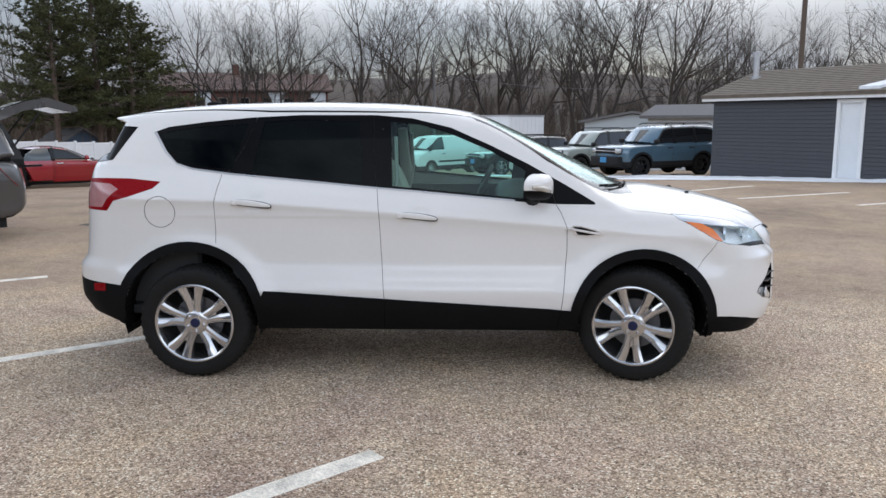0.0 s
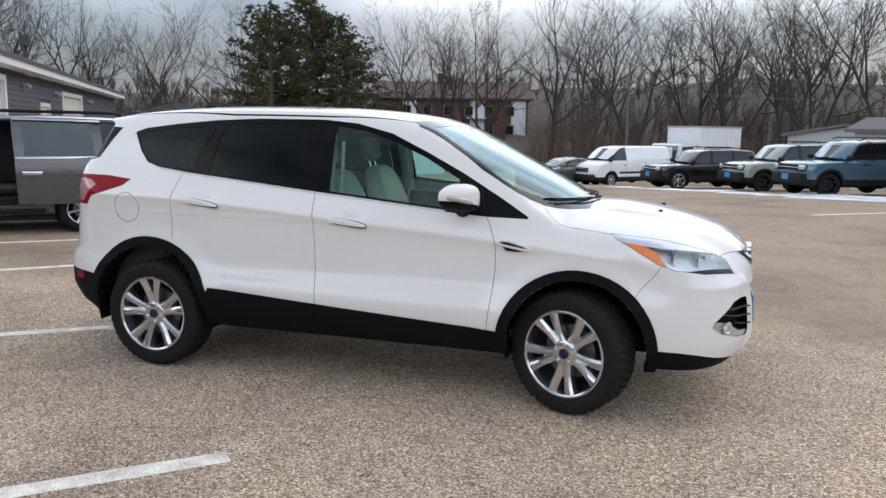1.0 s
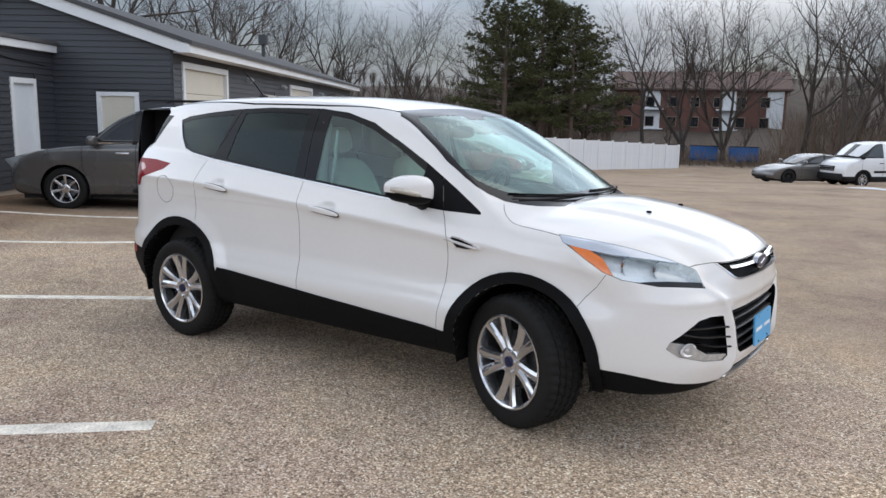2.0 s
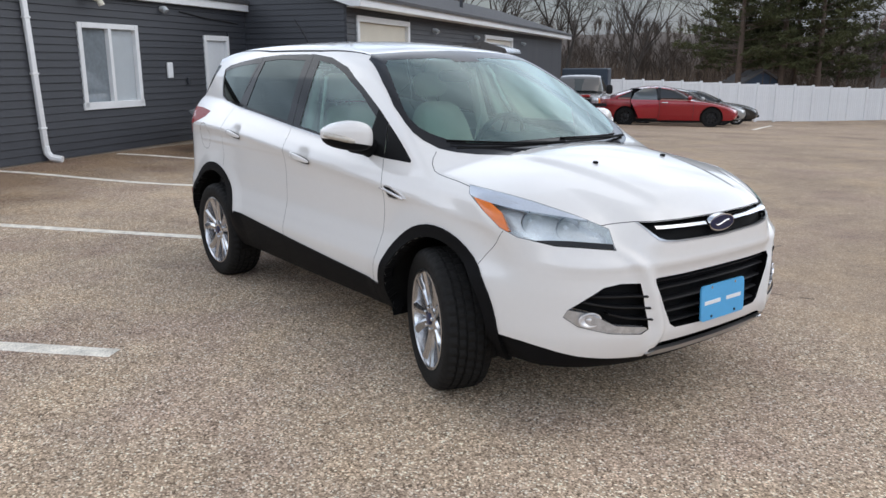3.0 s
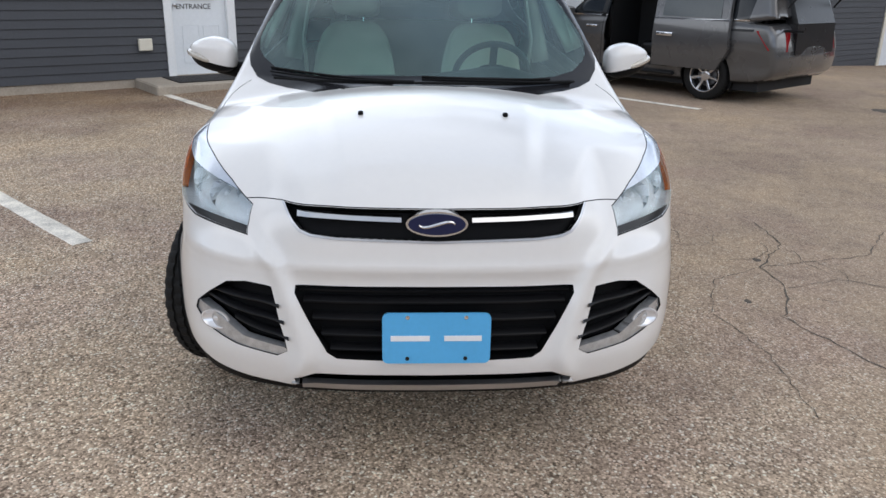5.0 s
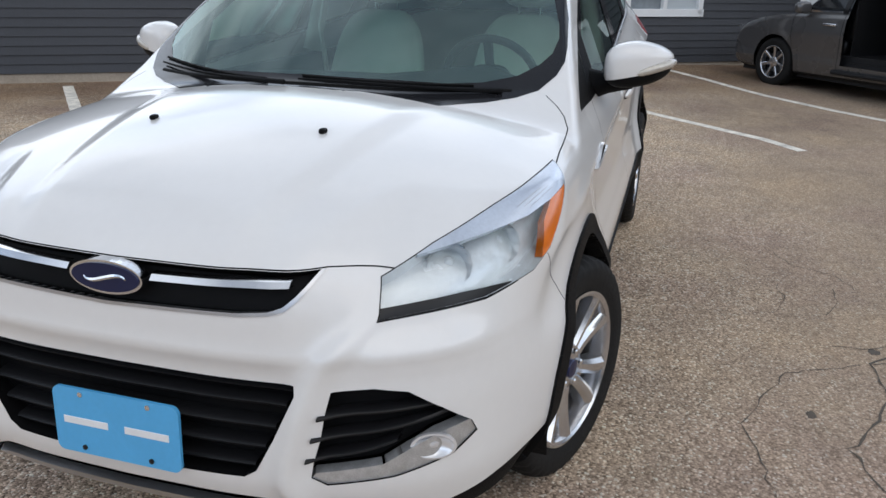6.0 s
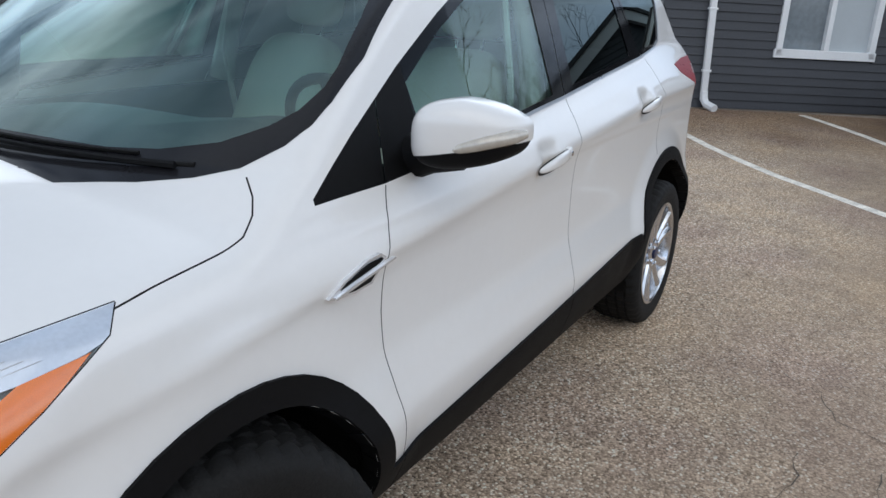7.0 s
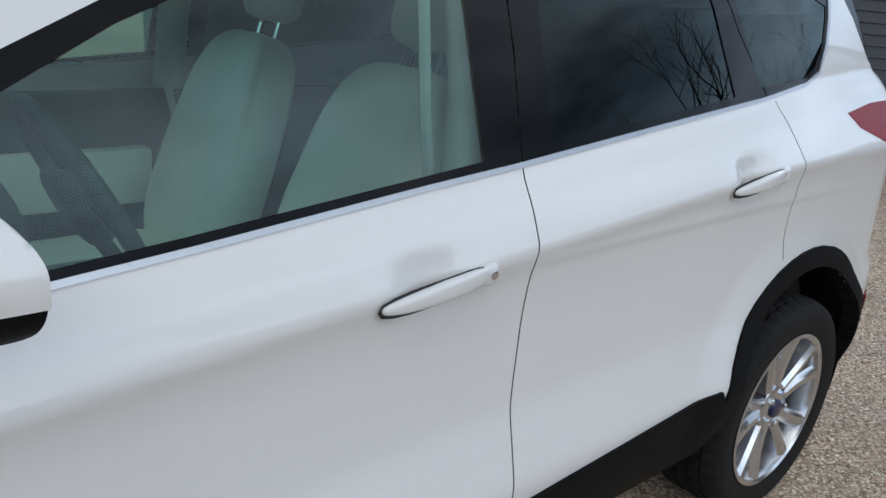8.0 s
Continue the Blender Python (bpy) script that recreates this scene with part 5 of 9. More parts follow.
    skin.seam(front_poly([(-0.562, 0.885), (-0.51, 0.891), (-0.444, 0.9), (-0.2, 0.898), (0, 0.897), (0.2, 0.898), (0.444, 0.9), (0.51, 0.891), (0.562, 0.885)]), FRONT, "gap", 0.0024, both=False)
    # Panels by their place, now that the gaps part them.
    skin.both(side_poly(seam_b + seam_a[::-1] + [(0.596, 1.083), (0.0, 1.137)]), SIDE, "?_front_door")
    skin.both(side_poly(seam_c + [(-1.05, 0.745), (-0.94, 0.6), (-0.905, 0.55)] + [(-0.18, 0.5)] + seam_b[:-1][::-1] + [(-0.672, 1.197)]), SIDE, "?_rear_door")
    skin.cut([(1.15, -0.7, 1), (1.176, -0.739, 1), (1.206, -0.766, 1), (1.25, -0.785, 1), (1.36, -0.79, 1), (1.45, -0.793, 1), (1.53, -0.798, 1), (1.72, -0.762, 1), (1.87, -0.705, 1), (2.128, -0.563, 1), (2.205, -0.43, 1), (2.26, 0, 1), (2.205, 0.43, 1), (2.128, 0.563, 1), (1.87, 0.705, 1), (1.72, 0.762, 1), (1.53, 0.798, 1), (1.45, 0.793, 1), (1.36, 0.79, 1), (1.25, 0.785, 1), (1.206, 0.766, 1), (1.176, 0.739, 1), (1.15, 0.7, 1), (1.25, 0.4, 1), (1.3, 0, 1), (1.25, -0.4, 1)], TOP, "hood", facing=0.35, where=lambda m: m[2] > 0.88)

    skin.take("body", "body", PAINT, car)
    skin.take("under", "underbody", PLASTIC, car, 0.0)
    skin.take("gap", "panel_gap", GAP_AND_SHADE, car, -0.006)
    skin.take("gasket", "lamp_gasket", RUBBER, car, -0.001)
    skin.take("ditch", "roof_ditch", RUBBER, car, -0.004)
    skin.take("hood", "hood", PAINT, car)
    skin.take("screen_edge", "windscreen_border", FRIT, car, 0.001)
    skin.take("screen", "windscreen", GLASS_FRONT, car, 0.0)
    skin.take("back_glass", "rear_window", GLASS_DARK, car, -0.002)
    for s in "lr":
        band = skin.take(s + "_band", "window_frame", BLACK_GLASS, car, -0.001)
        skin.take(s + "_sail", "sail_panel", PLASTIC, car, -0.001, label="matt black plastic")
        skin.take(s + "_rear_corner", "rear_corner_glass", BLACK_GLASS, car, 0.001)
        skin.take(s + "_trim", "window_trim", STRIP_GREY, car, 0.003, 0.008, "grey metal strip")
        fd = skin.take(s + "_front_door", "front_door", PAINT, car)
        rd = skin.take(s + "_rear_door", "rear_door", PAINT, car)
        skin.take(s + "_front_glass", "door_window", GLASS_SIDE, fd, -0.004)
        skin.take(s + "_rear_glass", "door_window", GLASS_DARK, rd, -0.004, label="dark tinted glass")
        skin.take(s + "_quarter_glass", "quarter_window", GLASS_DARK, car, -0.003, label="dark tinted glass")
        skin.take(s + "_sill", "sill_cladding", PLASTIC, car, 0.008, 0.02, "black plastic")
        for end in lips:
            skin.take("%s_%s_lip" % (s, end), "wheel_arch_trim", PLASTIC, car, 0.008, 0.05, "black plastic")
        pocket_faces = skin.take(s + "_pocket", "fog_pocket", GRILLE_BLACK, car, -0.045)
        sgn = 1 if s == "l" else -1
        skin.wall([(x, y * sgn, z) for x, y, z in pocket], (0.92, 0.38 * sgn, 0), 0.05, GRILLE_BLACK, pocket_faces)
        skin.take(s + "_fog", "fog_lamp", LENS_FOG, car, -0.004, 0.03)
        lens = skin.take(s + "_lamp", "headlamp", LENS, car, 0.0005, label="clear lens")
        for tag in ("_lamp", "_amber", "_brow", "_lamp_foot"):
            skin.take(s + tag, "lamp_bowl", LAMP_METAL, lens, -0.05)
        skin.take(s + "_brow", "lamp_brow", LENS_BROW, lens, -0.0005, 0.012, "pale blue-grey lens")
        skin.wall([(x, y * sgn, z) for x, y, z in lamp], (0.62, 0.74 * sgn, 0.25), 0.055, BOWL, lens)
        skin.take(s + "_lamp_foot", "lamp_foot", BLACK_GLOSS, lens, -0.004, 0.01)
        skin.take(s + "_amber", "turn_signal", AMBER, lens, 0.0005, 0.02, "orange reflector")
        tl = skin.take(s + "_tail", "tail_lamp", RED_LENS, car, 0.002, 0.01, "red lens")
        skin.take(s + "_tail_clear", "reverse_lens", PINK_LENS, tl, 0.002, 0.01)
    skin.take("rear_valance", "rear_valance", PLASTIC, car, 0.002, 0.01, "black plastic")
    skin.take("front_valance", "front_valance", PLASTIC, car, -0.012, 0.0, "black plastic")
    skin.take("chin", "chin_strip", SATIN, car, 0.006, 0.02, "silver strip")
    skin.take("chin_slot", "chin_slot", BLACK_GLOSS, car, -0.03)
    skin.take("upper_rim", "grille_rim", SATIN, car, 0.003, 0.02, "chrome rim")
    grille = skin.take("upper_mesh", "grille", GRILLE_BLACK, car, -0.03)
    skin.wall(front_poly([(y * 0.986, z + (0.007 if z < 0.86 else 0.003)) for y, z in upper]), FRONT, 0.035, GRILLE_BLACK, grille)
    low_grille = skin.take("lower_mesh", "lower_grille", GRILLE_BLACK, car, -0.05)
    skin.wall(front_poly(mouth), FRONT, 0.055, GRILLE_BLACK, low_grille)
    return car


def at_side(x, z, sgn=1):
    p, _ = on_shell([(x, 0.9 * sgn, z)], (0, sgn, 0))
    return p[0][1]


def at_front(y, z):
    p, _ = on_shell([(2.2, y, z)], FRONT)
    return p[0][0]


def at_top(x, y):
    p, _ = on_shell([(x, y, 1.5)], TOP)
    return p[0][2]


def build_wheel(parent, m, spokes=5, tyre_r=0.343, rim_r=0.239, wide=0.117, dark=False, paired=True, name="wheel"):
    """A wheel whose axle is y, outer side to +y: tyre, rim with spokes, hub cap, nuts, brake disc."""
    wheel = empty(name, m, parent)
    k, w, rr = tyre_r / 0.343, wide, rim_r
    bm = bmesh.new()
    prof = [(rr - 0.005, -w + 0.02), (rr + 0.03, -w + 0.004), (0.9 * tyre_r, -w), (0.965 * tyre_r, -w + 0.012), (tyre_r - 0.004, -w + 0.03)]
    for g in (-0.062, -0.022, 0.022, 0.062):
        g *= w / 0.117
        prof += [(tyre_r, g - 0.006), (tyre_r - 0.008, g - 0.004), (tyre_r - 0.008, g + 0.004), (tyre_r, g + 0.006)]
    prof += [(tyre_r - 0.004, w - 0.03), (0.965 * tyre_r, w - 0.012), (0.9 * tyre_r, w), (rr + 0.03, w - 0.004), (rr + 0.006, w - 0.012)]
    _, rings = add_lathe(bm, prof, 132)
    for j, ring in enumerate(rings[3:-3]):
        for i, v in enumerate(ring):
            if (i + j // 4) % 3 == 0:
                q = 1 - 0.008 / tyre_r
                v.co.x, v.co.z = v.co.x * q, v.co.z * q
    part("tyre", bm, TYRE, wheel, smooth=40)
    bm = bmesh.new()
    add_lathe(bm, [(rr + 0.004, w - 0.02), (rr + 0.004, w - 0.008), (rr - 0.004, w - 0.006), (rr - 0.012, w - 0.012), (rr - 0.018, w - 0.035), (rr - 0.025, -w + 0.03), (rr, -w + 0.02)], 72)
    metal = BLACK_GLOSS if dark else ALLOY
    if paired:
        # five arms: each is two ridged prongs with a sunk web between them, open towards the rim
        for i in range(5):
            mid = radians(72 * i + 90)
            out, tng = Vector((math.cos(mid), 0, math.sin(mid))), Vector((-math.sin(mid), 0, math.cos(mid)))
            inner = {}
            for sg in (-1, 1):
                rows = []
                for t in (0.0, 0.25, 0.5, 0.75, 1.0):
                    r = 0.05 + (rr - 0.01 - 0.05) * t
                    lat = sg * (0.017 + 0.04 * t ** 1.7)
                    hw = 0.0205 + 0.004 * t + 0.007 * t ** 3
                    y1 = w - 0.034 + 0.02 * t ** 1.6
                    c = out * math.sqrt(max(r * r - lat * lat, 0)) + tng * lat
                    rows.append([bm.verts.new(c + tng * hw * q * sg + Vector((0, y, 0))) for q, y in ((-1.2, y1 - 0.045), (-1, y1 - 0.012), (-0.35, y1 + 0.002), (0.45, y1 + 0.004), (1, y1 - 0.006), (1.15, y1 - 0.045))])
                for p, q in zip(rows, rows[1:]):
                    for n in range(5):
                        bm.faces.new((p[n], p[n + 1], q[n + 1], q[n]))
                inner[sg] = rows
            web = [[bm.verts.new(v.co + Vector((0, -0.003, 0))) for v in (inner[-1][j][1], inner[1][j][1])] for j in range(3)]
            for p, q in zip(web, web[1:]):
                bm.faces.new((p[0], p[1], q[1], q[0]))
            deep = [bm.verts.new(v.co + Vector((0, -0.03, 0))) for v in web[-1]]
            bm.faces.new((web[-1][0], web[-1][1], deep[1], deep[0]))
    else:
        arms = [(360 / spokes * i, 360 / spokes * i) for i in range(spokes)]
        for a0, a1 in arms:
            a0, a1 = radians(a0 + 90), radians(a1 + 90)
            r0, r1 = 0.045 * k, rr - 0.012
            rows = []
            for t in (0.0, 0.35, 0.7, 1.0):
                r, a = r0 + (r1 - r0) * t, a0 + (a1 - a0) * t
                c = Vector((math.cos(a) * r, 0, math.sin(a) * r))
                tng = Vector((-math.sin(a), 0, math.cos(a)))
                hw = (0.0185 + 0.0065 * t) * k * 0.9
                y1 = w - 0.034 + 0.018 * t * t
                rows.append([bm.verts.new(c + tng * hw * s + Vector((0, y, 0))) for s, y in ((-1.15, y1 - 0.04), (-1, y1 - 0.004), (-0.55, y1 + 0.004), (0.55, y1 + 0.004), (1, y1 - 0.004), (1.15, y1 - 0.04))])
            for p, q in zip(rows, rows[1:]):
                for n in range(5):
                    bm.faces.new((p[n], p[n + 1], q[n + 1], q[n]))
    add_lathe(bm, [(0.074 * k, w - 0.07), (0.074 * k, w - 0.034), (0.066 * k, w - 0.028), (0.034 * k, w - 0.026), (0.0, w - 0.026)], 40)
    part("rim", bm, metal, wheel, "" if dark else "polished alloy rim", smooth=35)
    if paired:
        bm = bmesh.new()
        add_lathe(bm, [(0.029, w - 0.03), (0.029, w - 0.02), (0.026, w - 0.017), (0.0, w - 0.015)], 28)
        part("hub_cap", bm, CAP_BLUE, wheel, "dark blue cap", smooth=40)
        for i in range(5):
            a = radians(72 * i + 54)
            bm = bmesh.new()
            add_lathe(bm, [(0.0095, -0.01), (0.0095, 0.012), (0.006, 0.016), (0, 0.016)], 6, m=Matrix.Translation((0.053 * math.cos(a), w - 0.03, 0.053 * math.sin(a))))
            part("wheel_nut", bm, CHROME, wheel)
    bm = bmesh.new()
    add_lathe(bm, [(0, w - 0.1), (0.15 * k, w - 0.1), (0.15 * k, w - 0.12), (0.0, w - 0.12)], 40)
    part("brake_disc", bm, STEEL, wheel, smooth=30)
    bm = bmesh.new()
    add_lathe(bm, [(0, w - 0.135), (rr - 0.02, w - 0.135), (rr - 0.02, w - 0.15), (0, w - 0.15)], 40)
    part("wheel_back", bm, RUBBER, wheel, smooth=30)
    return wheel


def part_by_part(ob):
    """Makes each loose piece of a mesh an object of its own."""
    bm = bmesh.new()
    bm.from_mesh(ob.data)
    bm.verts.ensure_lookup_table()
    seen, groups = set(), []
    for v in bm.verts:
        if v.index in seen:
            continue
        stack, got = [v], []
        seen.add(v.index)
        while stack:
            a = stack.pop()
            got.append(a.index)
            for e in a.link_edges:
                b = e.other_vert(a)
                if b.index not in seen:
                    seen.add(b.index)
                    stack.append(b)
        groups.append(set(got))
    name, mat, parent = ob.name, ob.data.materials[0], ob.parent
    for g in groups:
        faces = [[v.index for v in f.verts] for f in bm.faces if f.verts[0].index in g]
        if not faces:
            continue
        order = {n: i for i, n in enumerate(sorted(g))}
        me = bpy.data.meshes.new(name)
        me.from_pydata([bm.verts[n].co[:] for n in sorted(g)], [], [[order[n] for n in f] for f in faces])
        me.polygons.foreach_set("use_smooth", [True] * len(me.polygons))
        link(name, me, mat, parent)
    bm.free()
    bpy.data.objects.remove(ob)


def build_seat(parent, m):
    seat = empty("front_seat", m, parent)
    bm = bmesh.new()
    add_blob(bm, (0.0, 0, 0.0), (0.27, 0.26, 0.085), 4, 24, 14)
    part("cushion", bm, LEATHER, seat, "cream leather", smooth=60)
    bm = bmesh.new()
    got = add_blob(bm, (0, 0, 0.33), (0.075, 0.25, 0.36), 4, 28, 18)
    for v in got:
        v.co.x += 0.035 * (v.co.y / 0.25) ** 2 * (1 if v.co.x > 0 else 0.3)
        v.co.y *= 1 - 0.25 * max(0, (v.co.z - 0.25) / 0.45)
    bmesh.ops.transform(bm, matrix=pose(-0.24, 0, 0.02, 0, -20, 0), verts=bm.verts)
    part("backrest", bm, LEATHER, seat, "cream leather", smooth=60)
    bm = bmesh.new()
    add_blob(bm, (0, 0, 0), (0.045, 0.13, 0.085), 3.4, 24, 14)
    bmesh.ops.transform(bm, matrix=pose(-0.515, 0, 0.79, 0, -16, 0), verts=bm.verts)
    part("headrest", bm, LEATHER, seat, "cream leather", smooth=60)
    for y in (-0.05, 0.05):
        bm = bmesh.new()
        add_tube(bm, [(-0.47, y, 0.62), (-0.51, y, 0.74)], 0.007, 8)
        part("headrest_post", bm, CHROME, seat)
    return seat


def furnish_car(car):
    # Wheels: the front ones are turned to the car's right.
    turn = -19
    build_wheel(car, pose(-1.345, 0.778, 0.343, 0, 12, 0))
    build_wheel(car, pose(-1.345, -0.778, 0.343, 0, 5, 180))
    build_wheel(car, pose(1.345, 0.775, 0.343, 0, 20, turn))
    build_wheel(car, pose(1.335, -0.775, 0.343, 0, 33, 180 + turn))
    for x, r in ((-1.365, 0.425), (1.36, 0.395)):
        for sgn in (1, -1):
            bm = bmesh.new()
            ring = arc(x, 0.375, r, -15, 195, 24)
            a = [bm.verts.new((px, 0.855 * sgn, pz)) for px, pz in ring]
            b = [bm.verts.new((px, 0.42 * sgn, pz)) for px, pz in ring]
            for i in range(24):
                bm.faces.new((a[i], a[i + 1], b[i + 1], b[i]))
            bm.faces.new(b)
            part("wheel_well", bm, RUBBER, car, smooth=60)
    # Door handles with the lock, side vents, mirrors.
    for sgn in (1, -1):
        for (hx, hz), front in zip(CUPS, (False, True)):
            bm = bmesh.new()
            y = at_side(hx + 0.115, hz - 0.01, sgn)
            got = add_blob(bm, (hx, 0, hz - 0.008), (0.112, 0.012, 0.0175), 3.0, 28, 12)
            for v in got:
                t = (v.co.x - hx) / 0.112
                v.co.z = hz - 0.008 + (v.co.z - hz + 0.008) * (1 - 0.25 * max(0, t))
                v.co.z += 0.012 * -t + 0.006 * (1 - t * t)
                v.co.y = abs(y) * sgn + (v.co.y + 0.02 - 0.016 * t * t) * sgn
                v.co.x -= 0.01
            handle = part("door_handle", bm, PAINT, car, smooth=60)
            # flat dark ring that paints the shadow line round the handle
            bm = bmesh.new()
            for v in add_blob(bm, (hx - 0.009, 0, hz - 0.0095), (0.116, 0.003, 0.0208), 3.0, 28, 8):
                t = (v.co.x - hx + 0.01) / 0.112
                v.co.z += 0.012 * -t + 0.006 * (1 - t * t)
                v.co.y = abs(y) * sgn + (v.co.y + 0.016 - 0.013 * t * t) * sgn
            part("handle_gap", bm, GAP_AND_SHADE, handle, "dark gap", smooth=60)
            for ex in (-0.118,):
                bm = bmesh.new()
                ey = abs(at_side(hx + ex, hz - 0.01 - 0.1 * ex, sgn))
                add_blob(bm, (hx + ex, (ey + 0.004) * sgn, hz - 0.01 - 0.1 * ex), (0.021, 0.013, 0.02), 3, 18, 10)
                part("handle_base", bm, PAINT, car, smooth=60)
            if front:
                bm = bmesh.new()
                ly = abs(at_side(hx - 0.112, hz + 0.004, sgn))
                add_lathe(bm, [(0.008, ly), (0.008, ly + 0.019), (0.006, ly + 0.02), (0, ly + 0.02)], 20, m=Matrix.Translation((hx - 0.12, 0, hz + 0.003)) @ Matrix.Diagonal((1, sgn, 1, 1)))
                if sgn > 0:
                    part("door_lock", bm, CHROME, car, smooth=40)
                else:
                    bm.free()
        vent = [(1.112, 0.897), (1.07, 0.923), (0.985, 0.944), (0.94, 0.947), (0.925, 0.937), (0.945, 0.905), (0.96, 0.885), (1.02, 0.882), (1.085, 0.888)]

        def on(a, b, h):
            return (a, at_side(a, b, sgn) + h * sgn, b)
        bm = bmesh.new()
        add_prism(bm, vent, -0.01, 0.009, on)
        frame_ob = part("side_vent", bm, BRIGHT_TRIM, car, "chrome fender vent", smooth=30)
        for cell in ([(1.078, 0.9075), (1.062, 0.917), (0.985, 0.937), (0.942, 0.94), (0.936, 0.935), (0.95, 0.929)], [(1.075, 0.8935), (1.02, 0.888), (0.968, 0.891), (0.952, 0.91), (0.957, 0.914), (1.03, 0.902)]):
            bm = bmesh.new()
            add_prism(bm, cell, 0.004, 0.0098, on)
            part("vent_mesh", bm, GRILLE_BLACK, frame_ob)
        bm = bmesh.new()
        add_prism(bm, [(1.095, 0.897), (0.9, 0.931), (0.893, 0.926), (0.93, 0.919), (1.09, 0.89)], 0.006, 0.015, on)
        part("vent_bar", bm, BRIGHT_TRIM, frame_ob)
        # mirror
        mir = empty("side_mirror", pose(0, 0, 0), car)
        for nm, lo, mat in (("mirror_shell", True, PAINT), ("mirror_foot", False, PLASTIC)):
            bm = bmesh.new()
            got = add_blob(bm, (0, 0, 0), (0.084, 0.112, 0.078), 3.1, 40, 26)
            for v in got:
                t = v.co.y / 0.112
                v.co.x -= 0.05 * t + 0.02 * t * t
                v.co.z *= 1.0 - (0.42 if v.co.z > 0 else 0.2) * max(0, t + 0.15) ** 1.3
                v.co.x = max(v.co.x, -0.036 - 0.045 * t)
                v.co.z += 0.01 * t
            cutz = -0.032
            bmesh.ops.bisect_plane(bm, geom=list(bm.verts) + list(bm.edges) + list(bm.faces), plane_co=(0, 0, cutz), plane_no=(0, 0.2 if lo else -0.2, 1 if not lo else -1), clear_outer=True)
            bmesh.ops.transform(bm, matrix=Matrix.Diagonal((1, sgn, 1, 1)) @ Matrix.Translation((0.715, 0.94, 1.178)) @ Matrix.Scale(1.0 if lo else 0.975, 4), verts=bm.verts)
            part(nm, bm, mat, mir, smooth=70)
        bm = bmesh.new()
        ring = []
        for t in (-0.1, 0.1, 0.3, 0.5, 0.7, 0.85, 0.96):
            z = -0.032 + 0.2 * 0.118 * t
            front = 0.084 * max(0.0, 1 - abs(t) ** 2.9 - abs(z / 0.078) ** 2.9) ** (1 / 2.9)
            ring.append((0.715 + front - 0.05 * t - 0.02 * t * t - 0.006, (0.94 + 0.118 * t) * sgn, 1.178 + z * (1 - 0.2 * max(0, t)) + 0.006 + 0.01 * t))
        add_tube(bm, ring, [0.003, 0.012, 0.015, 0.016, 0.016, 0.016, 0.01], 8)
        part("mirror_signal", bm, SIGNAL, mir, "clear beige turn signal strip", smooth=60)
        bm = bmesh.new()
        add_tube(bm, [(0.70, 0.78 * sgn, 1.1), (0.705, 0.84 * sgn, 1.108), (0.71, 0.92 * sgn, 1.122)], [0.055, 0.036, 0.03], 12)
        part("mirror_arm", bm, PLASTIC, mir, smooth=60)
        bm = bmesh.new()
        add_prism(bm, [(-1.985, 0.53), (-1.9, 0.535), (-1.9, 0.585), (-1.985, 0.575)], -0.01, 0.008, on)
        part("rear_reflector", bm, RED_LENS, car)
    # Nose: badge, grille bars, number plate with bars for its writing, slats.
    bx = at_front(0, 0.862) + 0.004
    for nm, sy, sz, h, mat in (("badge", 0.088, 0.037, 0.006, CHROME), ("badge_field", 0.081, 0.031, 0.009, CAP_BLUE)):
        bm = bmesh.new()
        add_prism(bm, [(sy * math.cos(2 * math.pi * i / 40), sz * math.sin(2 * math.pi * i / 40)) for i in range(40)], -0.02, h, lambda a, b, h: (bx + h, a, 0.862 + b))
        ob = part(nm, bm, mat, car if nm == "badge" else ob)
    bm = bmesh.new()
    add_tube(bm, [(bx + 0.009, 0.05 * math.cos(q), 0.862 + 0.008 * math.sin(2 * q)) for q in (math.pi * i / 16 for i in range(17))], [0.002 + 0.003 * math.sin(math.pi * i / 16) for i in range(17)], 6)
    part("badge_mark", bm, CHROME, ob)
    for sgn in (1, -1):
        bm = bmesh.new()
        ys = np.linspace(0.1, 0.395, 10)
        rows = []
        for y in ys:
            x = at_front(y * sgn, 0.866) + 0.002
            rows.append([bm.verts.new((x + dx, y * sgn, 0.868 + 0.012 * (y / 0.4) + dz)) for dx, dz in ((-0.02, -0.008), (0.006, -0.0055), (-0.004, 0.0055), (-0.02, 0.008))])
        for p, q in zip(rows, rows[1:]):
            for n in range(3):
                bm.faces.new((p[n], p[n + 1], q[n + 1], q[n]))
        part("grille_bar", bm, CHROME, car, "chrome bar", smooth=30)
        for z0, y0, y1 in ((0.655, 0.0, 0.395), (0.62, 0.0, 0.385), (0.567, 0.0, 0.36), (0.517, 0.0, 0.335), (0.47, 0.0, 0.31)):
            bm = bmesh.new()
            rows = []
            for y in np.linspace(y0, y1, 9):
                x = at_front(y * sgn, z0) - 0.022
                rows.append([bm.verts.new((x + dx, y * sgn, z0 + dz)) for dx, dz in ((-0.03, -0.006), (0.006, -0.005), (0.01, 0.001), (0.004, 0.006), (-0.03, 0.009))])
            for p, q in zip(rows, rows[1:]):
                for n in range(4):
                    bm.faces.new((p[n], p[n + 1], q[n + 1], q[n]))
            part("grille_slat", bm, BLACK_SLAT, car, smooth=50)
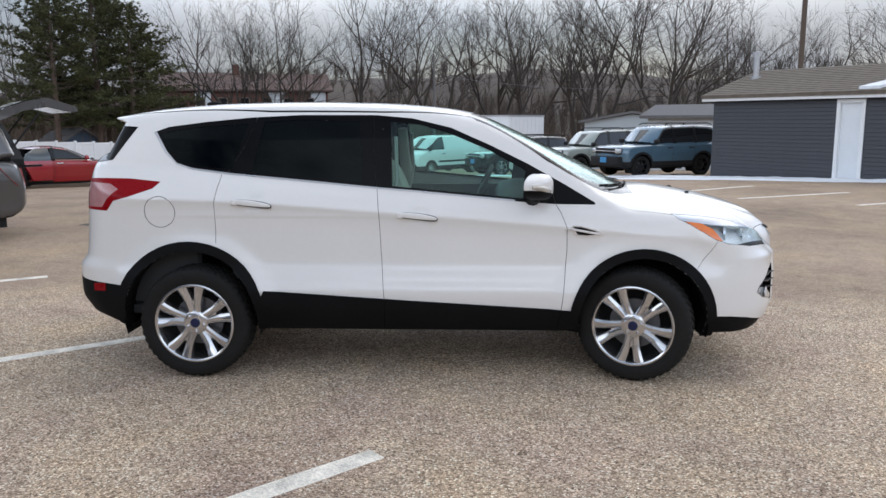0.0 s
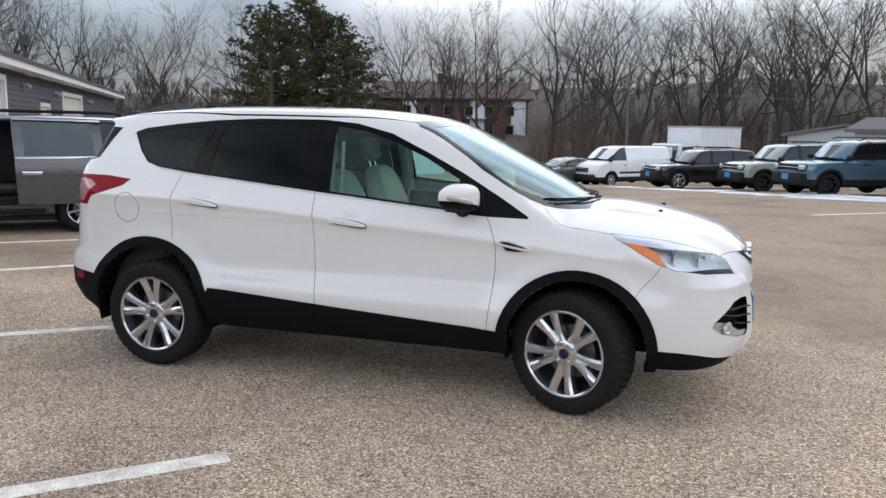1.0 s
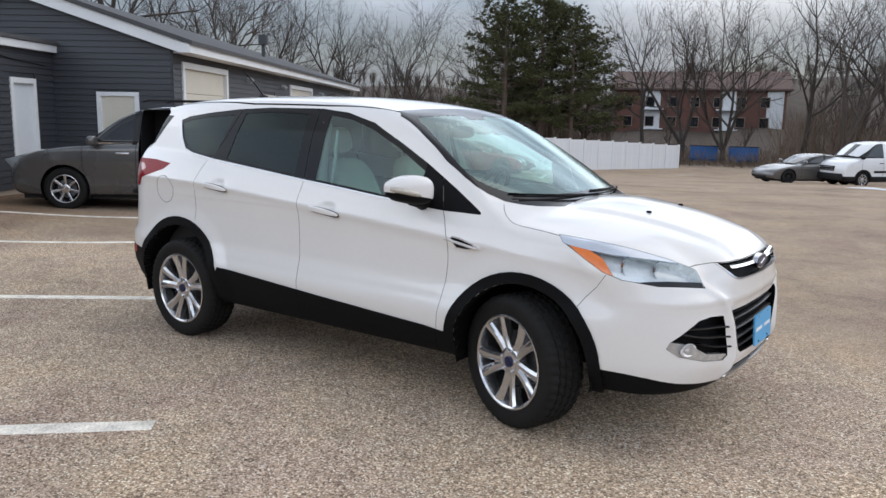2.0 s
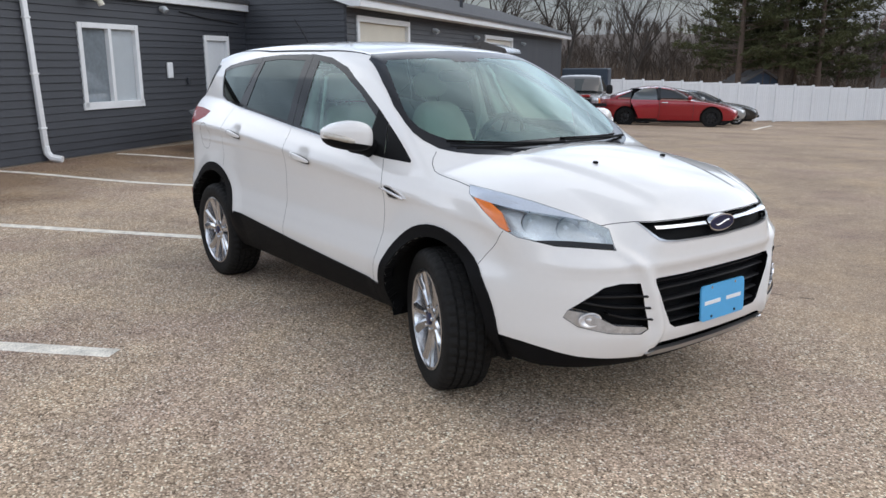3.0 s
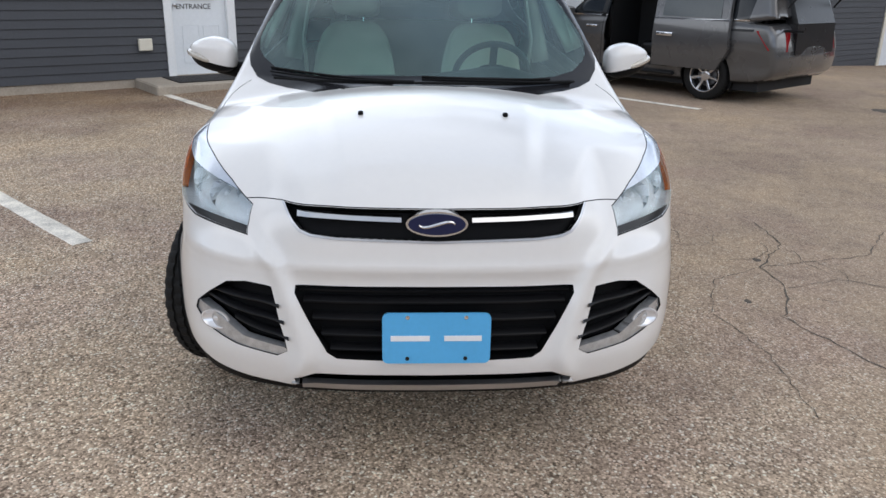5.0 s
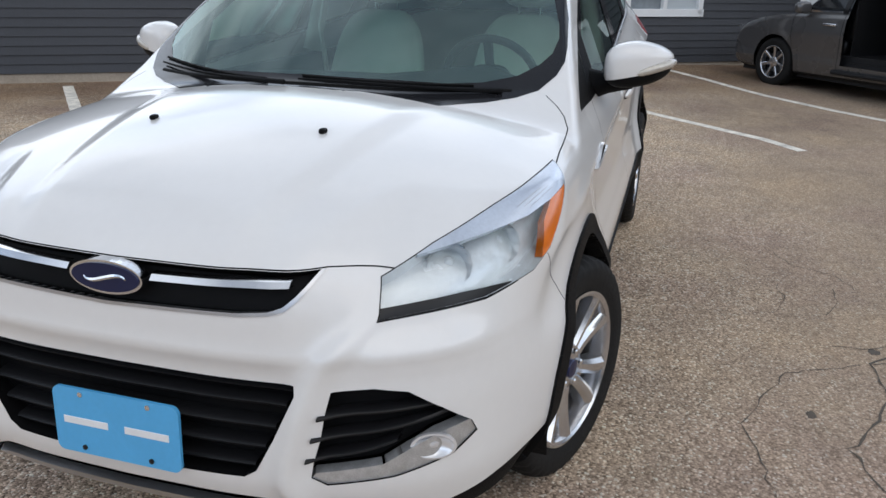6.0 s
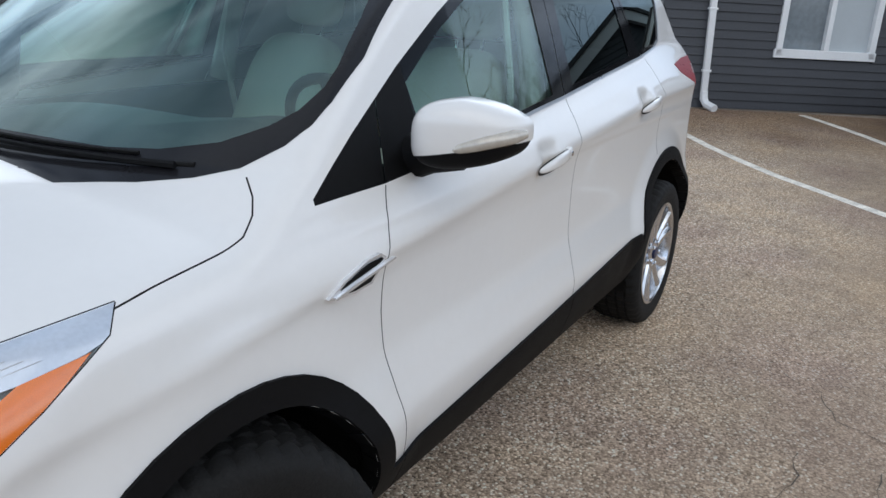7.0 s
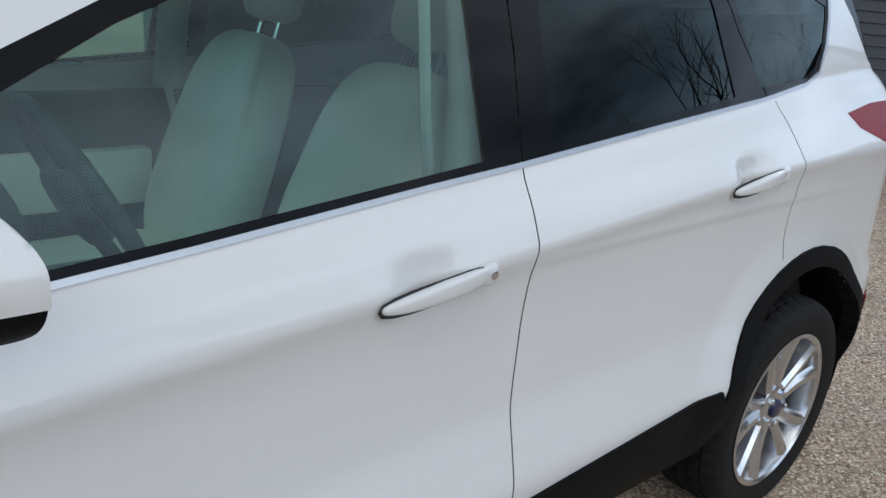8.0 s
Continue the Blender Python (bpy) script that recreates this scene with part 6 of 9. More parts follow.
        for z0, y0, y1 in ((0.605, 0.455, 0.70), (0.555, 0.442, 0.69), (0.505, 0.43, 0.60)):
            bm = bmesh.new()
            rows = []
            for y in np.linspace(y0, y1, 9):
                t = (y - y0) / (y1 - y0)
                zz = z0 + 0.035 * t * t * (1 if z0 < 0.58 else 0.3)
                x = at_front(y * sgn, zz) - 0.016 + 0.02 * max(0, 1 - t * 5)
                rows.append([bm.verts.new((x + dx, y * sgn, zz + dz)) for dx, dz in ((-0.03, -0.005), (0.004, -0.004), (0.007, 0.001), (0.003, 0.005), (-0.03, 0.007))])
            for p, q in zip(rows, rows[1:]):
                for n in range(4):
                    bm.faces.new((p[n], p[n + 1], q[n + 1], q[n]))
            part("fog_slat", bm, BLACK_SLAT, car, smooth=50)
    plate = empty("dealer_plate", pose(2.303, 0.003, 0.524, 0, -3, 0), car)
    bm = bmesh.new()
    add_box(bm, -0.004, 0.004, -0.158, 0.158, -0.078, 0.078)
    bmesh.ops.bevel(bm, geom=[e for e in bm.edges if abs(e.verts[0].co.x - e.verts[1].co.x) > 0.005], offset=0.018, segments=5, affect="EDGES", profile=0.5)
    part("plate", bm, PLATE_BLUE, plate, "light blue plate", smooth=30)
    for y0, y1 in ((-0.134, -0.02), (0.022, 0.132)):
        part("plate_mark", box_bm(0.003, 0.0052, y0, y1, -0.008, 0.009, bevel=0.0008), WHITE_PLASTIC, plate)
    for y, z in ((-0.085, 0.066), (0.085, 0.066), (-0.085, -0.062), (0.085, -0.062)):
        bm = bmesh.new()
        add_lathe(bm, [(0.006, 0), (0.006, 0.0065), (0, 0.0075)], 14, axis="x", m=Matrix.Translation((0, y, z)))
        part("plate_screw", bm, CHROME if z > 0 else BLACK_GLOSS, plate, smooth=40)
    # Lamp innards.
    for sgn in (1, -1):
        way = Vector((0.92, 0.38 * sgn, 0)).normalized()
        spot_on, _ = on_shell([(2.13, 0.662 * sgn, 0.517)], way)
        bm = bmesh.new()
        add_lathe(bm, [(0.04, -0.004), (0.04, 0.003), (0.035, 0.004), (0.03, -0.004), (0.012, -0.012), (0.008, -0.002), (0, 0)], 28, m=Matrix.Translation(spot_on[0]) @ way.to_track_quat("Y", "Z").to_matrix().to_4x4() @ Matrix.Diagonal((1.25, 1, 0.8, 1)))
        part("fog_bowl", bm, BRIGHT_TRIM, car, "round clear fog lamp", smooth=50)
        for lx, ly, lz, r in ((1.99, 0.65, 0.866, 0.052), (1.865, 0.73, 0.884, 0.05)):
            for nm, prof, mat in (("lamp_reflector", [(r, 0.0), (r * 0.97, 0.012), (r * 0.8, -0.01), (r * 0.45, -0.035), (0, -0.042)], CHROME), ("lamp_bulb", [(0.014, -0.04), (0.014, -0.012), (0.009, -0.004), (0, -0.002)], BOWL)):
                bm = bmesh.new()
                d = Vector((0.9, 0.35 * sgn, 0.05)).normalized()
                base = Vector((lx, ly * sgn, lz)) - d * 0.012
                mm = Matrix.Translation(base) @ d.to_track_quat("Y", "Z").to_matrix().to_4x4()
                add_lathe(bm, prof, 14, m=mm)
                part(nm, bm, mat, car)
        for k in range(3):
            ends = [(1.8 - 0.02 * k, 0.752 + 0.009 * k, 0.957 - 0.004 * k), (1.69 - 0.02 * k, 0.787 + 0.009 * k, 0.98 - 0.004 * k)]
            p, _ = on_shell([(x, y * sgn, z) for x, y, z in ends], (0.62, 0.74 * sgn, 0.25))
            bm = bmesh.new()
            add_tube(bm, [tuple(q) for q in np.linspace(p[0], p[1], 6)], [0.0005, 0.0009, 0.0011, 0.0011, 0.0009, 0.0005], 6)
            part("lamp_fin", bm, STRIP_GREY, car, smooth=60)
    # Dark strip added where the windscreen's edge meets the hood, painted as its shadow gap.
    bm = bmesh.new()
    cowl_line = []
    for y in np.linspace(-0.6, 0.6, 31):
        x = 1.345 - 0.235 * (y / 0.72) ** 2
        cowl_line.append((x, y, at_top(x, y) - 0.001))
    add_tube(bm, cowl_line, 0.007, 8)
    part("cowl_seal", bm, RUBBER, car, smooth=60)
    # Hood nozzles, wipers, aerial.
    for y in (-0.235, 0.25):
        bm = bmesh.new()
        add_blob(bm, (1.75, y, at_top(1.75, y) + 0.004), (0.014, 0.009, 0.007), 3, 16, 8)
        part("washer_nozzle", bm, PLASTIC, car, smooth=60)
    for y0, y1 in ((0.58, -0.02), (-0.05, -0.62)):
        bm = bmesh.new()
        pts = []
        for t in np.linspace(0, 1, 8):
            y = y0 + (y1 - y0) * t
            x = 1.375 - 0.25 * (y / 0.72) ** 2 - 0.035 * t
            pts.append((x, y, at_top(x, y) + 0.012 + 0.004 * math.sin(3.1 * t)))
        add_tube(bm, pts, [0.008, 0.007, 0.006, 0.005, 0.005, 0.004, 0.004, 0.003], 6)
        wiper = part("wiper", bm, PLASTIC, car, smooth=50)
        bm = bmesh.new()
        add_tube(bm, [(p[0] - 0.03, p[1], at_top(p[0] - 0.03, p[1]) + 0.007) for p in pts[1:]], 0.0045, 6)
        part("wiper_blade", bm, RUBBER, wiper)
    bm = bmesh.new()
    add_blob(bm, (-1.45, 0, 1.672), (0.05, 0.028, 0.02), 2.4, 18, 8)
    aerial = part("aerial", bm, PLASTIC, car, smooth=60)
    bm = bmesh.new()
    add_tube(bm, [(-1.45, 0, 1.68), (-1.53, 0, 1.76), (-1.68, 0, 1.88)], [0.005, 0.0045, 0.003], 8)
    part("aerial_rod", bm, PLASTIC, aerial, smooth=60)
    # Cabin.
    build_seat(car, pose(0.16, 0.36, 0.60))
    build_seat(car, pose(0.16, -0.36, 0.60))
    bench = empty("rear_bench", None, car)
    bm = bmesh.new()
    add_blob(bm, (-0.75, 0, 0.6), (0.26, 0.62, 0.09), 5, 28, 12)
    part("cushion", bm, LEATHER, bench, smooth=60)
    bm = bmesh.new()
    add_blob(bm, (0, 0, 0.33), (0.08, 0.62, 0.35), 5, 28, 14)
    bmesh.ops.transform(bm, matrix=pose(-1.0, 0, 0.6, 0, -22, 0), verts=bm.verts)
    part("backrest", bm, LEATHER, bench, smooth=60)
    for y in (-0.36, 0.36):
        bm = bmesh.new()
        add_blob(bm, (-1.29, y, 1.33), (0.05, 0.12, 0.08), 3.4, 20, 12)
        part("headrest", bm, LEATHER, bench, smooth=60)
    bm = bmesh.new()
    got = add_blob(bm, (0.86, 0, 0.93), (0.36, 0.69, 0.16), 4.5, 36, 16)
    for v in got:
        if v.co.z > 0.95:
            v.co.z += 0.05 * math.exp(-((v.co.y - 0.36) / 0.2) ** 2) * (1 if v.co.x < 0.85 else 0.3)
    part("dashboard", bm, DASH, car, "dark grey dashboard", smooth=60)
    wheel = empty("steering_wheel", pose(0.40, 0.355, 1.055, 0, -64, 0), car)
    bm = bmesh.new()
    ring = [(0.185 * math.cos(2 * math.pi * i / 40), 0.185 * math.sin(2 * math.pi * i / 40), 0) for i in range(41)]
    add_tube(bm, ring, 0.016, 10, cap=False)
    part("wheel_rim", bm, DASH, wheel, smooth=60)
    bm = bmesh.new()
    add_blob(bm, (0.0, 0, -0.015), (0.075, 0.085, 0.03), 3, 20, 10)
    for a in (0, 180, 270):
        add_box(bm, 0.05, 0.18, -0.018, 0.018, -0.012, 0.004, 0.004, m=pose(0, 0, 0, 0, 0, a + 90))
    part("wheel_hub", bm, DASH, wheel, smooth=50)
    for sgn in (1, -1):
        bm = bmesh.new()
        add_box(bm, -1.15, 0.95, 0.70 * sgn - 0.02, 0.70 * sgn + 0.02, 0.42, 1.07, 0.015, seg=2)
        trim = part("door_trim", bm, DASH, car, smooth=40)
        bm = bmesh.new()
        add_box(bm, -0.1, 0.75, 0.675 * sgn - 0.03, 0.675 * sgn + 0.03, 0.72, 0.9, 0.02, seg=2)
        part("door_armrest", bm, LEATHER, trim, smooth=40)
        bm = bmesh.new()
        pts = [(-0.2, 0.60 * sgn, 1.5), (-0.19, 0.66 * sgn, 1.3), (-0.17, 0.70 * sgn, 1.08)]
        add_tube(bm, pts, [0.035, 0.04, 0.05], 8)
        part("pillar_trim", bm, HEADLINER, car, smooth=60)
        bm = bmesh.new()
        add_tube(bm, [(-0.13, 0.58 * sgn, 1.46), (-0.12, 0.63 * sgn, 1.2), (-0.2, 0.62 * sgn, 0.8)], 0.012, 6)
        part("seat_belt", bm, HEADLINER, car)
    bm = bmesh.new()
    add_box(bm, -2.0, 1.05, -0.72, 0.72, 0.36, 0.42, 0.01)
    part("cabin_floor", bm, DASH, car)
    bm = bmesh.new()
    add_box(bm, -0.2, 0.6, -0.11, 0.11, 0.42, 0.78, 0.03, seg=2)
    part("centre_console", bm, DASH, car, smooth=40)
    # unseen dark block added so the tinted rear windows look black
    bm = bmesh.new()
    add_box(bm, -1.98, -1.35, -0.70, 0.70, 0.42, 0.95, 0.02)
    part("cargo_cover", bm, DASH, car)
    bm = bmesh.new()
    add_blob(bm, (0.40, 0, 1.46), (0.025, 0.12, 0.038), 3.5, 20, 10)
    part("rear_view_mirror", bm, PLASTIC, car, smooth=60)


CAP_BLUE = material("badge_blue", (0.006, 0.012, 0.06), 0.3, 0.2, 0.15, 0.1)
PLATE_BLUE = material("plate_blue", (0.085, 0.40, 0.72), 0.4, vary=0.05)
WHITE_PLASTIC = material("white_plastic", (0.8, 0.8, 0.8), 0.45, vary=0.05)
BLACK_SLAT = material("black_slat", (0.009, 0.009, 0.01), 0.38, spec=0.25, vary=0.1)
STEEL = material("brake_steel", (0.14, 0.14, 0.145), 0.5, 0.8, vary=0.15, scale=20)
LEATHER = material("cream_leather", (0.8, 0.77, 0.67), 0.5, vary=0.08, scale=8, bump=0.12, bump_scale=260)
DASH = material("dash_grey", (0.035, 0.037, 0.04), 0.6, vary=0.15, bump=0.1, bump_scale=300)
HEADLINER = material("cabin_cloth", (0.5, 0.49, 0.45), 0.9, vary=0.08)
suv = build_car()
part_by_part(bpy.data.objects["panel_gap"])
part_by_part(bpy.data.objects["lamp_gasket"])
part_by_part(bpy.data.objects["windscreen_border"])
furnish_car(suv)
for ob in suv.children_recursive:
    if ob.type == "MESH" and ob.data.materials and ob.data.materials[0] in (GLASS_FRONT, GLASS_SIDE, LENS):
        ob.visible_shadow = False


# ---- the other vehicles on the lot ----
def paint(name, colour, rough=0.28, metal=0.35):
    return material(name, colour, rough, metal, 1.0, 0.05, 2.5, rough_vary=0.06)


GREY_PAINT = paint("grey_metallic_paint", (0.085, 0.083, 0.083))
RED_PAINT = paint("red_paint", (0.32, 0.006, 0.013), 0.25, 0.1)
BLUE_PAINT = paint("slate_blue_paint", (0.085, 0.16, 0.22), 0.25, 0.2)
GREEN_PAINT = paint("pale_green_grey_paint", (0.3, 0.34, 0.31), 0.3, 0.1)
BLACK_PAINT = paint("black_paint", (0.008, 0.008, 0.01), 0.2, 0.0)
WHITE_PAINT = paint("white_van_paint", (0.78, 0.79, 0.8), 0.35, 0.0)
SILVER_PAINT = paint("silver_paint", (0.42, 0.43, 0.43), 0.3, 0.6)
TAUPE_PAINT = paint("dark_pewter_paint", (0.12, 0.115, 0.11), 0.3, 0.4)
WINDOW_DARK = material("dark_vehicle_glass", (0.012, 0.014, 0.016), 0.05, 0, 0.25, 0.1, 3, rough_vary=0.02, spec=0.4)
WINDOW_GREY = material("tinted_vehicle_glass", (0.05, 0.06, 0.062), 0.05, 0, 0.35, 0.1, 3, rough_vary=0.02)
PLOW_RED = material("plow_red", (0.36, 0.01, 0.01), 0.4, 0.1, 0.2, 0.2, 3, bump=0.1, bump_scale=20)
PLATE_BLUE = material("blue_plate", (0.05, 0.25, 0.5), 0.4, vary=0.05)
HEADLAMP = material("headlamp_glass", (0.55, 0.57, 0.58), 0.12, 0.5, 1.0, 0.25, 20)
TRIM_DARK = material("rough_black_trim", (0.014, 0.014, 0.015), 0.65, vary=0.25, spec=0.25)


def clip(poly, axis, lo, hi):
    """The part of a flat outline between two lines across an axis."""
    for edge, sg in ((lo, 1), (hi, -1)):
        out = []
        for p, q in zip(poly, poly[1:] + poly[:1]):
            a, b = sg * (p[axis] - edge), sg * (q[axis] - edge)
            if a >= 0:
                out.append(p)
            if (a > 0 > b) or (a < 0 < b):
                t = a / (a - b)
                out.append((p[0] + t * (q[0] - p[0]), p[1] + t * (q[1] - p[1])))
        poly = out
        if len(poly) < 3:
            return []
    return poly


def band(kind, outer, inner, mat):
    """A narrow frame between two lines, as one piece for each stretch."""
    return [(kind, [outer[i], outer[i + 1], inner[i + 1], inner[i]], mat) for i in range(len(outer) - 1)]


def hull_side(bm, poly, wide, cuts_x, cuts_z, sgn):
    """Fills an outline on one flank with faces that follow its curve."""
    for x0, x1 in zip(cuts_x, cuts_x[1:]):
        col = clip(poly, 0, x0, x1)
        for z0, z1 in zip(cuts_z, cuts_z[1:]):
            cell = clip(col, 1, z0, z1) if col else []
            pts = []
            for p in cell:
                if not pts or math.dist(p, pts[-1]) > 1e-5:
                    pts.append(p)
            if len(pts) > 2 and math.dist(pts[0], pts[-1]) < 1e-5:
                pts.pop()
            if len(pts) > 2:
                bm.faces.new([bm.verts.new((x, sgn * wide(x, z), z)) for x, z in pts])


def patch(poly, wide, sgn, lift=0.006, thick=0.03, shape=None):
    """A piece laid on a flank: a window, a door skin, a lamp."""
    xs, zs = [p[0] for p in poly], [p[1] for p in poly]
    n = max(1, int((max(xs) - min(xs)) / 0.3))
    m = max(1, int((max(zs) - min(zs)) / 0.2))
    bm = bmesh.new()
    hull_side(bm, poly, lambda x, z: wide(x, z) + lift, [min(xs) - 0.01 + (max(xs) - min(xs) + 0.02) * i / n for i in range(n + 1)], [min(zs) - 0.01 + (max(zs) - min(zs) + 0.02) * i / m for i in range(m + 1)], sgn)
    bmesh.ops.remove_doubles(bm, verts=bm.verts, dist=1e-4)
    rim = [e for e in bm.edges if len(e.link_faces) == 1]
    made = bmesh.ops.extrude_edge_only(bm, edges=rim)["geom"]
    for v in made:
        if isinstance(v, bmesh.types.BMVert):
            v.co.y -= sgn * thick
    if shape:
        for v in bm.verts:
            v.co = shape(v.co, sgn)
    return bm


def rounded(poly, times=2):
    """An outline with its corners cut off, again and again."""
    for _ in range(times):
        poly = [(p[0] + (q[0] - p[0]) * t, p[1] + (q[1] - p[1]) * t) for p, q in zip(poly, poly[1:] + poly[:1]) for t in (0.2, 0.8)]
    return poly


def inside(poly, x, z):
    """The signed distance to a flat outline: below zero inside it."""
    x, z = np.broadcast_arrays(np.asarray(x, float), np.asarray(z, float))
    best, odd = np.full(x.shape, 1e9), np.zeros(x.shape, bool)
    for (ax, az), (bx, bz) in zip(poly, poly[1:] + poly[:1]):
        ex, ez = bx - ax, bz - az
        t = np.clip(((x - ax) * ex + (z - az) * ez) / max(ex * ex + ez * ez, 1e-12), 0, 1)
        best = np.minimum(best, (x - ax - t * ex) ** 2 + (z - az - t * ez) ** 2)
        if abs(ez) > 1e-9:
            odd ^= ((az > z) != (bz > z)) & (x < ax + (z - az) * ex / ez)
    return np.where(odd, -1, 1) * np.sqrt(best)


def vehicle_field(body, house, wide, roof_z):
    """The field of a plain vehicle: its side outlines, drawn in towards the ends, the foot and the roof."""
    front, rear, belt, w = max(p[0] for p in body), min(p[0] for p in body), max(p[1] for p in body), wide / 2
    low_line, top_line = rounded(body), rounded(house, 1)

    def field(x, y, z):
        a = np.abs(y)
        u, v = np.clip((x - front + 1.0) / 1.0, 0, 1.3), np.clip((rear + 0.8 - x) / 0.8, 0, 1.3)
        k = (a / w) ** 3
        xs = x + 0.3 * np.clip((x - front + 1.1) / 1.1, 0, 1.2) * k - 0.14 * np.clip((rear + 1.1 - x) / 1.1, 0, 1.2) * k
        crease = 0.72 * belt
        side = w * (1 - 0.05 * u**2 - 0.04 * v**2) - 0.03 * np.clip((z - crease) / 0.3, 0, 1) ** 1.5 - 0.025 * np.clip((crease - z) / 0.3, 0, 1) - 0.05 * np.clip((0.42 - z) / 0.25, 0, 1)
        low = smax(inside(low_line, xs, z + 0.035 * a * a), a - side, 0.07)
        glass = w - 0.045 - 0.3 * np.maximum(z - belt, 0) - 0.05 * v**2
        t = np.clip((z - belt) / max(roof_z - belt, 0.1), 0, 1)
        xg = x + (0.2 * np.clip(x, 0, 1) - 0.08 * np.clip(-x / 2, 0, 1)) * (a / w) ** 2 * (1 - 0.4 * t)
        top = smax(inside(top_line, xg, z + 0.07 * a * a), a - glass, 0.09)
        h = np.maximum(0.03 - np.abs(low - top), 0) / 0.03
        return np.minimum(low, top) - h * h * 0.0075
    return field


def vehicle(name, label, category, place, half_base, radius, body, house, roof_z, wide, colour, glass=None, pillars=(), rim_dark=False, cladding=0.0, opening=None, group="", spokes=10, gaps=()):
    """A parked vehicle. body, house: side outlines from the front foot, over the top, to the rear foot; opening: (side, x0, x1, sill) of an open door."""
    glass = glass or WINDOW_DARK
    car = empty(name, place)
    tagged(car, label, category, group)
    front, rear, foot, w = max(p[0] for p in body), min(p[0] for p in body), body[0][1], wide / 2
    FIELD[0], REACH[0] = vehicle_field(body, house, wide, roof_z), (rear - 0.1, front + 0.12, w + 0.06, foot - 0.1, roof_z + 0.12)
    skin = Skin(0.03)
    r = radius + 0.05
    for cx in (half_base, -half_base):
        skin.both(side_poly(arc(cx, radius, r, -60, 240, 22)), SIDE, "hole", facing=-1)
    skin.cut([(rear - 1, -2, 0), (front + 1, -2, 0), (front + 1, 2, 0), (rear - 1, 2, 0)], (0, 0, -1), "under", facing=0.6, where=lambda m: m[2] < foot + 0.12)
    # everything between the belt line and the roof's edge is glass, but for the pillars
    crest = max(p[1] for p in house)
    peak = max(range(len(house)), key=lambda i: house[i][1])
    ring = [(x, z - 0.07) if z > crest - 0.12 else (x + (0.14 if i < peak else -0.14), z + (0.045 if i in (0, len(house) - 1) else 0)) for i, (x, z) in enumerate(house)]
    skin.cut(side_poly(ring), SIDE, "cabin_glass", facing=-2)
    kinds = []
    for n, (kind, poly, mat) in enumerate(pillars):
        skin.both(side_poly(poly), SIDE, "?_bar%d" % n, ("cabin_glass", "body"))
        kinds.append((kind, mat))
    if cladding:
        for cx in (half_base, -half_base):
            o, i_ = arc(cx, radius, r + 0.075, -25, 205, 20), arc(cx, radius, r - 0.002, -25, 205, 20)
            for p, q, p2, q2 in zip(o, o[1:], i_, i_[1:]):
                skin.both(side_poly([p, q, q2, p2]), SIDE, "?_arch%+d" % (1 if cx > 0 else -1))
        skin.cut(side_poly([(rear - 0.2, foot - 0.2), (rear - 0.2, cladding), (front + 0.2, cladding), (front + 0.2, foot - 0.2)]), SIDE, "cladding", facing=-2)
    for line in gaps:
        skin.seam(side_poly(line), SIDE, "gap", 0.012)
    if opening:
        side, x0, x1, sill = opening
        hole = [(x0, sill), (x1, sill), (x1, 1.0), (x1 - 0.04, crest - 0.09), (x0 + 0.04, crest - 0.09), (x0, 1.0)]
        skin.cut([(x, side * w, z) for x, z in hole], (0, side, 0), "hole", ["body", "cabin_glass", "cladding", "gap"] + [("l" if side > 0 else "r") + "_bar%d" % n for n in range(len(kinds))], facing=0.0)
        # dark sheet set inside the opening, standing for the cabin's shade
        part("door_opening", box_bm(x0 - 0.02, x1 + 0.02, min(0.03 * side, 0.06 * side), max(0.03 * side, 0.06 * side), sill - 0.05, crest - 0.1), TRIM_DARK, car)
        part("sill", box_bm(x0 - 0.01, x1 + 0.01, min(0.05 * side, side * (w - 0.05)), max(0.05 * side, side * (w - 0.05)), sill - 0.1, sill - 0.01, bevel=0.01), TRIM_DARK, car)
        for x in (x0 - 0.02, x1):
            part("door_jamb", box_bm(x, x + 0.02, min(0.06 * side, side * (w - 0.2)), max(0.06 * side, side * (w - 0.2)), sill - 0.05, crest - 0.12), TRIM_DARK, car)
    skin.take("body", "body", colour, car)
    skin.take("under", "underside", TRIM_DARK, car)
    skin.take("cabin_glass", "cabin_glass", glass, car, -0.004)
    skin.take("gap", "door_gap", GAP_AND_SHADE, car, -0.004)
    if cladding:
        skin.take("cladding", "side_trim", TRIM_DARK, car, 0.006, 0.02)
    for s in "lr":
        for n, (kind, mat) in enumerate(kinds):
            skin.take(s + "_bar%d" % n, kind, mat, car, 0.002)
        for end in ("+1", "-1"):
            skin.take(s + "_arch" + end, "arch_trim", TRIM_DARK, car, 0.012, 0.03)
    # how far out the flank lies, by place and height
    gx, gz_ = np.arange(rear, front, 0.06), np.arange(foot, roof_z, 0.05)
    mesh_x, mesh_z = np.meshgrid(gx, gz_, indexing="ij")
    hit, on = on_shell(np.stack([mesh_x.ravel(), np.full(mesh_x.size, w), mesh_z.ravel()], 1), SIDE)
    table = np.where(on & (hit[:, 1] > 0.2), hit[:, 1], w * 0.8).reshape(mesh_x.shape)

    def girth(x, z):
        i, j = np.clip((x - rear) / 0.06, 0, len(gx) - 1.001), np.clip((z - foot) / 0.05, 0, len(gz_) - 1.001)
        i0, j0 = int(i), int(j)
        t, q = i - i0, j - j0
        return float((1 - t) * ((1 - q) * table[i0, j0] + q * table[i0, j0 + 1]) + t * ((1 - q) * table[i0 + 1, j0] + q * table[i0 + 1, j0 + 1]))
    FIELD[0], REACH[0] = car_field, (-2.33, 2.37, 1.01, 0.2, 1.76)
